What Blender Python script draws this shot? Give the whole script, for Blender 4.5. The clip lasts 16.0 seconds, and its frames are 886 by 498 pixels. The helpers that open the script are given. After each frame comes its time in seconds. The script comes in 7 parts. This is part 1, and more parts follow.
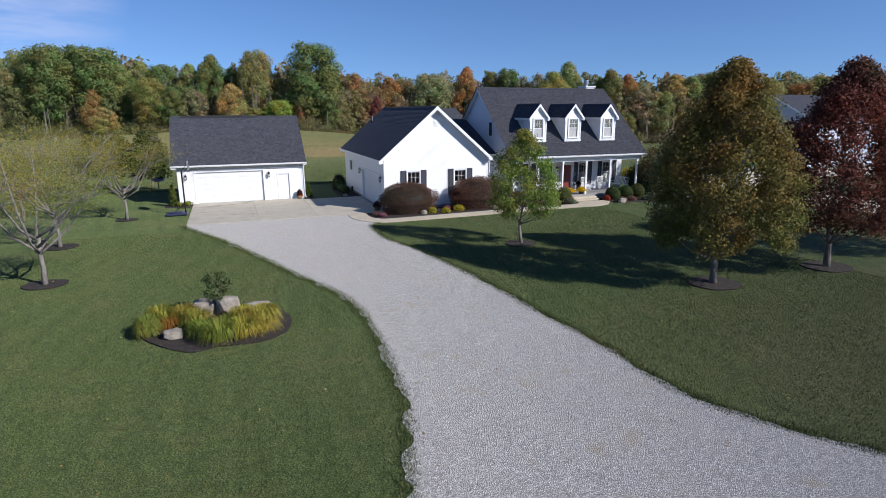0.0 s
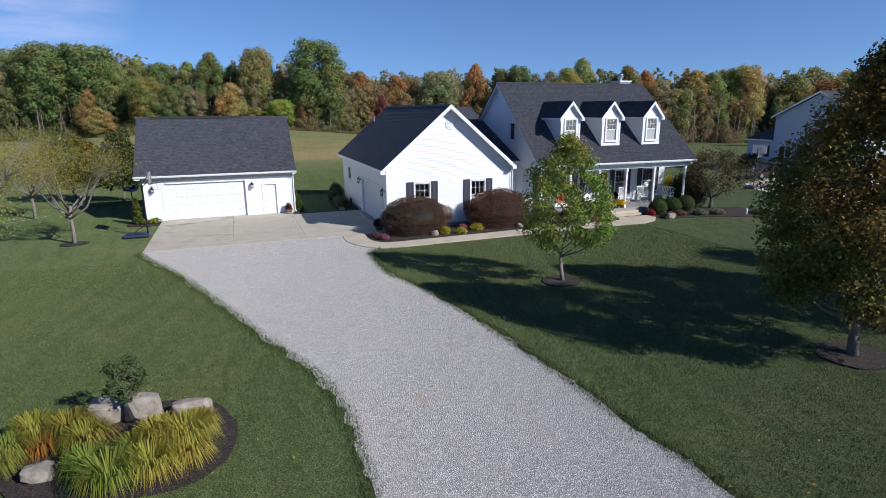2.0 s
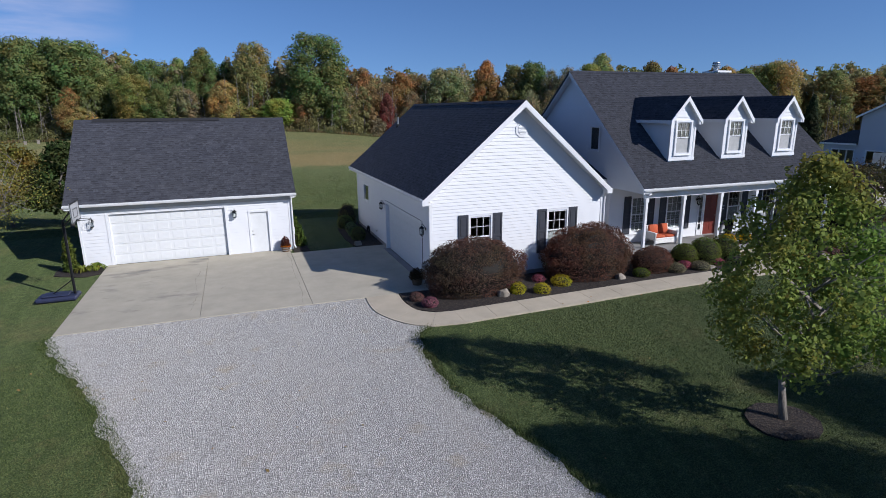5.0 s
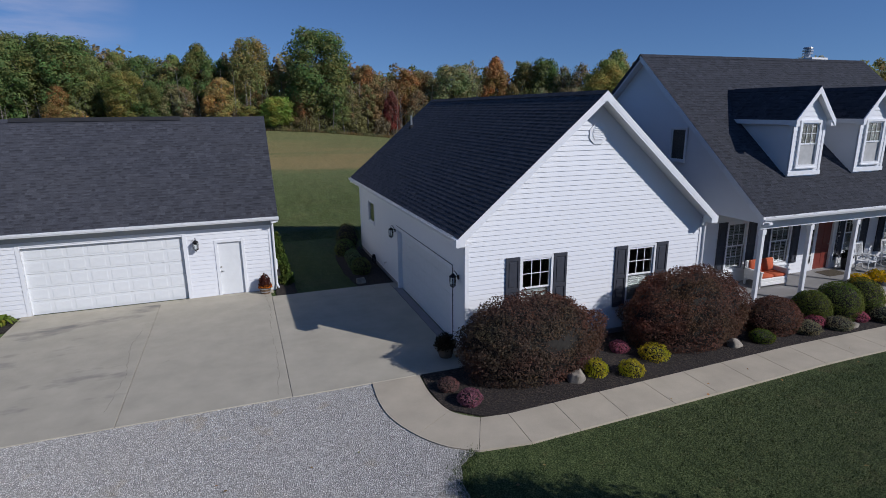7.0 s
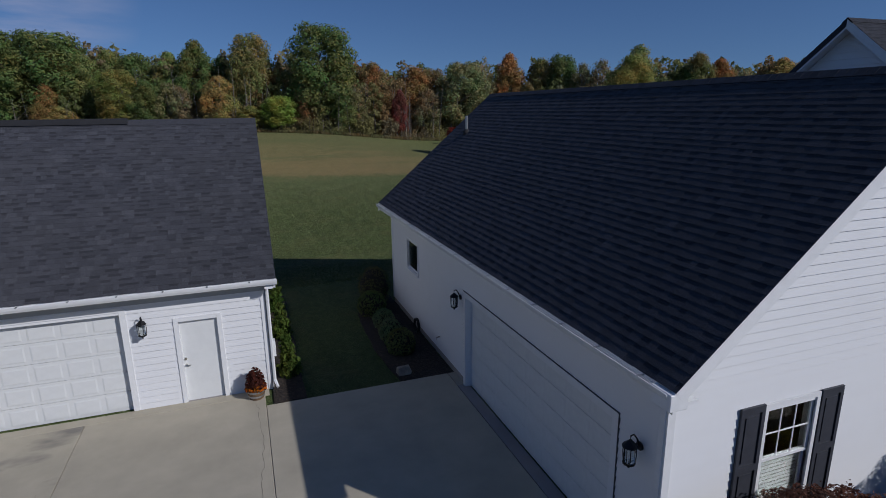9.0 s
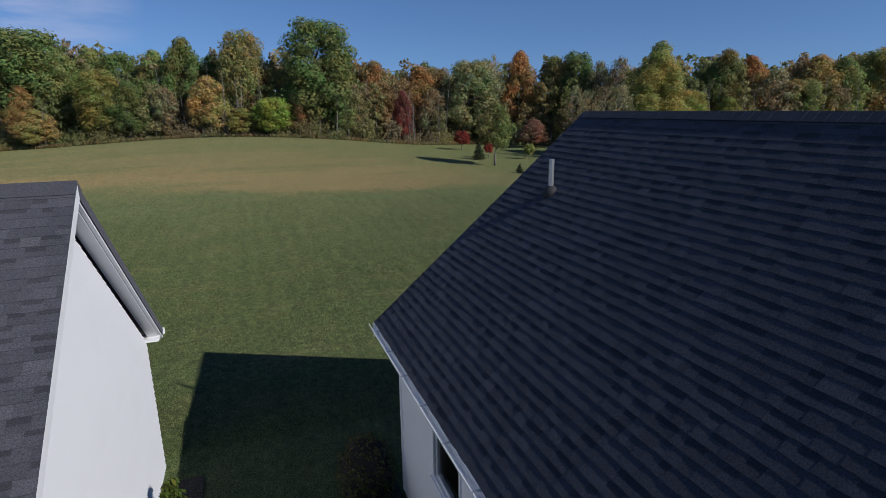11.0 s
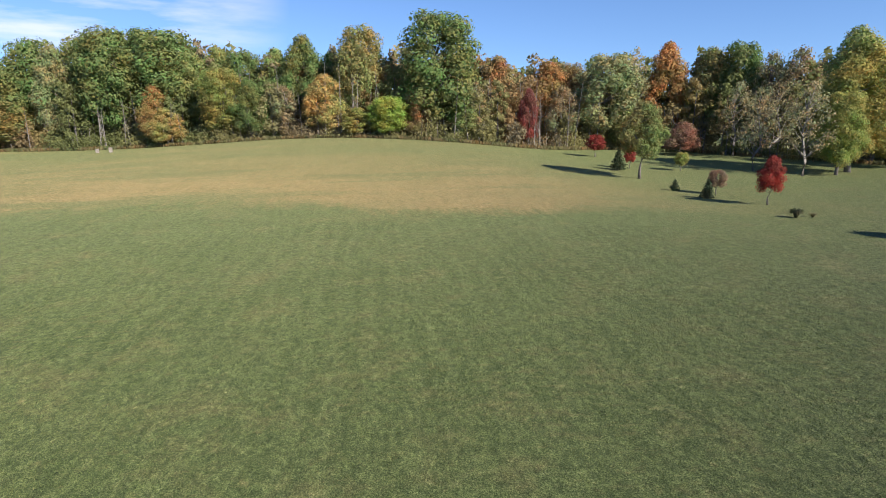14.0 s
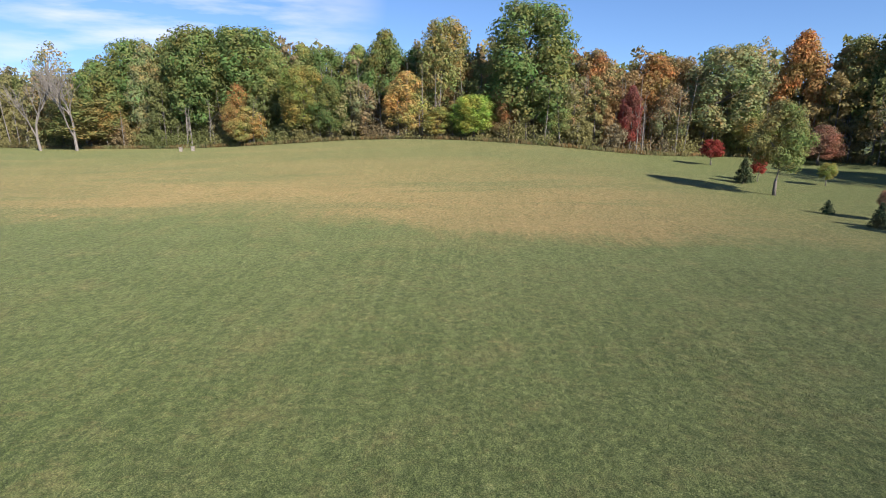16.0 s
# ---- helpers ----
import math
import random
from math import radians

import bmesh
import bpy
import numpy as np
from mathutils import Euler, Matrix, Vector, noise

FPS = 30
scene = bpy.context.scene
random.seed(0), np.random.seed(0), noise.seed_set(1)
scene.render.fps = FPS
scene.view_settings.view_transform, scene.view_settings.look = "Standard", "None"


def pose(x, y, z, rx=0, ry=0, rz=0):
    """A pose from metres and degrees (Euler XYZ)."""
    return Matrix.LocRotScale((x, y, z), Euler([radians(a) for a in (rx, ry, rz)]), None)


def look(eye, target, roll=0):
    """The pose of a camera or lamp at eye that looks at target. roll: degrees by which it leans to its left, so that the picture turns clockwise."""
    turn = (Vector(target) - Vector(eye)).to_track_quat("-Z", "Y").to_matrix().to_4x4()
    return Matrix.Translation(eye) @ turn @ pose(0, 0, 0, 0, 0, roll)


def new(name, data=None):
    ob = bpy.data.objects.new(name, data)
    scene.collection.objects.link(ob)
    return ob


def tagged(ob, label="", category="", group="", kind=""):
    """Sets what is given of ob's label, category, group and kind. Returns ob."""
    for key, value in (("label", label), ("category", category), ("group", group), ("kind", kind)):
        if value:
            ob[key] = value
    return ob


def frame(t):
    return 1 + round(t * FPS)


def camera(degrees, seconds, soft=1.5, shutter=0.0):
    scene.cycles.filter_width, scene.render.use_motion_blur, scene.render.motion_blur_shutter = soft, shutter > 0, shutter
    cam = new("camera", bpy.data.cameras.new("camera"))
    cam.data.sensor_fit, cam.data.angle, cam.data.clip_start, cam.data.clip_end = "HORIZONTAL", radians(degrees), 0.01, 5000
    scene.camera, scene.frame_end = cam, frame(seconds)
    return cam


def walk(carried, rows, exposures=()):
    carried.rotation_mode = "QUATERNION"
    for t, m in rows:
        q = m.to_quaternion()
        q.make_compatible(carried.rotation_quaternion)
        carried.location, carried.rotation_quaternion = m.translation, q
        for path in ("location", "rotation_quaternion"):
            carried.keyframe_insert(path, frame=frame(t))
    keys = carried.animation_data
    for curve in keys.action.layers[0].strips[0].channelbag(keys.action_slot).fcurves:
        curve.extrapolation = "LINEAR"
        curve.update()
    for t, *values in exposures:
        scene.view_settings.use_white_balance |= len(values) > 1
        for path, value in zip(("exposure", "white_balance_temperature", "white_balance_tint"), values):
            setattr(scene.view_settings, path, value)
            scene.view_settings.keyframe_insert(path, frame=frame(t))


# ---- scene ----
cam = camera(77.3, 16.0, 0.9)
PATH = [
    (0, (0.476, 2.185, 6.936), (1.168, 3.998, 6.453), -0.2),
    (0.5, (1.232, 3.729, 6.933), (1.921, 5.543, 6.45), -0.2),
    (1, (1.908, 5.3, 6.95), (2.59, 7.117, 6.466), -0.3),
    (1.5, (2.322, 7.026, 6.947), (2.998, 8.845, 6.462), -0.4),
    (2, (2.503, 8.849, 6.943), (3.173, 10.67, 6.457), -0.4),
    (2.5, (2.573, 10.692, 6.932), (3.24, 12.514, 6.447), -0.4),
    (3, (2.705, 12.575, 6.924), (3.387, 14.391, 6.438), -0.5),
    (3.5, (2.891, 14.43, 6.939), (3.571, 16.247, 6.453), -0.5),
    (4, (3.123, 16.308, 6.956), (3.8, 18.126, 6.469), -0.5),
    (6.5, (4.645, 25.177, 6.886), (5.311, 26.999, 6.397), -0.5),
    (7, (5.097, 26.933, 6.844), (5.76, 28.756, 6.354), -0.5),
    (7.5, (5.42, 28.777, 6.806), (6.082, 30.6, 6.318), -0.5),
    (8, (5.585, 30.762, 6.799), (6.246, 32.585, 6.311), -0.5),
    (8.5, (5.622, 32.942, 6.802), (6.28, 34.766, 6.313), -0.6),
    (9, (5.782, 35.281, 6.791), (6.437, 37.106, 6.301), -0.7),
    (9.5, (6.147, 37.653, 6.935), (6.8, 39.479, 6.444), -0.8),
    (11.8, (9.191, 48.447, 7.507), (9.836, 50.276, 7.014), -0.8),
    (12, (9.355, 49.316, 7.519), (9.999, 51.144, 7.027), -0.8),
    (12.5, (9.75, 51.42, 7.532), (10.392, 53.25, 7.041), -0.8),
    (13, (10.043, 53.285, 7.55), (10.566, 55.152, 7.06), -0.7),
    (13.5, (10.395, 55.133, 7.543), (10.779, 57.034, 7.053), -0.7),
    (14, (10.667, 56.867, 7.554), (10.92, 58.79, 7.064), -0.6),
    (14.5, (10.879, 58.68, 7.549), (11.034, 60.612, 7.059), -0.5),
    (15, (11.216, 60.736, 7.572), (11.279, 62.674, 7.081), -0.5),
    (15.5, (11.6, 63.196, 7.613), (11.612, 65.135, 7.123), -0.4),
    (16, (12.048, 66.028, 7.608), (11.997, 67.966, 7.118), -0.4),
]

walk(cam, [(t, look(eye, target, roll)) for t, eye, target, roll in PATH],
     [(0.0, 0.38, 6050, 13.5), (4.0, 0.22, 5950, 13.5), (6.5, -0.24, 5850, 13.5), (7.5, -0.44, 5850, 13.5), (9.5, -0.8, 5950, 13.5), (12.0, 0.68, 6350, 11), (13.0, 1.02, 6550, 12), (16.0, 0.98, 6600, 12.5)])

# ---- daylight ----
SUN_WAY = Vector((1.06, -1.23, 1.0)).normalized()
world = bpy.data.worlds.new("sky")
scene.world = world
world.use_nodes = True
wn, wl = world.node_tree.nodes, world.node_tree.links
sky = wn.new("ShaderNodeTexSky")
sky.sky_type, sky.sun_disc = "NISHITA", False
sky.sun_elevation = math.asin(SUN_WAY.z)
sky.sun_rotation = math.atan2(SUN_WAY.x, SUN_WAY.y)
sky.air_density, sky.dust_density, sky.ozone_density = 1.0, 0.0, 5.0
# the deep blue of a clear autumn noon holds almost down to the trees; thin cloud drifts in it
way, lift, tone = wn.new("ShaderNodeTexCoord"), wn.new("ShaderNodeVectorMath"), wn.new("ShaderNodeHueSaturation")
lift.operation = "ADD"
lift.inputs[1].default_value = (0.0, 0.0, 0.11)
wl.new(way.outputs["Generated"], lift.inputs[0])
wl.new(lift.outputs[0], sky.inputs[0])
tone.inputs["Hue"].default_value, tone.inputs["Saturation"].default_value = 0.506, 1.08
wl.new(sky.outputs[0], tone.inputs["Color"])
flat, puff, veil, fade = wn.new("ShaderNodeMapping"), wn.new("ShaderNodeTexNoise"), wn.new("ShaderNodeMapRange"), wn.new("ShaderNodeMix")
flat.inputs["Scale"].default_value = (1.0, 1.0, 6.0)
wl.new(way.outputs["Generated"], flat.inputs[0])
puff.inputs["Scale"].default_value, puff.inputs["Detail"].default_value, puff.inputs["Roughness"].default_value = 4.2, 6.0, 0.55
wl.new(flat.outputs[0], puff.inputs["Vector"])
wl.new(puff.outputs[0], veil.inputs[0])
for i, v in ((1, 0.40), (2, 0.62), (3, 0.0), (4, 0.6)):
    veil.inputs[i].default_value = v
# the only bank of thin cloud hangs low in the north-west
bank, near, both = wn.new("ShaderNodeVectorMath"), wn.new("ShaderNodeMapRange"), wn.new("ShaderNodeMath")
bank.operation, both.operation = "DOT_PRODUCT", "MULTIPLY"
bank.inputs[1].default_value = (-0.43, 0.885, 0.175)
wl.new(way.outputs["Generated"], bank.inputs[0])
wl.new(bank.outputs["Value"], near.inputs[0])
for i, v in ((1, 0.945), (2, 0.99), (3, 0.0), (4, 1.0)):
    near.inputs[i].default_value = v
wl.new(veil.outputs[0], both.inputs[0])
wl.new(near.outputs[0], both.inputs[1])
fade.data_type = "RGBA"
wl.new(both.outputs[0], fade.inputs[0])
wl.new(tone.outputs[0], fade.inputs[6])
fade.inputs[7].default_value = (6.2, 6.2, 7.6, 1.0)
wl.new(fade.outputs[2], wn["Background"].inputs[0])
wn["Background"].inputs[1].default_value = 0.094
sun = new("sun", bpy.data.lights.new("sun", "SUN"))
sun.data.energy, sun.data.angle, sun.data.color = 4.6, radians(0.55), (1.0, 0.95, 0.87)
sun.matrix_world = look(SUN_WAY * 60, (0, 0, 0))


# ---- materials ----
class Nodes:
    """A small writer of node materials."""

    def __init__(self, name, rough=0.7, metal=0.0, spec=0.5):
        self.m = bpy.data.materials.new(name)
        self.m.use_nodes = True
        self.t = self.m.node_tree
        self.b = self.t.nodes["Principled BSDF"]
        self.set(self.b, "Roughness", rough)
        self.set(self.b, "Metallic", metal)
        self.set(self.b, "Specular IOR Level", spec)

    def set(self, node, key, value):
        if hasattr(value, "is_output"):
            self.t.links.new(value, node.inputs[key])
        else:
            node.inputs[key].default_value = value

    def add(self, kind, out=0, **inputs):
        n = self.t.nodes.new("ShaderNode" + kind)
        for k, v in inputs.items():
            self.set(n, k.replace("_", " "), v)
        return n.outputs[out]

    def where(self):
        return self.add("NewGeometry", "Position")

    def local(self):
        return self.add("TexCoord", "Object")

    def noise(self, scale, detail=3.0, vec=None, rough=0.55, out=0):
        return self.add("TexNoise", out, Vector=vec or self.where(), Scale=scale, Detail=detail, Roughness=rough)

    def scaled(self, vec, s):
        n = self.t.nodes.new("ShaderNodeVectorMath")
        n.operation = "MULTIPLY"
        self.t.links.new(vec, n.inputs[0])
        n.inputs[1].default_value = s
        return n.outputs[0]

    def ramp(self, fac, stops):
        n = self.t.nodes.new("ShaderNodeValToRGB")
        el = n.color_ramp.elements
        while len(el) < len(stops):
            el.new(0.5)
        for e, (p, c) in zip(el, stops):
            e.position = p
            e.color = (*c, 1) if len(c) == 3 else c
        self.t.links.new(fac, n.inputs[0])
        return n.outputs[0]

    def gray(self, fac, lo, hi, a=0.0, b=1.0):
        n = self.t.nodes.new("ShaderNodeMapRange")
        for i, v in enumerate((fac, lo, hi, a, b)):
            self.set(n, i, v)
        return n.outputs[0]

    def math(self, op, a, b=0.0):
        n = self.t.nodes.new("ShaderNodeMath")
        n.operation = op
        self.set(n, 0, a)
        self.set(n, 1, b)
        return n.outputs[0]

    def mix(self, fac, a, b, mode="MIX"):
        n = self.t.nodes.new("ShaderNodeMix")
        n.data_type, n.blend_type = "RGBA", mode
        for i, v in ((0, fac), (6, a), (7, b)):
            self.set(n, i, (*v, 1) if isinstance(v, tuple) and len(v) == 3 else v)
        return n.outputs[2]

    def colour(self, c):
        self.set(self.b, "Base Color", (*c, 1) if isinstance(c, tuple) else c)
        return self

    def bump(self, height, strength=0.5, dist=0.01):
        self.set(self.b, "Normal", self.add("Bump", Height=height, Strength=strength, Distance=dist))
        return self


def plain(name, c, rough=0.6, metal=0.0, spread=0.12, scale=6.0, bump=0.0, bscale=60.0):
    """A surface of one colour with faint blotches, grain and wear."""
    n = Nodes(name, rough, metal)
    f = n.noise(scale, 4.0, n.local())
    lo, hi = tuple(v * (1 - spread) for v in c), tuple(min(1, v * (1 + spread)) for v in c)
    n.colour(n.ramp(f, ((0.3, lo), (0.7, hi))))
    if bump:
        n.bump(n.noise(bscale, 3.0, n.local()), bump, 0.01)
    return n.m


def lawn_material():
    n = Nodes("lawn_grass", 0.85, 0.0, 0.2)
    n.set(n.b, "Diffuse Roughness", 1.0)
    p = n.where()
    mid = n.noise(0.8, 5.0, p, 0.65)
    fine = n.noise(26.0, 5.0, p, 0.8)
    clump = n.noise(4.5, 5.0, p, 0.75)
    green = n.ramp(fine, ((0.39, (0.028, 0.046, 0.013)), (0.5, (0.088, 0.122, 0.038)), (0.61, (0.205, 0.235, 0.098))))
    pale = n.ramp(fine, ((0.39, (0.041, 0.054, 0.019)), (0.5, (0.106, 0.122, 0.048)), (0.61, (0.225, 0.228, 0.110))))
    dry = n.ramp(fine, ((0.32, (0.14, 0.095, 0.040)), (0.68, (0.40, 0.28, 0.138))))
    sep = n.t.nodes.new("ShaderNodeSeparateXYZ")
    n.t.links.new(p, sep.inputs[0])
    x, y = sep.outputs[0], sep.outputs[1]
    # the meadow behind the house is paler, with a dry tan stretch across it
    wob = n.math("MULTIPLY", n.math("SUBTRACT", n.noise(0.05, 4.0, p), 0.5), 24.0)
    ragged = n.math("MULTIPLY", n.math("SUBTRACT", n.noise(0.7, 5.0, n.scaled(p, (1.6, 0.35, 1.0)), 0.7), 0.5), 9.0)
    yy = n.math("ADD", n.math("ADD", n.math("ADD", y, wob), ragged), n.math("MULTIPLY", x, 0.22))
    back = n.gray(yy, 54.0, 92.0, 0.0, 0.85)
    c = n.mix(n.math("MULTIPLY", back, n.gray(mid, 0.3, 0.7, 0.5, 1.0)), green, pale)
    band = n.math("MULTIPLY", n.gray(yy, 106.0, 111.0), n.gray(yy, 122.0, 150.0, 1.0, 0.3))
    band = n.math("MULTIPLY", band, n.gray(x, 36.0, 62.0, 1.0, 0.0))
    band = n.math("MULTIPLY", band, n.gray(x, -60.0, -15.0, 0.45, 1.0))
    c = n.mix(n.math("MULTIPLY", band, n.gray(mid, 0.25, 0.75, 0.55, 1.0)), c, dry)
    # mowing lines: straight behind the house, bending with the drive before it
    way = n.math("ADD", x, n.math("MULTIPLY", n.math("SINE", n.math("MULTIPLY", y, 0.11)), n.gray(y, 30.0, 52.0, 2.6, 0.0)))
    lane = n.add("CombineXYZ", X=way, Y=n.math("MULTIPLY", y, 0.5), Z=0.0)
    w = n.add("TexWave", Vector=lane, Scale=0.27, Distortion=5.0, Detail=5.0)
    w2 = n.add("TexWave", Vector=lane, Scale=0.86, Distortion=6.0, Detail=5.0)
    seen = n.math("MULTIPLY", n.gray(n.noise(0.12, 4.0, p), 0.34, 0.62, 0.08, 0.5), n.gray(y, 92.0, 112.0, 1.0, 0.3))
    c = n.mix(n.math("MULTIPLY", w, seen), c, n.mix(1.0, c, (0.58, 0.65, 0.56), "MULTIPLY"))
    c = n.mix(n.math("MULTIPLY", w2, n.gray(n.noise(0.2, 3.0, p), 0.4, 0.65, 0.0, 0.4)), c, n.mix(1.0, c, (0.66, 0.72, 0.64), "MULTIPLY"))
    # long streaks across the far meadow, greener or drier
    far = n.gray(y, 84.0, 112.0)
    streak = n.noise(1.0, 6.0, n.scaled(p, (0.025, 0.16, 1.0)), 0.65)
    c = n.mix(n.math("MULTIPLY", far, n.gray(streak, 0.50, 0.62, 0.0, 0.6)), c, pale)
    c = n.mix(n.math("MULTIPLY", far, n.gray(streak, 0.36, 0.46, 0.5, 0.0)), c, n.mix(0.5, pale, dry))
    # dry thatch lying in short streaks on the meadow
    thatch = n.noise(2.2, 5.0, n.scaled(p, (0.45, 1.3, 1.0)), 0.75)
    where = n.math("MULTIPLY", n.gray(y, 56.0, 70.0), n.gray(n.noise(0.06, 3.0, p), 0.40, 0.60, 0.15, 1.0))
    c = n.mix(n.math("MULTIPLY", where, n.gray(thatch, 0.54, 0.66, 0.0, 0.55)), c, n.mix(0.5, pale, dry))
    c = n.mix(n.math("MULTIPLY", n.gray(x, 26.0, 48.0, 0.0, 0.75), n.gray(y, 70.0, 90.0)), c, n.mix(1.0, pale, (1.12, 1.16, 1.02), "MULTIPLY"))
    # worn, yellowed blotches, thin brown patches and darker clumps
    c = n.mix(n.gray(n.noise(0.09, 4.0, p), 0.52, 0.75, 0.0, 0.4), c, pale)
    c = n.mix(n.gray(n.noise(0.33, 6.0, p, 0.75), 0.52, 0.68, 0.0, 0.5), c, n.mix(0.45, pale, dry))
    c = n.mix(n.gray(n.noise(1.9, 4.0, p, 0.7), 0.60, 0.72, 0.0, 0.45), c, n.mix(0.6, c, dry))
    # thin, tan turf beyond the drive, out by the road
    bare = n.math("MULTIPLY", n.gray(n.math("ADD", y, n.math("MULTIPLY", ragged, 0.7)), 12.0, 19.0, 1.0, 0.0), n.gray(x, 10.0, 15.0))
    c = n.mix(n.math("MULTIPLY", bare, n.gray(mid, 0.35, 0.65, 0.3, 0.85)), c, n.mix(0.35, pale, dry))
    c = n.mix(n.gray(clump, 0.36, 0.60, 0.62, 0.0), c, n.mix(1.0, c, (0.42, 0.48, 0.42), "MULTIPLY"))
    # tufts, seen right across the meadow
    tuft = n.noise(5.0, 6.0, n.scaled(p, (1.0, 0.62, 1.0)), 0.85)
    c = n.mix(n.gray(y, 48.0, 66.0, 0.35, 0.95), c, n.mix(1.0, c, n.ramp(tuft, ((0.38, (0.55, 0.60, 0.55)), (0.5, (0.98, 0.99, 0.96)), (0.62, (1.50, 1.45, 1.38)))), "MULTIPLY"))
    n.colour(c)
    n.bump(n.math("ADD", fine, n.math("MULTIPLY", clump, 0.9)), 1.0, 0.06)
    return n.m


def gravel_material():
    n = Nodes("white_gravel", 0.9)
    n.set(n.b, "Diffuse Roughness", 1.0)
    p = n.where()
    v = n.add("TexVoronoi", "Distance", Vector=p, Scale=37.0)
    vc = n.add("TexVoronoi", "Color", Vector=p, Scale=37.0)
    v2 = n.add("TexVoronoi", "Distance", Vector=p, Scale=58.0)
    tone = n.add("SeparateColor", 0, Color=vc)
    c = n.ramp(tone, ((0.0, (0.33, 0.315, 0.288)), (0.5, (0.51, 0.49, 0.455)), (1.0, (0.76, 0.735, 0.69))))
    # gaps between stones coloured darker, in place of the shade in them
    c = n.mix(n.gray(v, 0.36, 0.66, 0.0, 0.7), c, (0.19, 0.18, 0.165))
    # shade of hollows between heaps of stone put into the colour, then tracks of dirt and tan blotches
    c = n.mix(n.gray(n.noise(7.0, 4.0, p, 0.65), 0.5, 0.7, 0.0, 0.5), c, n.mix(1.0, c, (0.62, 0.60, 0.58), "MULTIPLY"))
    c = n.mix(n.gray(n.noise(0.45, 6.0, n.scaled(p, (1.6, 0.5, 1.0)), 0.65), 0.48, 0.72, 0.0, 0.35), c, (0.42, 0.38, 0.325))
    c = n.mix(n.gray(n.noise(0.9, 3.0, p), 0.60, 0.74, 0.0, 0.6), c, (0.38, 0.31, 0.20))
    n.colour(c)
    n.bump(n.math("SUBTRACT", n.math("MULTIPLY", v2, -0.4), v), 0.9, 0.035)
    return n.m


def concrete_material(name, tone, stain):
    n = Nodes(name, 0.8)
    p = n.where()
    f = n.noise(1.1, 6.0, p, 0.6)
    c = n.ramp(f, ((0.3, tuple(v * 0.86 for v in tone)), (0.7, tuple(v * 1.08 for v in tone))))
    c = n.mix(n.gray(n.noise(90.0, 2.0, p), 0.4, 0.7, 0.0, 0.18), c, tuple(v * 0.6 for v in tone))
    if stain:
        s = n.noise(0.9, 4.0, n.scaled(p, (0.45, 1.0, 1.0)), 0.6)
        c = n.mix(n.gray(s, 0.56, 0.70, 0.0, 0.7), c, (0.13, 0.125, 0.12))
    n.colour(c)
    n.bump(n.noise(140.0, 3.0, p), 0.15, 0.004)
    return n.m


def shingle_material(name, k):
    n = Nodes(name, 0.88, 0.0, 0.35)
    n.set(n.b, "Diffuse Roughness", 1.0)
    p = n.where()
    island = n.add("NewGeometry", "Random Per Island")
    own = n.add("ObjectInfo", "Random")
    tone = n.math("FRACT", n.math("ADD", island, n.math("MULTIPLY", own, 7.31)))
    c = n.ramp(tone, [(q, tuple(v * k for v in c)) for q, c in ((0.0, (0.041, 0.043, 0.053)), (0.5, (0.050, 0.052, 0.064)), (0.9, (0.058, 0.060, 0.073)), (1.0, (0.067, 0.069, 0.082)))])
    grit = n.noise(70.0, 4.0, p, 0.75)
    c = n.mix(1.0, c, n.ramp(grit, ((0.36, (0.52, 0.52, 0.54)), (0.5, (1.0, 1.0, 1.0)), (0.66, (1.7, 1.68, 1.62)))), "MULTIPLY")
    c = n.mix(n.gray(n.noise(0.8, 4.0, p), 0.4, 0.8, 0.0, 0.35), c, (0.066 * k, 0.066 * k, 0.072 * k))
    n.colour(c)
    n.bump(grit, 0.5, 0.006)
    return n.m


def siding_material(name, tone):
    n = Nodes(name, 0.45, 0.0, 0.4)
    p = n.where()
    own = n.add("ObjectInfo", "Random")
    c = n.mix(n.gray(own, 0.0, 1.0, 0.0, 0.06), tone, tuple(v * 0.8 for v in tone))
    c = n.mix(n.gray(n.noise(1.3, 5.0, p), 0.5, 0.8, 0.0, 0.12), c, tuple(v * f for v, f in zip(tone, (0.75, 0.73, 0.68))))
    n.colour(c)
    n.bump(n.noise(9.0, 2.0, n.scaled(p, (1.0, 1.0, 22.0))), 0.08, 0.01)
    return n.m


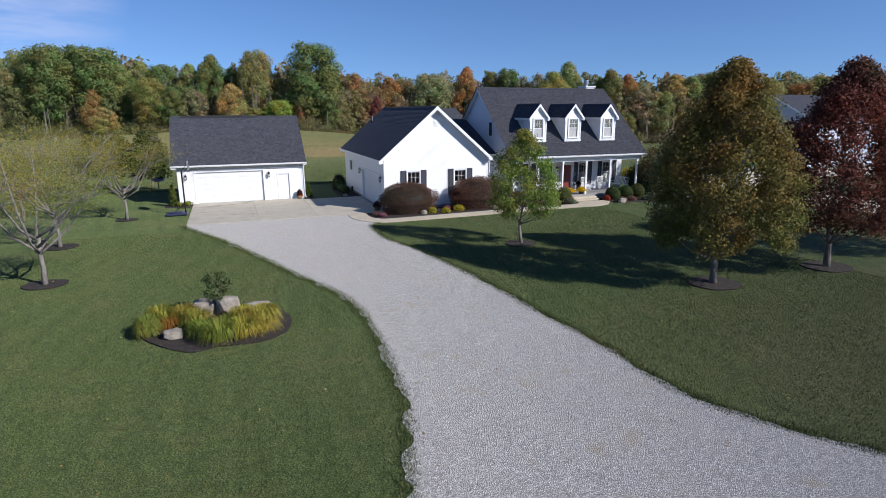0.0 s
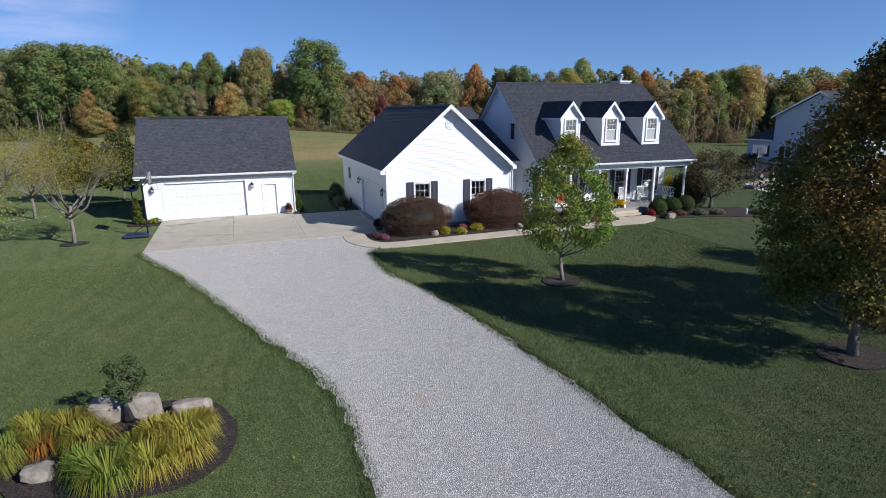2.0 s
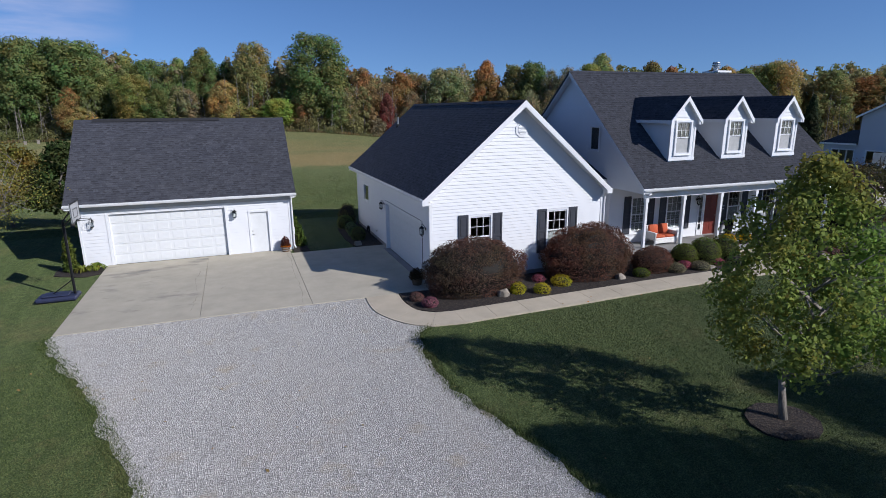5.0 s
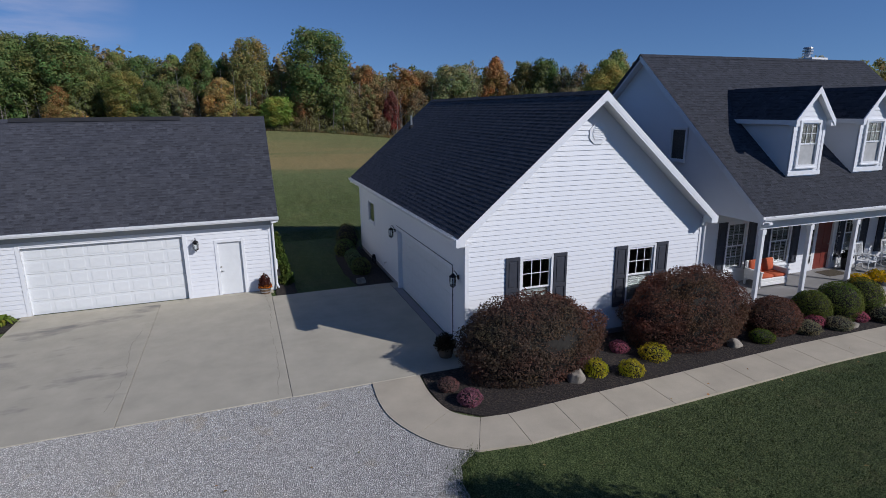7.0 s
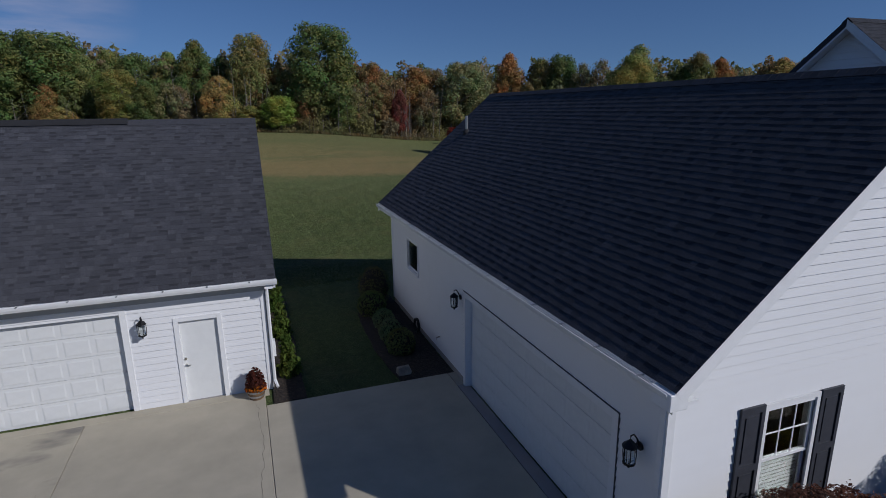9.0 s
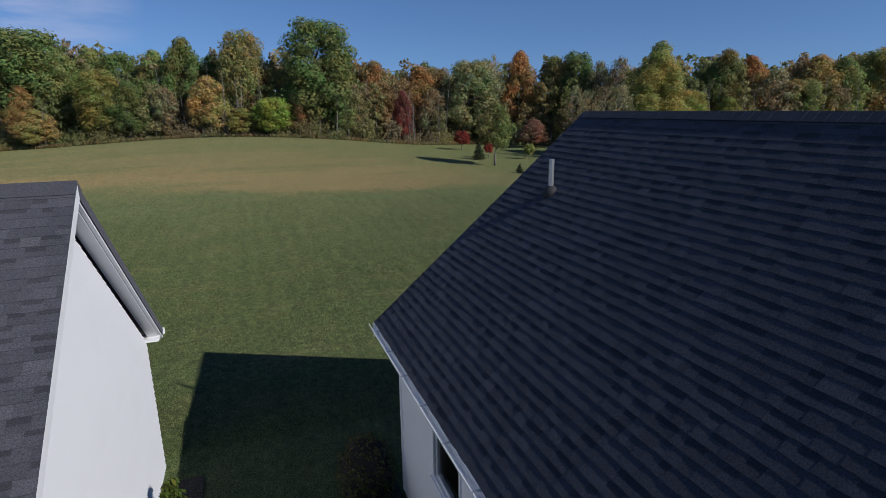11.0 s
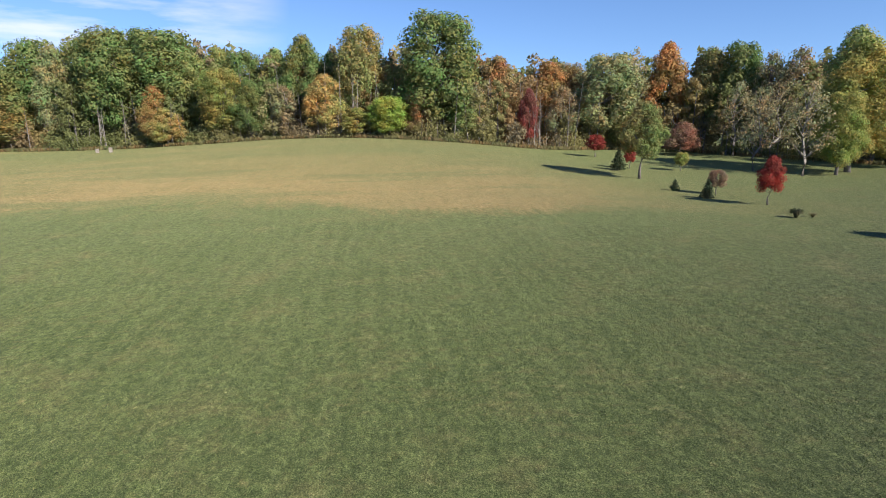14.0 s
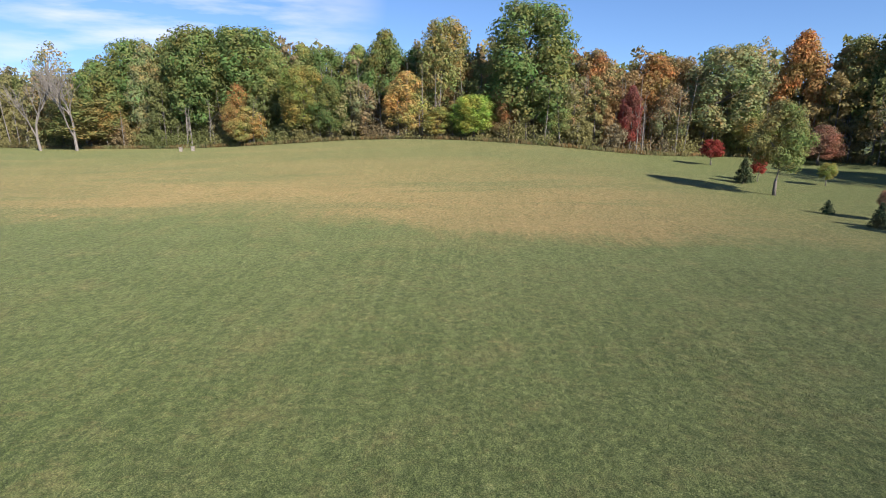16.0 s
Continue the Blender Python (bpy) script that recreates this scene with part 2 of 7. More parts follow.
def leaf_material():
    """Leaves take their hue from the plant's own colour, and vary leaf by leaf."""
    n = Nodes("leaf", 0.7, 0.0, 0.1)
    own = n.add("ObjectInfo", "Color")
    island = n.add("NewGeometry", "Random Per Island")
    c = n.mix(1.0, own, n.ramp(island, ((0.0, (0.72, 0.74, 0.76)), (0.5, (1.0, 1.0, 0.96)), (1.0, (1.32, 1.28, 1.15)))), "MULTIPLY")
    turned = n.math("FRACT", n.math("MULTIPLY", island, 17.3))
    c = n.mix(n.gray(turned, 0.8, 1.0, 0.0, 0.4), c, n.mix(1.0, own, (1.7, 0.9, 0.5), "MULTIPLY"))
    drift = n.noise(0.75, 3.0)
    c = n.mix(1.0, c, n.ramp(drift, ((0.32, (0.80, 1.02, 0.85)), (0.5, (1.0, 1.0, 1.0)), (0.68, (1.18, 0.95, 0.90)))), "MULTIPLY")
    c = n.mix(1.0, c, n.ramp(n.noise(0.2, 3.0), ((0.34, (0.82, 1.06, 0.92)), (0.5, (1.0, 1.0, 1.0)), (0.66, (1.24, 0.97, 0.86)))), "MULTIPLY")
    n.colour(c)
    tr = n.add("BsdfTranslucent", Color=c)
    n.set(n.t.nodes["Material Output"], "Surface", n.add("MixShader", Fac=0.4))
    ms = n.t.nodes["Material Output"].inputs["Surface"].links[0].from_node
    n.t.links.new(n.b.outputs[0], ms.inputs[1])
    n.t.links.new(tr, ms.inputs[2])
    return n.m


def woods_material():
    """A distant wood: hue drifts from crown to crown, tone from leaf to leaf."""
    n = Nodes("distant_leaf", 0.7, 0.0, 0.15)
    p = n.scaled(n.where(), (1.0, 1.0, 0.35))
    hue = n.add("TexVoronoi", "Color", Vector=p, Scale=0.13)
    tone = n.add("SeparateColor", 0, Color=hue)
    island = n.add("NewGeometry", "Random Per Island")
    c = n.ramp(tone, ((0.0, (0.092, 0.110, 0.042)), (0.3, (0.128, 0.130, 0.054)), (0.5, (0.150, 0.138, 0.062)), (0.65, (0.185, 0.125, 0.056)), (0.8, (0.140, 0.124, 0.078)), (1.0, (0.165, 0.160, 0.062))))
    c = n.mix(1.0, c, n.ramp(island, ((0.0, (0.78, 0.78, 0.78)), (1.0, (1.3, 1.28, 1.22)))), "MULTIPLY")
    c = n.mix(1.0, c, (1.9, 1.86, 1.85), "MULTIPLY")
    n.colour(c)
    tr = n.add("BsdfTranslucent", Color=c)
    ms = n.t.nodes.new("ShaderNodeMixShader")
    ms.inputs[0].default_value = 0.5
    n.t.links.new(n.b.outputs[0], ms.inputs[1])
    n.t.links.new(tr, ms.inputs[2])
    n.t.links.new(ms.outputs[0], n.t.nodes["Material Output"].inputs["Surface"])
    return n.m


def bark_material(name, a, b):
    n = Nodes(name, 0.9)
    p = n.scaled(n.local(), (1.0, 1.0, 0.25))
    f = n.noise(14.0, 4.0, p, 0.7)
    n.colour(n.ramp(f, ((0.3, a), (0.7, b))))
    n.bump(f, 0.6, 0.03)
    return n.m


def mulch_material():
    n = Nodes("dark_mulch", 0.95)
    p = n.where()
    v = n.add("TexVoronoi", "Color", Vector=n.scaled(p, (1.0, 1.7, 1.0)), Scale=22.0)
    c = n.ramp(n.add("SeparateColor", 0, Color=v), ((0.0, (0.013, 0.010, 0.008)), (0.7, (0.032, 0.023, 0.018)), (1.0, (0.075, 0.053, 0.038))))
    n.colour(c)
    n.bump(n.add("TexVoronoi", "Distance", Vector=n.scaled(p, (1.0, 1.7, 1.0)), Scale=22.0), 0.9, 0.04)
    return n.m


def glass_material():
    n = Nodes("window_glass", 0.02, 0.0, 0.6)
    n.colour((0.75, 0.8, 0.8))
    n.set(n.b, "Transmission Weight", 1.0)
    n.set(n.b, "IOR", 1.3)
    return n.m


LAWN, GRAVEL, MULCH = lawn_material(), gravel_material(), mulch_material()
SLAB = concrete_material("driveway_concrete", (0.45, 0.405, 0.315), False)
STAINED = concrete_material("stained_concrete", (0.45, 0.405, 0.315), True)
WALKWAY = concrete_material("walk_concrete", (0.47, 0.405, 0.305), False)
PORCH = concrete_material("porch_concrete", (0.26, 0.25, 0.24), False)
FOUNDATION = concrete_material("foundation_concrete", (0.30, 0.28, 0.27), False)
# darker copy paints a shadow band: printed granules plus shade under the course above
SHINGLE, SHINGLE_SHADOW_BAND = shingle_material("asphalt_shingle", 1.0), shingle_material("shadow_band_shingle", 0.62)
SIDING = siding_material("white_vinyl_siding", (0.745, 0.75, 0.76))
GREY_SIDING = siding_material("pale_grey_siding", (0.47, 0.49, 0.54))
TRIM = plain("white_trim", (0.755, 0.76, 0.765), 0.4, 0.0, 0.04)
DOORPAINT = plain("white_door_paint", (0.70, 0.71, 0.705), 0.42, 0.0, 0.03)
# the frieze takes a darker grey than the other trim
FRIEZE = plain("grey_frieze", (0.36, 0.37, 0.37), 0.6, 0.0, 0.06)
VENT = plain("black_ridge_vent", (0.018, 0.018, 0.020), 0.8, 0.0, 0.2)
SHUTTER = plain("dark_shutter", (0.040, 0.043, 0.055), 0.55, 0.0, 0.15)
BLACK = plain("black_metal", (0.022, 0.022, 0.024), 0.4, 0.6, 0.2)
STEEL = plain("galvanised_steel", (0.46, 0.47, 0.48), 0.4, 0.85, 0.15)
CHROME = plain("brushed_nickel", (0.5, 0.48, 0.44), 0.3, 1.0, 0.05)
REDDOOR = plain("brick_red_paint", (0.165, 0.030, 0.020), 0.4, 0.0, 0.1)
INSIDE = plain("dim_interior", (0.12, 0.115, 0.11), 0.9)
SCREEN = plain("grey_blind", (0.40, 0.40, 0.39), 0.8, 0.0, 0.1)
GLASS = glass_material()
LEAF, WOODS = leaf_material(), woods_material()
BARK = bark_material("grey_bark", (0.085, 0.070, 0.058), (0.24, 0.21, 0.18))
PALEBARK = bark_material("pale_bark", (0.11, 0.095, 0.08), (0.29, 0.26, 0.225))
ROCK = plain("pale_boulder", (0.27, 0.235, 0.19), 0.85, 0.0, 0.35, 5.0, 0.6, 14.0)


# ---- mesh writing ----
class Form:
    """Collects faces and turns them into one mesh object."""

    def __init__(self):
        self.v, self.f, self.second = [], [], []

    def add(self, verts, faces, second=()):
        """second: which of these faces take the second material."""
        k = len(self.v)
        self.second.extend(len(self.f) + i for i in second)
        self.v.extend(tuple(p) for p in verts)
        self.f.extend(tuple(i + k for i in q) for q in faces)
        return self

    def box(self, x0, x1, y0, y1, z0, z1, c=0.0):
        x0, x1, y0, y1, z0, z1 = min(x0, x1), max(x0, x1), min(y0, y1), max(y0, y1), min(z0, z1), max(z0, z1)
        if not c:
            v = [(x, y, z) for z in (z0, z1) for x, y in ((x0, y0), (x1, y0), (x1, y1), (x0, y1))]
            return self.add(v, [(3, 2, 1, 0), (4, 5, 6, 7), (0, 1, 5, 4), (1, 2, 6, 5), (2, 3, 7, 6), (3, 0, 4, 7)])
        bm = bmesh.new()
        bmesh.ops.create_cube(bm, size=1.0, matrix=Matrix.LocRotScale(((x0 + x1) / 2, (y0 + y1) / 2, (z0 + z1) / 2), None, (x1 - x0, y1 - y0, z1 - z0)))
        bmesh.ops.bevel(bm, geom=bm.edges[:], offset=c, segments=1, affect="EDGES")
        return self.take(bm)

    def take(self, bm, m=None):
        bm.verts.index_update()
        self.add([(m @ v.co if m else v.co) for v in bm.verts], [[v.index for v in f.verts] for f in bm.faces])
        bm.free()
        return self

    def prism(self, poly, way):
        """A flat polygon (counter-clockwise seen against way) pushed along way."""
        n, w = len(poly), Vector(way)
        v = [Vector(p) for p in poly] + [Vector(p) + w for p in poly]
        return self.add(v, [tuple(range(n))[::-1], tuple(range(n, 2 * n))] + [(i, (i + 1) % n, n + (i + 1) % n, n + i) for i in range(n)])

    def tube(self, path, radii, n=8, closed=True):
        path = [Vector(p) for p in path]
        rings = []
        for i, p in enumerate(path):
            d = (path[min(i + 1, len(path) - 1)] - path[max(i - 1, 0)]).normalized()
            u = d.orthogonal().normalized() if abs(d.z) > 0.98 else d.cross(Vector((0, 0, 1))).normalized()
            w = d.cross(u)
            r = radii[i] if isinstance(radii, (list, tuple)) else radii
            rings.append([p + (u * math.cos(a) + w * math.sin(a)) * r for a in (2 * math.pi * k / n for k in range(n))])
        v = [q for r in rings for q in r]
        f = [(i * n + k, i * n + (k + 1) % n, (i + 1) * n + (k + 1) % n, (i + 1) * n + k) for i in range(len(path) - 1) for k in range(n)]
        if closed:
            f += [tuple(range(n))[::-1], tuple(range((len(path) - 1) * n, len(path) * n))]
        return self.add(v, f)

    def lathe(self, profile, n=16, at=(0, 0, 0)):
        return self.tube([(at[0], at[1], at[2] + z) for r, z in profile], [max(r, 1e-3) for r, z in profile], n)

    def lump(self, centre, radii, seed, rough=0.25, level=2):
        bm = bmesh.new()
        bmesh.ops.create_icosphere(bm, subdivisions=level, radius=1.0)
        for v in bm.verts:
            k = 1 + rough * noise.noise(v.co * 1.6 + Vector((seed * 3.7, seed, 0))) + rough * 0.5 * noise.noise(v.co * 4 + Vector((seed, 0, seed * 2.1)))
            v.co = Vector([centre[i] + v.co[i] * k * radii[i] for i in range(3)])
        return self.take(bm)

    def mesh(self, name, material, smooth=False, other=None):
        me = bpy.data.meshes.new(name)
        me.from_pydata(self.v, [], self.f)
        me.materials.append(material)
        if other:
            me.materials.append(other)
            for i in self.second:
                me.polygons[i].material_index = 1
        if smooth:
            me.polygons.foreach_set("use_smooth", [True] * len(me.polygons))
        me.update()
        return me


GROUNDED = set()  # things whose parts are written in the place's own metres


def part(name, form, material=None, parent=None, label="", smooth=False):
    """One mesh object, under its thing or part."""
    me = form.mesh(name, material, smooth) if isinstance(form, Form) else form
    ob = new(name, me)
    ob.parent = parent
    if parent in GROUNDED:
        ob.matrix_parent_inverse = Matrix.Translation(-parent.location)
    if label:
        ob["label"] = label
    return ob


def thing(name, label, category, group="", kind="", at=(0, 0, 0), grounded=False):
    ob = new(name)
    ob.location = at
    if grounded:
        GROUNDED.add(ob)
    ob.empty_display_size = 0.3
    return tagged(ob, label, category, group, kind)


def structure(name, form, material, label, smooth=False):
    return tagged(part(name, form, material, None, "", smooth), label, "", "", "structure")


# ---- ground ----
def step(a, b, v):
    k = max(0.0, min(1.0, (v - a) / (b - a)))
    return k * k * (3 - 2 * k)


def ground_z(x, y):
    """The lie of the land: level round the house, falling behind it, then a low rise before the wood."""
    z = -1.05 * (1 - math.exp(-max(0.0, y - 56) / 18)) * step(56, 62, y) - 0.8 * step(80, 120, y) * step(22, 50, x)
    return z + step(108, 168, y) * (0.7 + 2.6 * math.exp(-((x - 5) / 35) ** 2))


def spread(a, b, fine, far):
    """Grid lines: close between a and b, wider and wider out to the horizon."""
    out = list(np.arange(a, b + 0.01, fine))
    d, lo, hi = fine, a, b
    while hi < far:
        d *= 1.35
        lo, hi = lo - d, hi + d
        out = [lo] + out + [hi]
    return out


def ground():
    xs, ys = spread(-60, 120, 3.0, 2600), spread(-12, 230, 3.0, 2600)
    form = Form()
    form.v = [(x, y, ground_z(x, y) + 0.012 * noise.noise(Vector((x * 0.4, y * 0.4, 0)))) for y in ys for x in xs]
    n = len(xs)
    form.f = [(j * n + i, j * n + i + 1, (j + 1) * n + i + 1, (j + 1) * n + i) for j in range(len(ys) - 1) for i in range(n - 1)]
    structure("ground", form, LAWN, "mown green lawn with dry tan patches", True)


ground()


# ---- drive, slabs, walk and beds ----
def worn(points, seed, amount, gap=0.35):
    """A closed outline, resampled and frayed."""
    out = []
    for i, p in enumerate(points):
        q = points[(i + 1) % len(points)]
        m = max(1, int(math.dist(p, q) / gap))
        for k in range(m):
            x, y = p[0] + (q[0] - p[0]) * k / m, p[1] + (q[1] - p[1]) * k / m
            w = Vector((x * 1.1, y * 1.1, seed))
            sway = [noise.noise(w + e) + 0.6 * noise.noise(w * 3.1 + e) + 0.4 * noise.noise(w * 7.3 + e) for e in (Vector((0, 0, 0)), Vector((9, 4, 0)))]
            out.append((x + amount * sway[0], y + amount * sway[1]))
    return out


def sheet(outline, top, depth):
    return Form().prism([(x, y, top - depth) for x, y in outline], (0, 0, depth))


def curve(points, n=6):
    """Catmull-Rom through plan points."""
    out, m = [], len(points)
    for i in range(m - 1):
        p = [Vector(points[max(0, min(m - 1, i + k))]) for k in (-1, 0, 1, 2)]
        for j in range(n):
            t = j / n
            out.append(tuple(0.5 * (2 * p[1] + (p[2] - p[0]) * t + (2 * p[0] - 5 * p[1] + 4 * p[2] - p[3]) * t * t + (3 * p[1] - p[0] - 3 * p[2] + p[3]) * t ** 3)))
    return out + [tuple(points[-1])]


DRIVE_LEFT = curve([(-2.4, 39.6), (-2.3, 38.8), (-0.4, 34.7), (1.65, 29.3), (2.6, 26.5), (3.45, 24.4), (4.05, 22.7), (4.36, 20.6), (4.34, 18.6), (4.2, 16.4), (3.88, 13.7), (3.0, 10.6), (2.0, 7.0), (1.5, 0.0), (3.0, -30.0)])
DRIVE_RIGHT = curve([(16.0, -30.0), (15.5, 0.0), (13.6, 6.8), (12.2, 8.9), (11.1, 10.7), (10.6, 12.5), (10.6, 15.3), (10.3, 18.4), (10.1, 21.4), (9.7, 25.2), (9.0, 29.3), (8.35, 31.5), (8.3, 33.5), (8.5, 35.4), (9.1, 36.2)])


def driveway():
    outline = worn(DRIVE_LEFT + DRIVE_RIGHT + [(8.75, 36.9), (8.3, 37.7), (8.0, 39.8), (4.0, 39.95), (-2.2, 39.9)], 3.0, 0.2, 0.16)
    structure("driveway", sheet(outline, 0.022, 0.2), GRAVEL, "white crushed-stone gravel drive with frayed grass edges")


driveway()


def crack(parent, points, seed, width=0.003):
    """A wandering hairline crack in a slab."""
    rng = random.Random(seed)
    f, way = Form(), []
    for p, q in zip(points, points[1:]):
        m = max(2, int(math.dist(p, q) / 0.16))
        way += [(p[0] + (q[0] - p[0]) * k / m + rng.uniform(-0.035, 0.035), p[1] + (q[1] - p[1]) * k / m) for k in range(m)]
    for (x, y), (u, v) in zip(way, way[1:]):
        w = width * rng.uniform(0.3, 1.0)
        f.prism([(x - w, y, 0.045), (x + w, y, 0.045), (u + w, v, 0.045), (u - w, v, 0.045)], (0, 0, 0.003))
    part("crack", f, TAR, parent, "dark wandering hairline crack")


def slabs():
    base = structure("apron", Form().box(-2.36, 10.5, 39.84, 47.75, -0.2, 0.018), FOUNDATION, "pale concrete apron before the garages")
    for name, x0, x1, y0, y1 in (("a", -2.4, 1.945, 39.75, 48.36), ("b", 1.955, 5.795, 39.75, 48.36), ("c", 5.805, 10.36, 39.73, 47.82)):
        slab = part("slab", Form().box(x0, x1, y0, y1, -0.15, 0.045, 0.008), STAINED if name == "a" else SLAB, base, "stained concrete slab" if name == "a" else "")
        if name == "a":
            crack(slab, [(1.62, 40.6), (1.75, 42.5), (1.55, 44.5), (1.7, 46.2)], 3)
        if name == "b":
            crack(slab, [(5.5, 40.0), (5.62, 42.0), (5.55, 44.2), (5.66, 46.2), (5.6, 48.2)], 4, 0.004)
            crack(slab, [(2.6, 43.0), (2.9, 43.25)], 5)
    part("sill_slab", Form().box(-2.4, 5.9, 48.375, 48.68, -0.15, 0.042, 0.006), SLAB, base)
    part("sill_slab", Form().box(10.375, 10.66, 41.15, 47.1, -0.15, 0.043, 0.006), FOUNDATION, base, "darker concrete sill before the garage door")
    part("sill_slab", Form().box(10.375, 10.66, 39.73, 41.14, -0.15, 0.044, 0.006), SLAB, base)
    part("sill_slab", Form().box(10.375, 10.66, 47.11, 47.82, -0.15, 0.044, 0.006), SLAB, base)


TAR = plain("crack_dirt", (0.15, 0.135, 0.115), 0.95)
slabs()


def walk_edge(x):
    """The lawn side of the front walk."""
    return 35.95 + (0.044 * (min(x, 20.0) - 10.3) if x > 10.3 else 0.13 * (10.3 - x))


def front_walk():
    base = structure("front_walk", Form().box(9.0, 24.6, 36.5, 37.1, -0.2, 0.04), FOUNDATION, "narrow concrete walk of cast slabs along the bed")
    outer = curve([(7.78, 39.71), (7.72, 38.8), (7.8, 37.95), (8.15, 37.08), (8.62, 36.45), (9.181, 36.096)], 4)
    inner = curve([(9.05, 39.71), (9.0, 38.9), (9.04, 38.3), (9.17, 37.76), (9.4, 37.47), (9.711, 37.23)], 4)
    for lo, hi in ((0, 12), (12, 20)):
        rim = inner[lo:hi + 1] + outer[lo:hi + 1][::-1]
        mx, my = sum(q[0] for q in rim) / len(rim), sum(q[1] for q in rim) / len(rim)
        part("paving_slab", sheet([(mx + (x - mx) * 0.994, my + (y - my) * 0.994) for x, y in rim], 0.05, 0.2), WALKWAY, base)
    cuts = [(9.18, 9.71), (10.33, 10.37), (11.55, 11.6), (12.85, 12.91), (14.26, 14.27), (15.6, 15.63), (16.95, 16.98), (18.3, 18.33), (19.6, 19.63), (20.9, 20.93), (22.2, 22.23), (23.5, 23.53), (24.7, 24.75)]
    for (a, b), (c, d) in zip(cuts, cuts[1:]):
        part("paving_slab", sheet([(a + 0.007, walk_edge(a)), (c - 0.007, walk_edge(c)), (d - 0.007, walk_edge(d) + 1.2), (b + 0.007, walk_edge(b) + 1.2)], 0.05, 0.2), WALKWAY, base)
    part("paving_slab", sheet([(24.715, 36.38), (26.0, 36.3), (27.2, 36.75), (28.0, 37.6), (27.9, 38.4), (25.6, 38.4), (25.3, 37.8), (24.765, 37.58)], 0.05, 0.2), WALKWAY, base)


front_walk()


ISLAND = [(1.95, 21.2), (1.93, 20.4), (1.55, 19.5), (0.8, 19.15), (-0.3, 19.2), (-1.05, 19.05), (-1.8, 19.6), (-2.3, 20.3), (-2.75, 21.1), (-2.75, 21.9), (-2.2, 22.7), (-0.6, 22.95), (0.6, 22.75), (1.55, 22.2)]


def beds():
    plots = (
        ("front_bed", [(9.08, 39.72), (9.05, 38.6), (9.2, 37.85), (9.75, 37.3), (10.4, 37.16), (14.0, 37.32), (18.0, 37.49), (20.0, 37.58), (24.7, 37.58), (25.3, 37.95), (25.4, 39.5), (20.4, 39.5), (20.4, 42.3), (18.7, 42.3), (18.7, 40.3), (10.5, 40.3)], "dark shredded mulch bed before the white garage wing"),
        ("porch_bed", [(28.0, 39.5), (28.05, 37.7), (28.8, 36.9), (31.0, 36.6), (33.5, 35.6), (36.0, 35.2), (37.5, 36.0), (36.0, 38.5), (33.0, 40.0), (32.4, 41.5), (32.2, 39.5)], "dark mulch bed curving past the porch end"),
        ("side_bed", [(9.1, 47.85), (10.55, 47.85), (10.55, 54.6), (9.6, 54.9), (9.0, 53.0), (8.9, 50.0)], "dark mulch bed along the garage wing"),
        ("hedge_bed", [(6.0, 47.87), (6.75, 47.87), (6.8, 56.0), (6.0, 56.0)], "dark mulch strip along the detached garage"),
        ("corner_bed", [(-3.3, 48.6), (-2.42, 48.6), (-2.42, 47.3), (-3.0, 47.0), (-4.3, 47.6), (-4.4, 49.0), (-3.4, 50.0)], "dark mulch corner bed with low hostas"),
    )
    for name, outline, label in plots:
        structure(name, sheet(worn(outline, 1.7, 0.06, 0.3), 0.04, 0.25), MULCH, label)
    for x, y, rx, ry in ((18.65, 18.55, 1.05, 0.95), (14.75, 27.8, 0.8, 0.75), (25.4, 18.6, 1.1, 0.95), (-7.1, 28.5, 0.85, 0.75), (-8.3, 36.0, 0.9, 0.8), (-6.2, 43.3, 0.7, 0.6)):
        ring = [(x + rx * math.cos(a), y + ry * math.sin(a)) for a in np.linspace(0, 2 * math.pi, 14)[:-1]]
        structure("mulch_ring", sheet(worn(ring, x, 0.1, 0.25), 0.05, 0.25), MULCH, "round patch of dark mulch under a tree")
    ring = ISLAND
    structure("island_bed", sheet(worn(curve(ring + ring[:1], 4), 4.4, 0.06, 0.3), 0.05, 0.25), MULCH, "oval mulch bed set in the lawn")


beds()


# ---- building pieces ----
UP = Vector((0, 0, 1))


class Face:
    """An upright plane: o at its foot, u along it, n out of it."""

    def __init__(self, o, u, n):
        self.o, self.u, self.n = Vector(o), Vector(u), Vector(n)

    def at(self, u, z, d=0.0):
        return self.o + self.u * u + UP * z + self.n * d

    def box(self, form, u0, u1, z0, z1, d0, d1):
        v = [self.at(u, z, d) for d in (d0, d1) for u, z in ((u0, z0), (u1, z0), (u1, z1), (u0, z1))]
        q = [(3, 2, 1, 0), (4, 5, 6, 7), (0, 1, 5, 4), (1, 2, 6, 5), (2, 3, 7, 6), (3, 0, 4, 7)]
        return form.add(v, q if self.u.cross(UP).dot(self.n) > 0 else [f[::-1] for f in q])

    def place(self, u, z, d=0.0):
        """Local x along the wall, y up, z outwards."""
        m = Matrix((self.u, UP, self.n)).transposed().to_4x4()
        m.translation = self.at(u, z, d)
        return m


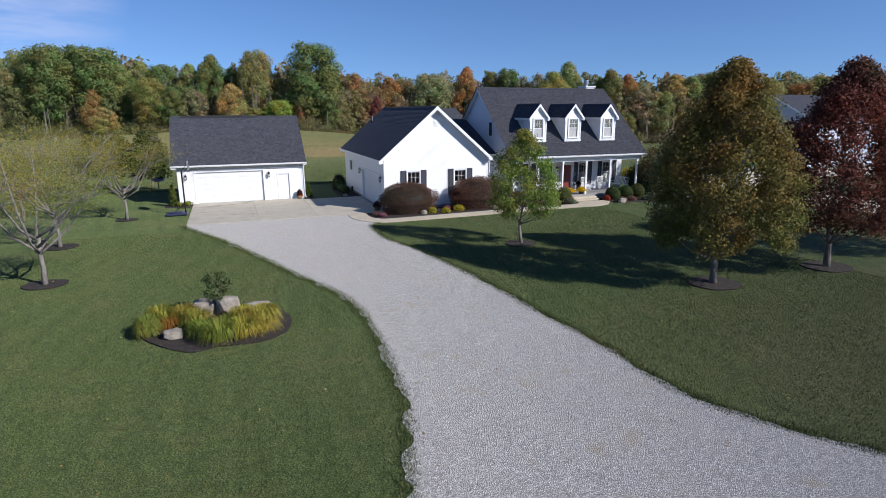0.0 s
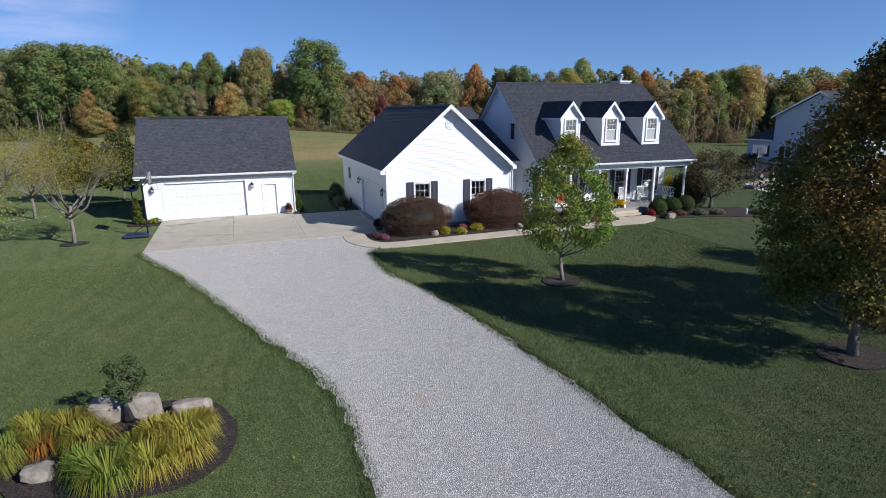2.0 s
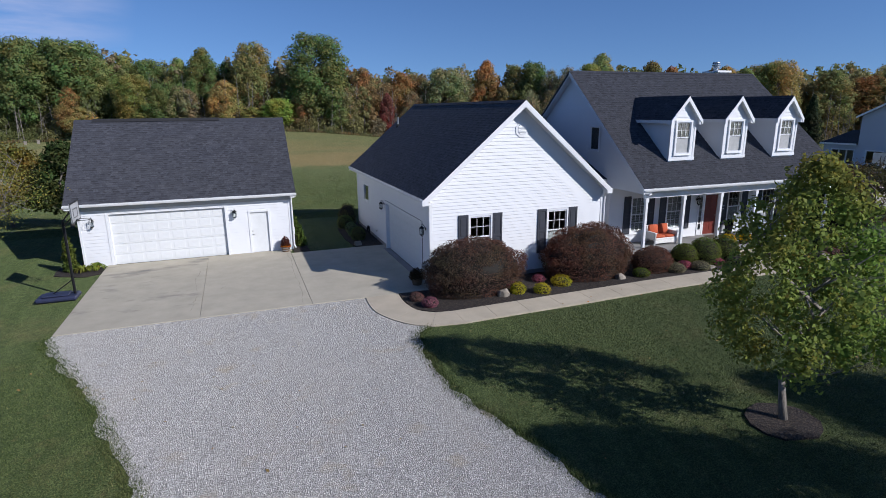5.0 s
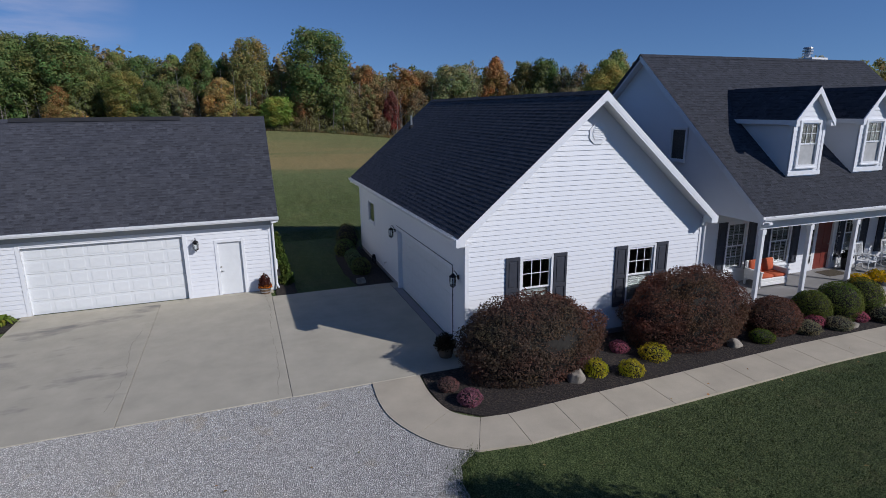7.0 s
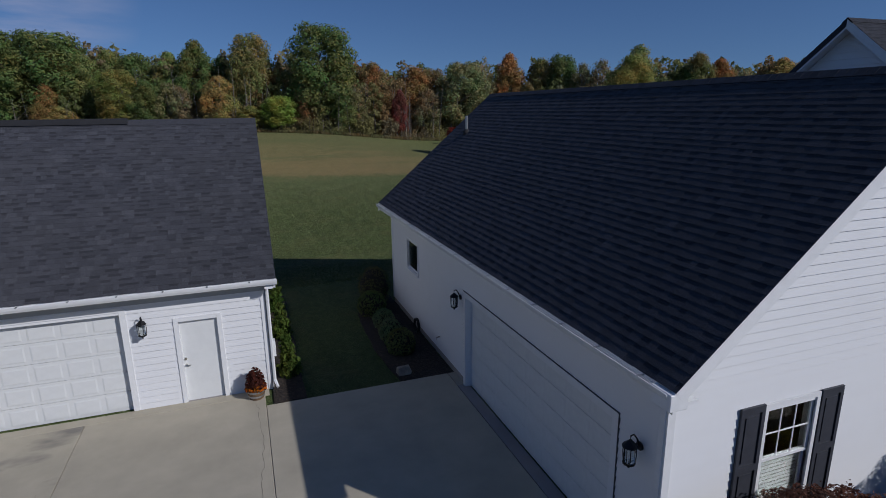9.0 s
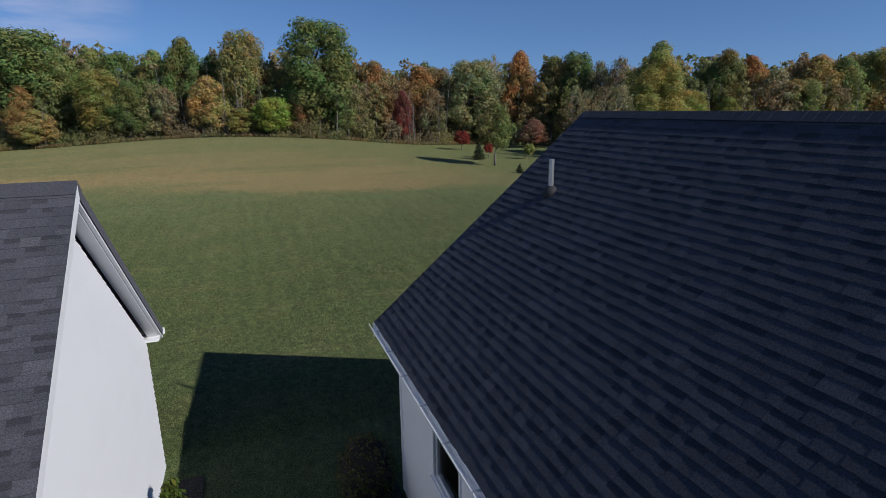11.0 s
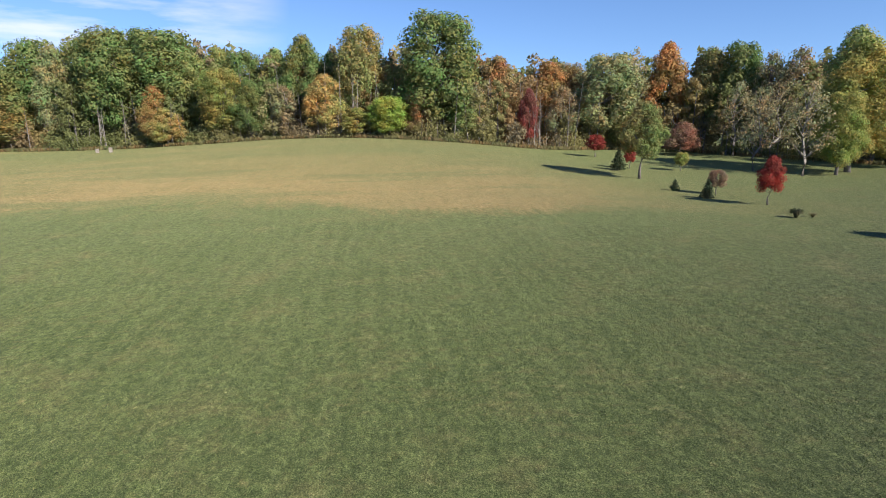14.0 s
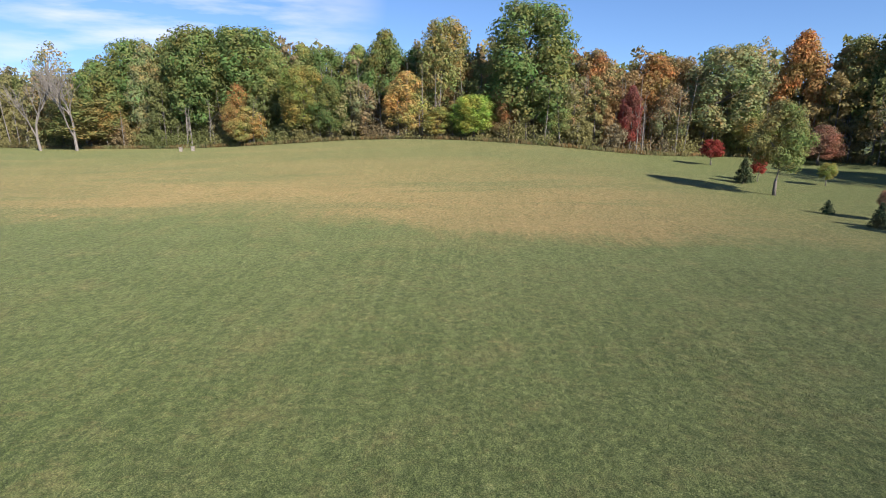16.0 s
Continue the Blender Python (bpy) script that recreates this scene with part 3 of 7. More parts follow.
def wall(parent, face, length, z0, z1, holes=(), gable=None, lap=0.16, skin=SIDING, label="", boards=True, pitch=0.0):
    """A wall with openings through it, and lapped siding boards on it. gable: (peak u, peak z)."""
    form = Form()
    us = sorted({0.0, length, *(h[0] for h in holes), *(h[1] for h in holes)})
    zs = sorted({0.0, z1, *(h[2] for h in holes if h[2] < z1), *(min(z1, h[3]) for h in holes)})
    for a, b in zip(us, us[1:]):
        for c, d in zip(zs, zs[1:]):
            if not any(h[0] <= a and b <= h[1] and h[2] <= c and d <= h[3] for h in holes):
                face.box(form, a, b, c, d, -0.14, 0.0)
    if gable:
        tilt = pitch or (gable[1] - z1) / max(gable[0], length - gable[0])
        za, zb = (gable[1] - tilt * abs(gable[0] - u) for u in (0.0, length))
        outline = [(0.0, z1), (length, z1)] + ([(length, zb)] if zb > z1 + 0.01 else []) + [gable] + ([(0.0, za)] if za > z1 + 0.01 else [])
        form.prism([face.at(u, z, -0.14) for u, z in outline], face.n * 0.14)
    body = part("wall", form, FOUNDATION if z0 > 0.05 else skin, parent, label)
    if not boards:
        return body

    def ends(z):
        if not gable or z <= z1:
            return 0.0, length
        reach = (gable[1] - z) / tilt
        return max(0.0, gable[0] - reach), min(length, gable[0] + reach)

    z, top = z0, gable[1] if gable else z1
    while z < top - 0.03:
        zt = min(z + lap, top - 0.02)
        (a0, b0), (a1, b1) = ends(z + 0.001), ends(zt)
        runs = [(a0, b0, a1, b1)]
        for h in holes:
            if min(zt, h[3]) - max(z, h[2]) > 0.5 * (zt - z):
                runs = [r for p, q, s, t in runs for r in ((p, min(q, h[0]), s, min(t, h[0])), (max(p, h[1]), q, max(s, h[1]), t)) if r[1] - r[0] > 0.02]
        for p, q, s, t in runs:
            f = Form()
            v = [face.at(p, z, 0.001), face.at(q, z, 0.001), face.at(q, z, 0.024), face.at(p, z, 0.024), face.at(s, zt, 0.001), face.at(max(t, s + 0.01), zt, 0.001), face.at(max(t, s + 0.01), zt, 0.005), face.at(s, zt, 0.005)]
            q6 = [(0, 1, 2, 3), (7, 6, 5, 4), (3, 2, 6, 7), (0, 4, 5, 1), (1, 5, 6, 2), (0, 3, 7, 4)]
            f.add(v, q6 if face.u.cross(UP).dot(face.n) < 0 else [g[::-1] for g in q6])
            part("siding_board", f, skin, body)
        z += lap
    return body


def window(parent, face, u0, u1, z0, z1, cols=3, rows=2, blind=0.0, name="window", trim=0.09, deep=0.12):
    """A double-hung sash window: casing, two sashes, bars and panes, a blind behind."""
    f = Form()
    face.box(f, u0 - trim, u0, z0 - trim, z1 + trim, -0.02, 0.045)
    face.box(f, u1, u1 + trim, z0 - trim, z1 + trim, -0.02, 0.045)
    face.box(f, u0, u1, z1, z1 + trim, -0.02, 0.046)
    face.box(f, u0, u1, z0 - trim, z0, -0.02, 0.046)
    w = part(name, f, TRIM, parent)
    f = Form()
    face.box(f, u0 - trim - 0.02, u1 + trim + 0.02, z0 - trim - 0.03, z0 - trim + 0.012, 0.0, 0.075)
    part("sill", f, TRIM, w)
    mid = (z0 + z1) / 2
    sashes = ((mid - 0.02, z1, 0.0, rows), (z0, mid + 0.02, -0.035, rows if blind > 0.9 else 0)) if cols > 1 else ((z0, z1, 0.0, 0),)
    for lo, hi, d, r in sashes:
        f, s = Form(), 0.045
        face.box(f, u0, u0 + s, lo, hi, d - 0.03, d)
        face.box(f, u1 - s, u1, lo, hi, d - 0.03, d)
        face.box(f, u0 + s, u1 - s, lo, lo + s, d - 0.03, d - 0.001)
        face.box(f, u0 + s, u1 - s, hi - s, hi, d - 0.03, d - 0.001)
        if r:
            for k in range(1, cols):
                c = u0 + s + (u1 - u0 - 2 * s) * k / cols
                face.box(f, c - 0.009, c + 0.009, lo + s, hi - s, d - 0.02, d - 0.005)
            for k in range(1, r):
                c = lo + s + (hi - lo - 2 * s) * k / r
                face.box(f, u0 + s, u1 - s, c - 0.009, c + 0.009, d - 0.021, d - 0.006)
        part("sash", f, TRIM, w)
        f = Form()
        face.box(f, u0 + s * 0.5, u1 - s * 0.5, lo + s * 0.5, hi - s * 0.5, d - 0.018, d - 0.014)
        g = part("pane", f, GLASS, w)
        g.visible_shadow = False
    if blind:
        f, n = Form(), 14
        top = z1 if blind > 0.9 else z0 + (z1 - z0) * 0.5
        for k in range(n):
            zz = z0 + (top - z0) * (k + 0.5) / n
            face.box(f, u0, u1, zz - (top - z0) / n * 0.42, zz + (top - z0) / n * 0.42, -0.1, -0.096)
        part("blind", f, SCREEN, w)
    return w


def shutter(parent, face, u0, u1, z0, z1):
    f = Form()
    for a, b, c, d in ((u0, u0 + 0.06, z0, z1), (u1 - 0.06, u1, z0, z1), (u0 + 0.06, u1 - 0.06, z0, z0 + 0.1), (u0 + 0.06, u1 - 0.06, z1 - 0.1, z1), (u0 + 0.06, u1 - 0.06, (z0 + z1) / 2 - 0.05, (z0 + z1) / 2 + 0.05)):
        face.box(f, a, b, c, d, 0.026, 0.062)
    sh = part("shutter", f, SHUTTER, parent)
    mid = (z0 + z1) / 2
    for c, d in ((z0 + 0.1, mid - 0.05), (mid + 0.05, z1 - 0.1)):
        f = Form()
        face.box(f, u0 + 0.06, u1 - 0.06, c, d, 0.026, 0.04)
        face.box(f, u0 + 0.1, u1 - 0.1, c + 0.05, d - 0.05, 0.04, 0.054)
        part("panel", f, SHUTTER, sh)
    return sh


TAB_WIDTHS = (0.11, 0.15, 0.20, 0.27)
TAB_RISE = 0.143
TEETH, GAPS = ((0.0090, 0.0032, 0.97), (0.0084, 0.0028, 0.97)), ((0.0072, 0.0013, 0.50), (0.0070, 0.0012, 0.62), (0.0072, 0.0013, 0.97))


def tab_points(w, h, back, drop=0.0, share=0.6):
    """A shingle tab: x along the course, y up the slope, z out of the roof; above share darker granules also paint in
    the upper course's shadow.
    """
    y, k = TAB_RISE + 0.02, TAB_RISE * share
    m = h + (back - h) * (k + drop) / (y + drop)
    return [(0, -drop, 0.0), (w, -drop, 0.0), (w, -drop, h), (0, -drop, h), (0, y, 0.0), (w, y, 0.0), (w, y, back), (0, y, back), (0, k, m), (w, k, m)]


TAB_FACES = [(0, 1, 2, 3), (3, 2, 9, 8), (8, 9, 6, 7), (1, 5, 6, 9, 2), (0, 3, 8, 7, 4)]
LOOSE = []  # shingles that are objects of their own, made last


def slope(parent, e0, e1, r0, name="roof", seed=1, tabs=True, thick=0.14, single=None):
    """One roof slope: eave from e0 to e1, up to the ridge above e0, laid with shingle tabs. single: stretch (along from, to, up from, to) of separate tabs."""
    e0, e1, r0 = Vector(e0), Vector(e1), Vector(r0)
    along, up = (e1 - e0).normalized(), (r0 - e0).normalized()
    n = along.cross(up)
    if n.z < 0:
        n = -n
    length, rise = (e1 - e0).length, (r0 - e0).length
    f = Form()
    quad = [e0, e1, e1 + up * rise, e0 + up * rise]
    if along.cross(up).z < 0:
        quad = quad[::-1]
    crest = {tuple(e1 + up * rise), tuple(e0 + up * rise)}
    low = [p - (UP * (thick / n.z) if tuple(p) in crest else n * thick) for p in quad]
    f.add(low + [p - n * 0.002 for p in quad], [(3, 2, 1, 0), (4, 5, 6, 7), (0, 1, 5, 4), (1, 2, 6, 5), (2, 3, 7, 6), (3, 0, 4, 7)])
    deck = part(name, f, TRIM if tabs else SHINGLE, parent)
    if not tabs:
        return deck
    rng = random.Random(seed)
    flip = along.cross(up).z < 0
    f = Form()
    rows = int(rise / TAB_RISE)
    for k in range(rows + 1):
        a, s, proud = -rng.random() * 0.2, k * TAB_RISE, True
        while a < length:
            w = rng.choice(TAB_WIDTHS)
            proud = rng.random() < (0.3 if proud else 0.9)
            h, back, share = rng.choice(TEETH if proud else GAPS)
            drop = rng.uniform(-0.003, 0.006)
            lo, hi = max(a, 0.0), min(a + w, length)
            if hi - lo > 0.0:
                if single and single[0] < lo and hi < single[1] and single[2] <= s < single[3]:
                    m = Matrix((along, up, n)).transposed().to_4x4()
                    m.translation = e0 + along * lo + up * s
                    LOOSE.append((deck, m, TAB_WIDTHS.index(w), h, back, share, flip))
                else:
                    v = [e0 + along * (lo + x) + up * min(s + y, rise) + n * z for x, y, z in tab_points(hi - lo, h, back, drop, share)]
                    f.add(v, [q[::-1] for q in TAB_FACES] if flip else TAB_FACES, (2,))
            a += w
    tagged(part("shingles", f.mesh("shingles", SHINGLE, False, SHINGLE_SHADOW_BAND), None, deck, "charcoal asphalt shingles in offset courses"), kind="stuff")
    return deck


def ridge_cap(parent, a, b, side, drop, reach=0.13):
    """Folded cap shingles lapping along a ridge from a to b; side: level way across, drop: fall of the slope."""
    a, b, o = Vector(a), Vector(b), Vector(side)
    d, fall = (b - a).normalized(), UP * (reach * drop)

    def fold(p, q):
        v = []
        for c in (p, q):
            v += [c - o * reach - fall, c, c + o * reach - fall, c - o * reach - fall - UP * 0.034, c - UP * 0.034, c + o * reach - fall - UP * 0.034]
        faces = [(0, 1, 7, 6), (1, 2, 8, 7), (0, 3, 4, 1), (1, 4, 5, 2), (0, 6, 9, 3), (2, 5, 11, 8), (6, 7, 10, 9), (7, 8, 11, 10)]
        return Form().add(v, faces if o.cross(d).z > 0 else [g[::-1] for g in faces])

    strip = part("ridge_cap", fold(a + UP * 0.019, b + UP * 0.019), SHINGLE, parent, "lapped cap shingles along the ridge")
    me = fold(a + UP * 0.029, a + d * 0.16 + UP * 0.023).mesh("cap_shingle", SHINGLE)
    for k in range(int(((b - a).length - 0.16) / 0.145) + 1):
        part("cap_shingle", me, None, strip).location = d * (0.145 * k)


def gutter(parent, a, b, out):
    """An open eaves gutter from a to b, hung outwards, with hangers."""
    a, b, o = Vector(a), Vector(b), Vector(out)
    d = (b - a).normalized()
    prof = [(0.0, 0.0), (0.0, -0.11), (0.075, -0.11), (0.105, -0.05), (0.115, 0.0), (0.105, 0.0), (0.095, -0.05), (0.07, -0.1), (0.008, -0.1), (0.008, 0.0)]
    f = Form()
    f.prism([a + o * x + UP * z for x, z in prof], b - a)
    if (o.cross(UP)).dot(d) < 0:
        f.f = [q[::-1] for q in f.f]
    g = part("gutter", f, TRIM, parent)
    k, n = 0.4, (b - a).length
    while k < n:
        p = a + d * k
        f = Form().add([p + UP * 0.004, p + d * 0.03 + UP * 0.004, p + d * 0.03 + o * 0.115 + UP * 0.004, p + o * 0.115 + UP * 0.004, p + UP * -0.004, p + d * 0.03 + UP * -0.004, p + d * 0.03 + o * 0.115 + UP * -0.004, p + o * 0.115 + UP * -0.004], [(0, 1, 2, 3), (7, 6, 5, 4), (0, 4, 5, 1), (1, 5, 6, 2), (2, 6, 7, 3), (3, 7, 4, 0)])
        part("hanger", f, STEEL, g)
        k += 0.9
    return g


def rake(parent, foot, peak, out, deep=0.2, thick=0.05):
    """A sloping barge board under the roof's edge."""
    a, b, o = Vector(foot), Vector(peak), Vector(out)
    f = Form()
    poly = [a - UP * deep, b - UP * deep, b + UP * 0.012, a + UP * 0.012]
    f.prism(poly, o * thick)
    n = (b - a).cross(UP)
    if n.dot(o) < 0:
        f.f = [q[::-1] for q in f.f]
    return part("rake_board", f, TRIM, parent)


def board(parent, name, face, u0, u1, z0, z1, d0=0.0, d1=0.035, material=None):
    f = Form()
    face.box(f, u0, u1, z0, z1, d0, d1)
    return part(name, f, material or TRIM, parent)


def lantern(at, out, label):
    """A black wall lantern with a crook arm and a caged glass."""
    o = Vector(out)
    t = thing("wall_lantern", label, "wall lamp", "wall lanterns", at=at)
    side = Vector((-o.y, o.x, 0))
    f = Form().tube([(0, 0, -0.1), (0, 0, 0.1)], 0.05, 10)
    f = Form().tube([o * 0.0, o * 0.02], 0.065, 12)
    part("wall_plate", f, BLACK, t)
    c = o * 0.17
    arm = [o * 0.02, o * 0.06 + UP * 0.12, o * 0.12 + UP * 0.2, c + UP * 0.19, c + UP * 0.12]
    part("arm", Form().tube(arm, 0.013, 6), BLACK, t)
    part("cap", Form().lathe([(0.02, 0.13), (0.05, 0.1), (0.105, 0.05), (0.11, 0.035)], 12, c), BLACK, t)
    part("glass", Form().lathe([(0.07, 0.035), (0.075, -0.2)], 12, c), GLASS, t)
    f = Form()
    for k in range(6):
        a = k * math.pi / 3
        e = Vector((math.cos(a), math.sin(a), 0))
        f.tube([c + e * 0.09 + UP * 0.035, c + e * 0.095 - UP * 0.08, c + e * 0.08 - UP * 0.21], 0.007, 5)
    f.lathe([(0.088, -0.21), (0.088, -0.23), (0.03, -0.26), (0.012, -0.3)], 12, c)
    part("cage", f, BLACK, t)
    return t


def panel_door(parent, face, u0, u1, z0, z1, rows, cols, d):
    """A sectional garage door with raised panels."""
    h = (z1 - z0) / rows
    f = Form()
    face.box(f, u0, u1, z0 + 0.004, z1 - 0.002, d - 0.06, d - 0.035)
    door = part("garage_door", f, DOORPAINT, parent, "white sectional door with raised panels")
    for r in range(rows):
        f = Form()
        face.box(f, u0, u1, z0 + r * h + 0.006, z0 + (r + 1) * h - 0.002, d - 0.034, d)
        part("section", f, DOORPAINT, door)
    w = (u1 - u0) / cols
    a, b = w / 2 - 0.05, h / 2 - 0.06
    v = [(-a, -b, 0), (a, -b, 0), (a, b, 0), (-a, b, 0)]
    top = [(-a + 0.035, -b + 0.035, 0.006), (a - 0.035, -b + 0.035, 0.006), (a - 0.035, b - 0.035, 0.006), (-a + 0.035, b - 0.035, 0.006)]
    q = [(0, 1, 5, 4), (1, 2, 6, 5), (2, 3, 7, 6), (3, 0, 4, 7), (4, 5, 6, 7)]
    form = Form().add(v + top, q)
    me = form.mesh("panel", DOORPAINT)
    for r in range(rows):
        for c in range(cols):
            ob = part("panel", me, None, door)
            ob.matrix_basis = face.place(u0 + (c + 0.5) * w, z0 + (r + 0.5) * h, d + 0.001)
    return door


# ---- detached garage ----
def detached_garage():
    g = thing("detached_garage", "white-sided detached two-car garage with charcoal shingle roof", "garage", at=(1.35, 52.5, 0), grounded=True)
    x0, x1, y0, y1, top = -3.33, 6.0, 48.7, 56.65, 2.88
    south = Face((x0, y0, 0.02), (1, 0, 0), (0, -1, 0))
    gd = (1.25, 6.22, 0.0, 2.46)      # garage door opening
    pd = (7.37, 8.23, 0.0, 2.08)      # side door opening
    wall(g, south, x1 - x0, 0.0, top, [gd, pd], label="white lapped vinyl siding")
    east = Face((x1, y0, 0.02), (0, 1, 0), (1, 0, 0))
    west = Face((x0, y1, 0.02), (0, -1, 0), (-1, 0, 0))
    north = Face((x1, y1, 0.02), (-1, 0, 0), (0, 1, 0))
    deep = y1 - y0
    wall(g, east, deep, 0.0, top, (), (deep / 2, 6.2))
    wall(g, west, deep, 0.0, top, (), (deep / 2, 6.2))
    wall(g, north, x1 - x0, 0.0, top, ())
    panel_door(g, south, gd[0], gd[1], 0.0, gd[3] - 0.02, 5, 8, -0.11)
    for u in (gd[0] - 0.13, gd[1]):
        board(g, "door_trim", south, u, u + 0.13, 0.0, gd[3] + 0.11)
    board(g, "door_trim", south, gd[0], gd[1], gd[3], gd[3] + 0.11, 0.0, 0.034)
    board(g, "frieze_board", south, 0.0, x1 - x0, 2.6, top, 0.0, 0.03, FRIEZE)
    for u in (0.0, x1 - x0 - 0.1):
        board(g, "corner_board", south, u, u + 0.1, 0.0, 2.6)
    board(g, "corner_board", east, 0.0, 0.1, 0.0, top)
    door = board(g, "door", south, pd[0], pd[1], 0.02, pd[3], -0.09, -0.05, DOORPAINT)
    for u0, u1 in ((pd[0] - 0.09, pd[0]), (pd[1], pd[1] + 0.09)):
        board(g, "door_trim", south, u0 - (0.0 if u0 < pd[0] else 0.012), u1 + (0.012 if u0 < pd[0] else 0.0), 0.0, pd[3] + 0.09, -0.09, 0.04)
    board(g, "door_trim", south, pd[0] + 0.012, pd[1] - 0.012, pd[3] - 0.012, pd[3] + 0.09, -0.09, 0.039)
    board(g, "threshold", south, pd[0], pd[1], -0.01, 0.02, -0.1, 0.05, FOUNDATION)
    k = south.at(pd[0] + 0.07, 0.95, -0.05)
    part("handle", Form().tube([k, k + Vector((0, -0.05, 0)), k + Vector((0.1, -0.06, 0.0))], [0.025, 0.015, 0.011], 8), CHROME, door, "nickel lever handle")
    part("lock", Form().tube([k + Vector((0, 0, 0.16)), k + Vector((0, -0.03, 0.16))], 0.03, 10), CHROME, door, "nickel deadbolt")
    ye, ze, yr, zr = 48.28, 3.0, 52.67, 6.56
    slope(g, (-3.7, ye, ze), (6.28, ye, ze), (-3.7, yr, zr), seed=5)
    slope(g, (6.28, 2 * yr - ye, ze), (-3.7, 2 * yr - ye, ze), (6.28, yr, zr), seed=6, tabs=False)
    part("ridge_cap", Form().prism([(-3.7, yr - 0.15, zr - 0.1), (-3.7, yr + 0.15, zr - 0.1), (-3.7, yr, zr + 0.05)], (9.98, 0, 0)), SHINGLE, g)
    part("ridge_vent", Form().prism([(-2.9, yr - 0.16, zr - 0.06), (-2.9, yr + 0.16, zr - 0.06), (-2.9, yr, zr + 0.09)], (5.9, 0, 0)), VENT, g)
    gutter(g, (-3.72, ye + 0.02, ze - 0.02), (6.3, ye + 0.02, ze - 0.02), (0, -1, 0))
    gutter(g, (-3.72, 2 * yr - ye - 0.02, ze - 0.02), (6.3, 2 * yr - ye - 0.02, ze - 0.02), (0, 1, 0))
    part("soffit", Form().box(-3.66, 6.24, ye + 0.02, y0 + 0.01, 2.88, 2.91).box(-3.66, 6.24, ye + 0.005, ye + 0.02, 2.88, 2.97), TRIM, g)
    part("soffit", Form().box(-3.66, 6.24, y1 - 0.01, 2 * yr - ye, 2.88, 2.91), TRIM, g)
    for x, o in ((6.21, (1, 0, 0)), (-3.63, (-1, 0, 0))):
        rake(g, (x, ye, ze - 0.02), (x, yr, zr - 0.02), o)
        rake(g, (x, 2 * yr - ye, ze - 0.02), (x, yr, zr - 0.02), o)
    for x, wide in ((6.01, 0.19), (-3.63, 0.29)):
        for y in (ye, 2 * yr - ye):
            part("soffit", Form().prism([(x, y, ze - 0.24), (x, yr, zr - 0.24), (x, yr, zr - 0.21), (x, y, ze - 0.21)], (wide, 0, 0)), TRIM, g)
    part("downspout", Form().tube([(6.06, 48.62, 2.7), (6.06, 48.62, 0.3), (6.12, 48.45, 0.15)], 0.04, 6), TRIM, g)
    part("meter_box", Form().box(6.03, 6.16, 48.95, 49.2, 0.75, 1.15, 0.01), TRIM, g)
    for x in (-2.75, 3.33):
        lantern((x, y0 - 0.03, 2.16), (0, -1, 0), "dark metal wall lantern beside the white garage door")


detached_garage()


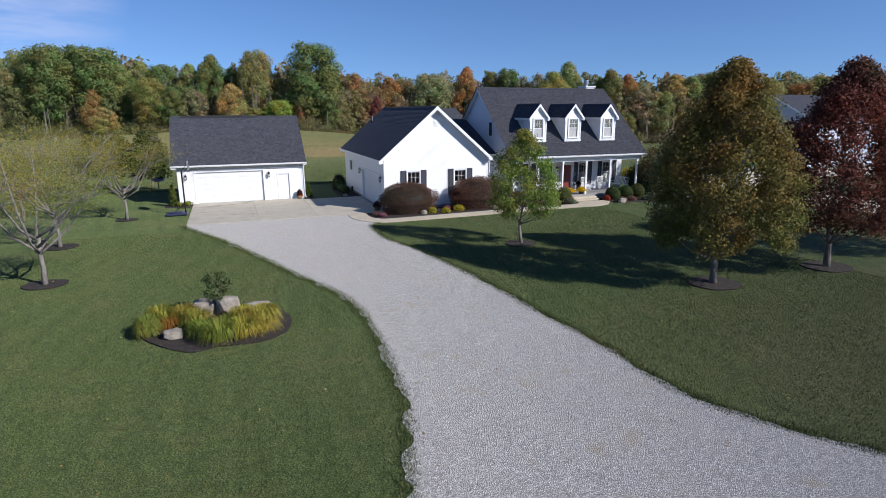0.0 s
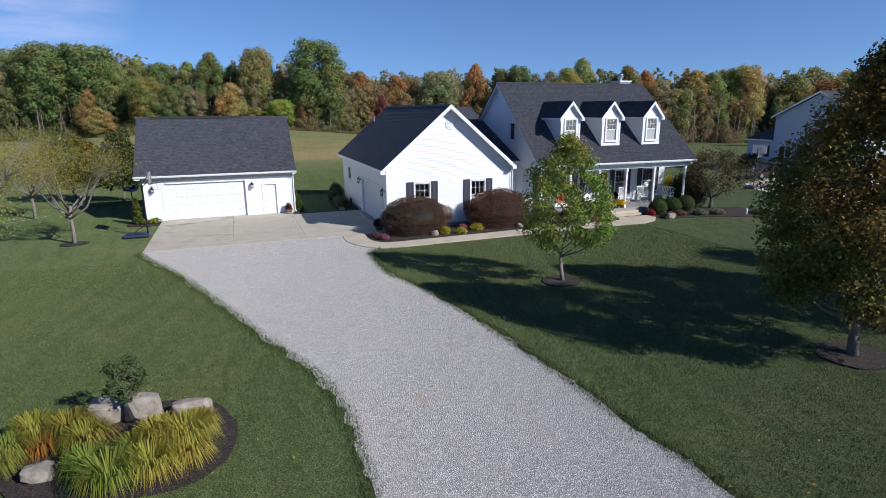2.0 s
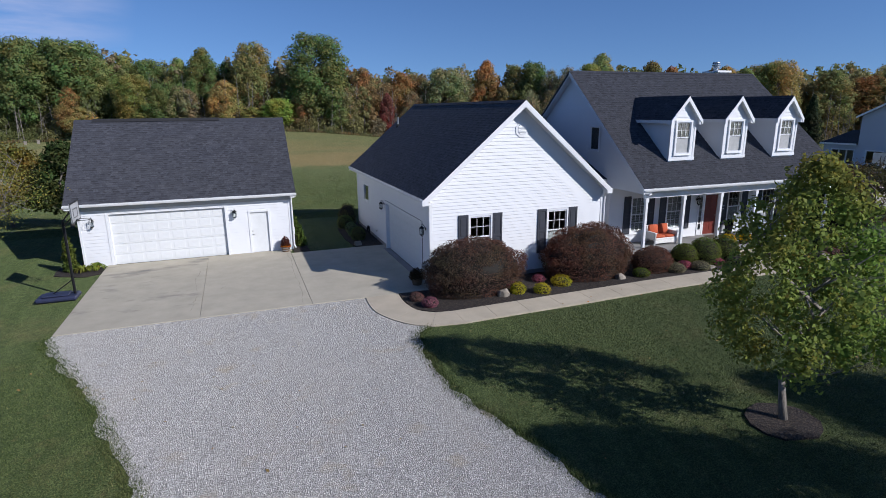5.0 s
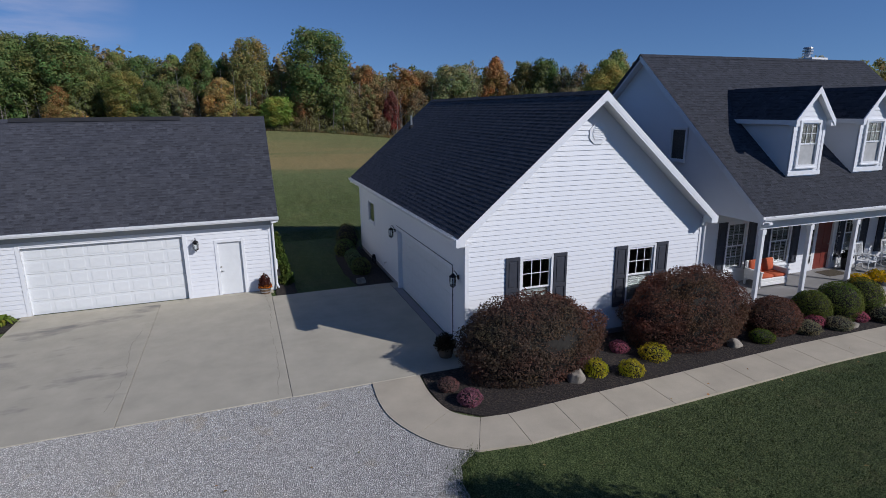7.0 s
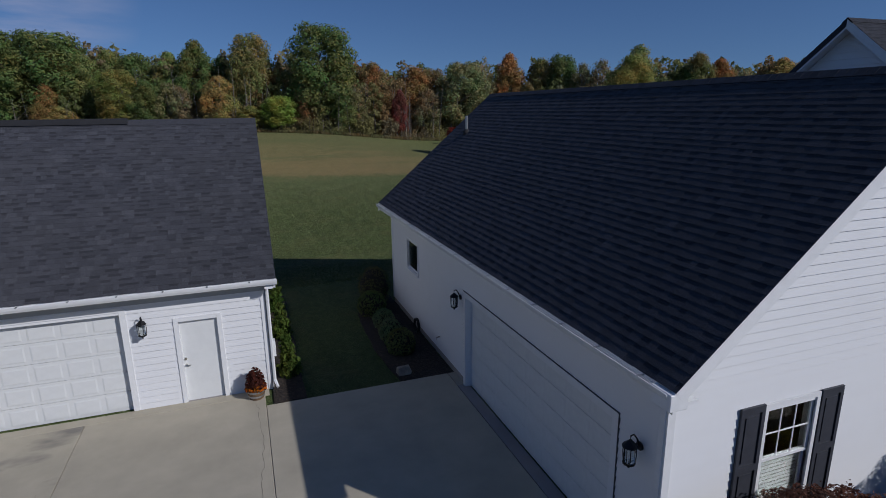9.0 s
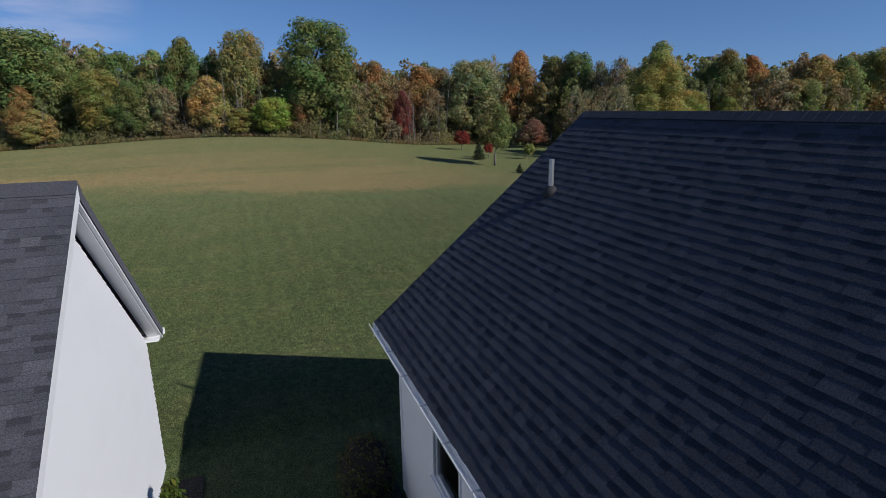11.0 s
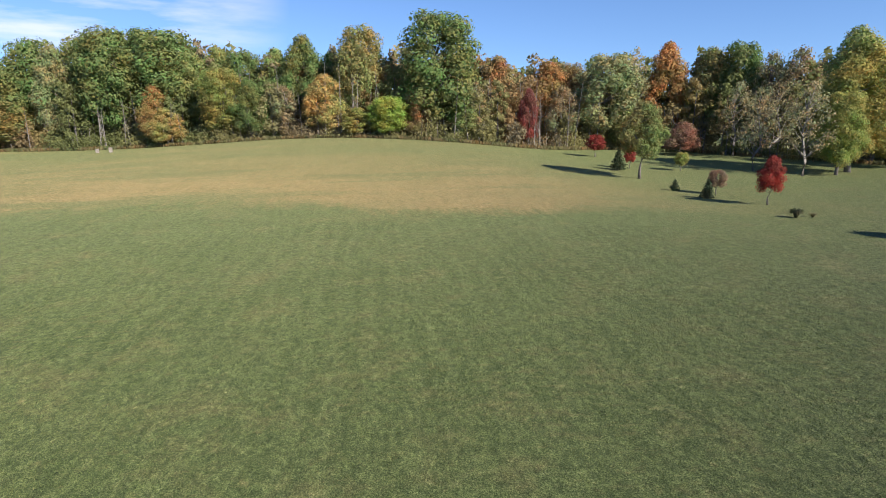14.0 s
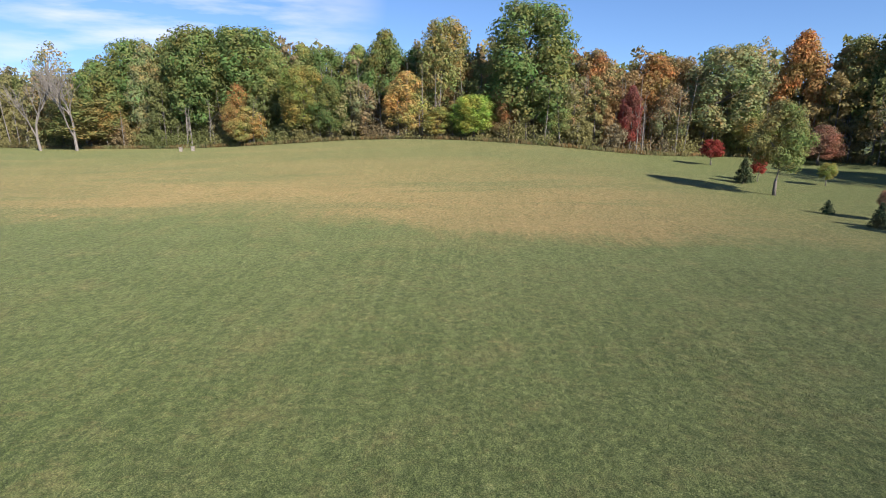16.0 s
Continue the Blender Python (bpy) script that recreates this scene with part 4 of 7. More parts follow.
# ---- house with its garage wing ----
def house():
    h = thing("house", "white-sided cape house with dormers, porch and garage wing", "house", at=(22.0, 46.0, 0), grounded=True)
    # garage wing
    x0, x1, y0, y1, top = 10.57, 18.66, 40.25, 53.9, 3.42
    south = Face((x0, y0, 0.02), (1, 0, 0), (0, -1, 0))
    w = x1 - x0
    wins = [(1.72, 2.65, 0.98, 2.72), (5.35, 6.27, 0.98, 2.72)]
    peak, pitch = 14.45, 3.66 / 4.27
    wall(h, south, w, 0.2, top, wins, (peak - x0, 7.06), 0.137, pitch=pitch, label="white lapped vinyl siding on the gable front")
    for a, b, c, d in wins:
        window(h, south, a, b, c, d, blind=0.5, trim=0.07)
        shutter(h, south, a - 0.51, a - 0.08, c - 0.08, d + 0.09)
        shutter(h, south, b + 0.08, b + 0.51, c - 0.08, d + 0.09)
    board(h, "corner_board", south, -0.02, 0.1, 0.2, top)
    board(h, "corner_board", south, w - 0.1, w + 0.02, 0.2, top)
    f = Form()
    v = south.at(14.56 - x0, 6.12)
    f.prism([v + Vector((0.31 * math.cos(a), 0, 0.31 * math.sin(a))) for a in np.linspace(0, 2 * math.pi, 9)[:-1] + math.pi / 8], (0, -0.045, 0))
    vent = part("gable_vent", f, TRIM, h, "white octagonal louvred vent")
    for k in range(7):
        z = -0.16 + k * 0.053
        r = 0.19 * math.sqrt(max(0.05, 1 - (z / 0.22) ** 2))
        f = Form().add([v + Vector(p) for p in ((-r, -0.045, z), (r, -0.045, z), (r, -0.075, z + 0.008), (-r, -0.075, z + 0.008), (-r, -0.045, z + 0.04), (r, -0.045, z + 0.04))], [(0, 1, 2, 3), (3, 2, 5, 4), (0, 3, 4), (1, 5, 2), (0, 4, 5, 1)])
        part("slat", f, TRIM, vent)
    west = Face((x0, y1, 0.02), (0, -1, 0), (-1, 0, 0))
    gd = (y1 - 47.0, y1 - 41.26, 0.0, 2.38)
    sw = (y1 - 51.93, y1 - 50.84, 1.85, 2.76)
    wall(h, west, y1 - y0, 0.2, top, [gd, sw], label="white siding of the garage side, in shade")
    panel_door(h, west, gd[0], gd[1], 0.0, gd[3], 5, 8, -0.13)
    for u0, u1 in ((gd[0] - 0.12, gd[0]), (gd[1], gd[1] + 0.12)):
        board(h, "door_trim", west, u0 - (0.0 if u0 < gd[0] else 0.014), u1 + (0.014 if u0 < gd[0] else 0.0), 0.0, gd[3] + 0.12, -0.13, 0.04)
    board(h, "door_trim", west, gd[0] + 0.014, gd[1] - 0.014, gd[3] - 0.014, gd[3] + 0.12, -0.13, 0.039)
    for u0, u1, z0, z1 in ((gd[0] - 0.132, gd[0] - 0.12, 0.0, gd[3] + 0.132), (gd[1] + 0.12, gd[1] + 0.132, 0.0, gd[3] + 0.132), (gd[0] - 0.12, gd[1] + 0.12, gd[3] + 0.12, gd[3] + 0.132)):
        board(h, "trim_channel", west, u0, u1, z0, z1, 0.0, 0.036, SHUTTER)
    window(h, west, *sw, cols=1, rows=1, trim=0.05)
    for u in (0.0, y1 - y0 - 0.1):
        board(h, "corner_board", west, u, u + 0.1, 0.2, top)
    east = Face((x1, y0, 0.02), (0, 1, 0), (1, 0, 0))
    wall(h, east, y1 - y0, 0.2, top)
    north = Face((x1, y1, 0.02), (-1, 0, 0), (0, 1, 0))
    wall(h, north, w, 0.2, top, (), (x1 - peak, 7.06), pitch=pitch)
    xe, ze, zr, ya, yb = 10.18, 3.62, 7.28, 39.75, 54.2
    run = peak - xe
    slope(h, (xe, yb, ze), (xe, ya, ze), (peak, yb, zr), seed=11, single=(0.1, 2.75, 0.5, 3.0))
    slope(h, (2 * peak - xe, ya, ze), (2 * peak - xe, yb, ze), (peak, ya, zr), seed=12)
    ridge_cap(h, (peak, ya + 0.01, zr), (peak, yb, zr), (1, 0, 0), (zr - ze) / run)
    part("peak_board", Form().prism([(peak - 0.16, ya - 0.004, zr - 0.27), (peak + 0.16, ya - 0.004, zr - 0.27), (peak + 0.16, ya - 0.004, zr - 0.13), (peak, ya - 0.004, zr + 0.006), (peak - 0.16, ya - 0.004, zr - 0.13)], (0, 0.05, 0)), TRIM, h)
    gutter(h, (xe + 0.02, yb + 0.02, ze - 0.02), (xe + 0.02, ya + 0.05, ze - 0.02), (-1, 0, 0))
    gutter(h, (2 * peak - xe - 0.02, ya + 0.05, ze - 0.02), (2 * peak - xe - 0.02, 42.2, ze - 0.02), (1, 0, 0))
    part("soffit", Form().box(xe + 0.02, x0 + 0.01, ya + 0.06, yb - 0.06, 3.4, 3.44).box(xe + 0.005, xe + 0.02, ya + 0.06, yb - 0.06, 3.4, 3.56), TRIM, h)
    part("soffit", Form().box(x1 - 0.01, 2 * peak - xe - 0.02, ya + 0.06, 42.0, 3.4, 3.44), TRIM, h)
    for y, o in ((ya + 0.056, (0, -1, 0)), (yb - 0.056, (0, 1, 0))):
        for x in (xe - 0.02, 2 * peak - xe + 0.02):
            rake(h, (x, y, ze - 0.03), (peak, y, zr - 0.01), o, 0.24)
    for x in (xe - 0.07, 2 * peak - xe - 0.2):
        part("eave_return", Form().box(x, x + 0.27, ya + 0.002, ya + 0.34, 3.38, 3.6, 0.01), TRIM, h)
    part("downspout", Form().tube([(18.62, 39.98, 3.45), (18.72, 40.18, 3.2), (18.72, 40.18, 0.25), (18.74, 40.0, 0.1)], 0.04, 6), TRIM, h)
    # rake soffits: sloping boards between wall and barge board
    for sgn, xa in ((1, xe), (-1, 2 * peak - xe)):
        part("soffit", Form().prism([(xa, ya + 0.06, ze - 0.2), (peak, ya + 0.06, zr - 0.2), (peak, ya + 0.06, zr - 0.17), (xa, ya + 0.06, ze - 0.17)], (0, y0 - ya - 0.05, 0)), TRIM, h)
    part("vent_pipe", Form().tube([(12.98, 52.85, 5.95), (12.98, 52.85, 6.56)], 0.045, 12), STEEL, h, "grey plumbing vent pipe on the shingles")
    c = (12.98, 52.85, 6.02)
    part("pipe_boot", Form().lathe([(0.13, -0.12), (0.125, 0.02), (0.10, 0.07), (0.06, 0.10), (0.05, 0.11)], 16, c), VENT, h, "dark rubber pipe boot", True)
    for y in (47.3, 40.66):
        lantern((x0 - 0.03, y, 2.3), (-1, 0, 0), "black wall lantern on the shaded garage wall")
    part("hose_tap", Form().tube([(x0 - 0.02, 48.9, 0.62), (x0 - 0.12, 48.9, 0.6), (x0 - 0.12, 48.9, 0.53)], 0.02, 6), CHROME, h)
    # main block
    X0, X1, Y0, Y1, T, RY, RZ = 20.4, 32.3, 42.0, 51.6, 3.25, 45.55, 8.82
    EY, EZ = 39.25, 3.55
    BY = 2 * RY - EY
    front = Face((X0, Y0, 0.0), (1, 0, 0), (0, -1, 0))
    holes = [(1.32, 2.16, 0.95, 2.68), (3.5, 4.44, 0.95, 2.68), (5.93, 6.84, 0.44, 2.6), (7.55, 8.35, 0.95, 2.68), (9.95, 10.85, 0.95, 2.68)]
    wall(h, front, X1 - X0, 0.42, T, holes, label="white siding behind the porch")
    for i, (a, b, c, d) in enumerate(holes):
        if i != 2:
            window(h, front, a, b, c, d, blind=1.0 if i in (0, 1) else 0.5)
            shutter(h, front, a - 0.5, a - 0.1, c - 0.08, d + 0.08)
            shutter(h, front, b + 0.1, b + 0.5, c - 0.08, d + 0.08)
    a, b, c, d = holes[2]
    door = board(h, "front_door", front, a, b, c, d - 0.06, -0.08, -0.04, REDDOOR)
    door["label"] = "brick-red panelled front door"
    for u in (a + 0.12, (a + b) / 2 + 0.04):
        for z0, z1 in ((c + 0.2, c + 0.85), (c + 1.0, c + 1.95)):
            board(door, "panel", front, u, u + 0.3, z0, z1, -0.04, -0.03, REDDOOR)
    k = front.at(b - 0.08, c + 1.0, -0.04)
    part("handle", Form().tube([k, k + Vector((0, -0.06, 0)), k + Vector((-0.09, -0.07, 0))], 0.016, 6), CHROME, door)
    for u0, u1 in ((a - 0.09, a), (b, b + 0.09)):
        board(h, "door_trim", front, u0 - (0.0 if u0 < a else 0.012), u1 + (0.012 if u0 < a else 0.0), c, d + 0.09, -0.08, 0.045)
    board(h, "door_trim", front, a + 0.012, b - 0.012, d - 0.06, d + 0.09, -0.08, 0.044)
    for u0 in (a - 0.42, b + 0.12):
        board(h, "sidelight", front, u0, u0 + 0.3, c, d, 0.03, 0.05)
        for z in range(5):
            board(h, "sidelight_pane", front, u0 + 0.07, u0 + 0.23, c + 0.3 + z * 0.36, c + 0.6 + z * 0.36, 0.05, 0.056, GLASS)
    W = Face((X0, Y1, 0.0), (0, -1, 0), (-1, 0, 0))
    gwin = (Y1 - 43.77, Y1 - 43.06, 4.92, 6.1)
    wall(h, W, Y1 - Y0, 0.42, T, (), label="white siding of the gable end, in shade")
    E = Face((X1, Y0, 0.0), (0, 1, 0), (1, 0, 0))
    wall(h, E, Y1 - Y0, 0.42, T)
    N = Face((X1, Y1, 0.0), (-1, 0, 0), (0, 1, 0))
    wall(h, N, X1 - X0, 0.42, T)
    # gable ends reach out over the porch
    for face, s in ((Face((X0, BY - 0.05, T), (0, -1, 0), (-1, 0, 0)), 1), (Face((X1, EY + 0.05, T), (0, 1, 0), (1, 0, 0)), -1)):
        L = BY - EY - 0.1
        wall(h, face, L, 0.0, 0.05, (), (L / 2, RZ - T - 0.2), label="white siding of the gable end")
    ww = Face((X0, BY - 0.05, 0.0), (0, -1, 0), (-1, 0, 0))
    u = BY - 0.05
    window(h, Face((X0 - 0.065, BY - 0.05, 0.0), (0, -1, 0), (-1, 0, 0)), u - 43.77, u - 43.06, 4.95, 6.08, cols=1, rows=1, trim=0.05)
    # dark sheet just behind the pane stands in for an unlit room
    board(h, "dark_backing", ww, u - 43.77, u - 43.06, 4.95, 6.08, 0.028, 0.032, INSIDE)
    xa, xb = 20.05, 32.6
    slope(h, (xa, EY, EZ), (xb, EY, EZ), (xa, RY, RZ), seed=21)
    slope(h, (xb, BY, EZ), (xa, BY, EZ), (xb, RY, RZ), tabs=False)
    ridge_cap(h, (xa, RY, RZ), (xb, RY, RZ), (0, 1, 0), (RZ - EZ) / (RY - EY))
    for x, o in ((xa + 0.056, (-1, 0, 0)), (xb - 0.056, (1, 0, 0))):
        rake(h, (x, EY, EZ - 0.03), (x, RY, RZ - 0.02), o, 0.22)
        rake(h, (x, BY, EZ - 0.03), (x, RY, RZ - 0.02), o, 0.22)
    for ya2, yb2 in ((EY, RY), (BY, RY)):
        part("soffit", Form().prism([(xa + 0.06, ya2, EZ - 0.2), (xa + 0.06, yb2, RZ - 0.2), (xa + 0.06, yb2, RZ - 0.17), (xa + 0.06, ya2, EZ - 0.17)], (0.33, 0, 0)), TRIM, h)
    gutter(h, (xa, EY + 0.02, EZ - 0.02), (xb, EY + 0.02, EZ - 0.02), (0, -1, 0))
    # porch
    part("porch_ceiling", Form().box(X0 + 0.02, X1 - 0.02, EY + 0.024, Y0 - 0.03, 3.38, 3.42), TRIM, h)
    part("porch_beam", Form().box(X0 + 0.02, X1 - 0.02, 39.61, 39.73, 3.06, 3.38), TRIM, h)
    part("fascia", Form().box(xa + 0.05, xb - 0.05, EY + 0.005, EY + 0.022, 3.38, 3.5), TRIM, h)
    part("porch_floor", Form().box(X0, X1, 39.42, Y0 - 0.01, 0.0, 0.42, 0.015), PORCH, h, "raised concrete porch floor")
    for k in range(2):
        part("porch_step", Form().box(25.6, 27.8, 39.42 - 0.36 * (k + 1), 39.42 - 0.36 * k - 0.003, 0.0, 0.28 - 0.14 * k, 0.012), WALKWAY, h)
    for x in (20.5, 22.62, 24.82, 27.0, 29.3, 31.95):
        f = Form().box(x - 0.065, x + 0.065, 39.53, 39.66, 0.42, 3.06, 0.01)
        f.box(x - 0.085, x + 0.085, 39.51, 39.68, 0.42, 0.62, 0.008).box(x - 0.085, x + 0.085, 39.51, 39.68, 2.88, 3.06, 0.008)
        part("porch_post", f, TRIM, h)
    # link between wing and main block
    lf = Face((18.66, 42.9, 0.0), (1, 0, 0), (0, -1, 0))
    wall(h, lf, 1.72, 0.2, 3.4)
    slope(h, (14.6, 42.3, 3.62), (20.4, 42.3, 3.62), (14.6, 51.0, 7.2), seed=31)
    part("link_wall", Form().box(18.66, 20.4, 51.0, 51.1, 0.0, 7.1), SIDING, h)
    # dormers
    pitch = (RZ - EZ) / (RY - EY)
    for i, xc in enumerate((22.95, 26.1, 29.4)):
        a, b, yf, zb, ze2, zp = xc - 0.72, xc + 0.72, 40.4, 4.6, 6.5, 7.36
        dm = part("dormer", Form().prism([(a + 0.01, yf + 0.02, zb - 0.1), (a + 0.01, yf + 0.02, ze2), (a + 0.01, 42.9, ze2)], (b - a - 0.02, 0, 0)), SIDING, h, "white gabled dormer with a sash window")
        df = Face((a, yf, 0.0), (1, 0, 0), (0, -1, 0))
        hole = (0.33, 1.11, 4.93, 6.3)
        zz = zb
        # lapped boards on the face and cheeks
        while zz < zp - 0.12:
            t = min(zz + 0.16, zp - 0.1)
            lo = max(0.0, (zz - ze2) * 0.72 / (zp - ze2)) if zz > ze2 else 0.0
            hi = max(0.0, (t - ze2) * 0.72 / (zp - ze2)) if t > ze2 else 0.0
            runs = [(lo, 1.44 - lo, hi, 1.44 - hi)]
            if min(t, hole[3]) - max(zz, hole[2]) > 0.08:
                runs = [(lo, hole[0], hi, hole[0]), (hole[1], 1.44 - lo, hole[1], 1.44 - hi)]
            for p, q, s2, t2 in runs:
                v8 = [df.at(p, zz, 0.0), df.at(q, zz, 0.0), df.at(q, zz, 0.024), df.at(p, zz, 0.024), df.at(s2, t, 0.0), df.at(t2, t, 0.0), df.at(t2, t, 0.004), df.at(s2, t, 0.004)]
                part("siding_board", Form().add(v8, [(3, 2, 1, 0), (4, 5, 6, 7), (7, 6, 2, 3), (1, 5, 4, 0), (2, 6, 5, 1), (4, 7, 3, 0)]), SIDING, dm)
            zz += 0.16
        for side, o in ((a, -1), (b, 1)):
            zz = zb + 0.1
            while zz < ze2 - 0.02:
                t = min(zz + 0.16, ze2)
                ye1, ye2 = EY + (zz - EZ) / pitch, EY + (t - EZ) / pitch
                v8 = [(side, yf + 0.02, zz), (side, ye1, zz), (side + o * 0.02, ye1, zz), (side + o * 0.02, yf + 0.02, zz), (side, yf + 0.02, t), (side, ye2, t), (side + o * 0.004, ye2, t), (side + o * 0.004, yf + 0.02, t)]
                q6 = [(0, 1, 2, 3), (7, 6, 5, 4), (3, 2, 6, 7), (0, 4, 5, 1), (1, 5, 6, 2), (0, 3, 7, 4)]
                part("siding_board", Form().add(v8, q6 if o < 0 else [g[::-1] for g in q6]), SIDING, dm)
                zz += 0.16
        part("curtain", Form().box(a + hole[0], a + hole[1], yf - 0.004, yf + 0.01, hole[2], 5.6), SCREEN, dm)
        # upper half: sheet coloured dark in place of the dim room within
        part("dark_backing", Form().box(a + hole[0], a + hole[1], yf - 0.003, yf + 0.01, 5.601, hole[3]), INSIDE, dm)
        window(h, Face((a, yf - 0.035, 0.0), (1, 0, 0), (0, -1, 0)), hole[0], hole[1], hole[2], hole[3], blind=0.0, trim=0.09, name="dormer_window")
        back = EY + (zp - EZ) / pitch
        for s in (-1, 1):
            slope(h, (xc + s * 0.88, 44.0 if s < 0 else yf - 0.22, ze2 - 0.1), (xc + s * 0.88, yf - 0.22 if s < 0 else 44.0, ze2 - 0.1), (xc, 44.0 if s < 0 else yf - 0.22, zp + 0.1), name="dormer_roof", seed=40 + i * 2 + s, thick=0.1)
            rake(h, (xc + s * 0.9, yf - 0.19, ze2 - 0.12), (xc, yf - 0.19, zp + 0.08), (0, -1, 0), 0.2, 0.04)
            part("fascia", Form().box(xc + min(s * 0.86, s * 0.9), xc + max(s * 0.86, s * 0.9), yf - 0.18, 42.7, ze2 - 0.25, ze2 - 0.1), TRIM, h)
            part("eave_return", Form().box(xc + min(s * 0.72, s * 0.904), xc + max(s * 0.72, s * 0.904), yf - 0.205, yf + 0.02, ze2 - 0.3, ze2 - 0.104), TRIM, h)
        ridge_cap(h, (xc, yf - 0.21, zp + 0.1), (xc, 43.6, zp + 0.1), (1, 0, 0), (zp + 0.2 - ze2) / 0.88, 0.11)
        part("corner_board", Form().box(a - 0.01, a + 0.09, yf - 0.035, yf, zb, ze2), TRIM, h)
        part("corner_board", Form().box(b - 0.09, b + 0.01, yf - 0.035, yf, zb, ze2), TRIM, h)
        part("base_trim", Form().box(a - 0.03, b + 0.03, yf - 0.05, yf, zb - 0.02, zb + 0.12), TRIM, h)
    # chimney on the east gable
    part("chimney_chase", Form().box(32.33, 33.3, 47.9, 49.0, 0.0, 9.06, 0.01).box(32.25, 33.38, 47.82, 49.08, 9.06, 9.18, 0.01), TRIM, h, "white boxed chimney with a metal flue cap")
    c = (32.72, 48.45, 9.17)
    part("flue", Form().lathe([(0.15, 0.0), (0.15, 0.2), (0.24, 0.22), (0.24, 0.28), (0.16, 0.29), (0.16, 0.34), (0.25, 0.35), (0.25, 0.41), (0.16, 0.42), (0.16, 0.46), (0.24, 0.48), (0.2, 0.55), (0.02, 0.57)], 16, c), STEEL, h)
    for x in (25.75, 28.25):
        lantern((x, Y0 - 0.03, 2.35), (0, -1, 0), "black wall lantern beside the red front door")


house()


# ---- plants ----
def unit(v):
    return v / np.maximum(np.linalg.norm(v, axis=1, keepdims=True), 1e-9)


def leaf_mesh(name, pts, out, size, rng, material=None, slender=0.62, lean=1.2, hang=0.0, corners=4):
    """Many small leaves in one mesh: places, the way they face, their length; folded, or flat with three corners."""
    n = len(pts)
    face = unit(out * lean * 1.4 + rng.normal(size=(n, 3)) + np.array((0, 0, 0.35)))
    t = rng.normal(size=(n, 3)) + np.array((0, 0, -hang * 3))
    t = unit(t - face * (t * face).sum(1, keepdims=True))
    b = np.cross(face, t)
    ln = (size * rng.uniform(0.65, 1.3, n))[:, None]
    fold = face * ln * 0.16
    if corners == 4:
        v = np.stack([pts - t * ln * 0.5, pts + b * ln * slender * 0.5 + fold, pts + t * ln * 0.5, pts - b * ln * slender * 0.5 + fold], 1).reshape(-1, 3)
    else:
        v = np.stack([pts - t * ln * 0.4 - b * ln * slender * 0.5, pts - t * ln * 0.4 + b * ln * slender * 0.5, pts + t * ln * 0.6], 1).reshape(-1, 3)
    me = bpy.data.meshes.new(name)
    me.vertices.add(corners * n)
    me.vertices.foreach_set("co", v.ravel())
    me.loops.add(corners * n)
    me.loops.foreach_set("vertex_index", np.arange(corners * n))
    me.polygons.add(n)
    me.polygons.foreach_set("loop_start", np.arange(0, corners * n, corners))
    me.update(calc_edges=True)
    me.materials.append(material or LEAF)
    return me


def in_blobs(blobs, n, rng, shell=0.55):
    """Points near the skins of round clumps, with the way out of each."""
    c, r = np.array([b[0] for b in blobs], float), np.array([b[1] for b in blobs], float)
    k = rng.choice(len(blobs), n, p=r ** 2 / (r ** 2).sum())
    d = unit(rng.normal(size=(n, 3)))
    rad = r[k] * (1 - shell * rng.random(n) ** 1.6) * rng.uniform(0.85, 1.12, n)
    return c[k] + d * rad[:, None] * np.array((1, 1, 0.85)), d


def crown_blobs(h, low, radius, rng, count, form="round", tuft=1.0):
    """Clumps over the crown of a tree of height h whose leaves begin at low."""
    out = []
    for i in range(count):
        f = (i + 0.5) / count
        a = i * 2.39996 + rng.uniform(-0.4, 0.4)
        z = low + (h - low) * (0.08 + 0.88 * f)
        if form == "egg":
            w = math.sin(math.pi * min(1.0, 0.14 + 0.86 * f) ** 0.72) ** 0.75
        elif form == "pyramid":
            w = math.sin(math.pi * min(1.0, 0.13 + 0.87 * f) ** 0.66) ** 0.72
        elif form == "cone":
            w = (1 - f) ** 0.8 + 0.06
        elif form == "flat":
            w = 0.55 + 0.6 * math.sin(math.pi * f)
        else:
            w = math.sin(math.pi * (0.1 + 0.84 * f)) ** 0.6
        rr = radius * w * (rng.uniform(0.5, 0.78) if tuft == 1.0 else 0.98 * rng.uniform(0.25, 1.0) ** 0.5)
        b = radius * rng.uniform(0.26, 0.40) * (0.75 + 0.35 * w) * tuft
        out.append(((rr * math.cos(a), rr * math.sin(a), min(z, h - b * 0.8)), b))
    return out


def trunk_form(h, low, r, blobs, rng, limbs=9, lean=0.03):
    """A tapered, slightly crooked trunk with limbs that reach into the crown."""
    f = Form()
    top = low + (h - low) * 0.7
    bend = [(rng.uniform(-lean, lean) * k * h, rng.uniform(-lean, lean) * k * h, top * k / 5) for k in range(6)]
    bend[0] = (0, 0, -0.1)
    f.tube(bend, [r * 1.35, r * 0.95, r * 0.85, r * 0.65, r * 0.42, r * 0.16], 9)
    for b, br in list(blobs)[:: max(1, len(blobs) // limbs)]:
        z0 = max(low * 0.85, min(top * 0.9, b[2] - math.hypot(b[0], b[1]) * 0.9))
        k = z0 / top * 5
        i = min(4, int(k))
        s = Vector(bend[i]).lerp(Vector(bend[i + 1]), k - i)
        e = Vector(b)
        m = s.lerp(e, 0.5) + Vector((0, 0, -0.06 * (e - s).length))
        f.tube([s, m, e], [r * 0.42, r * 0.25, r * 0.06], 5)
    return f


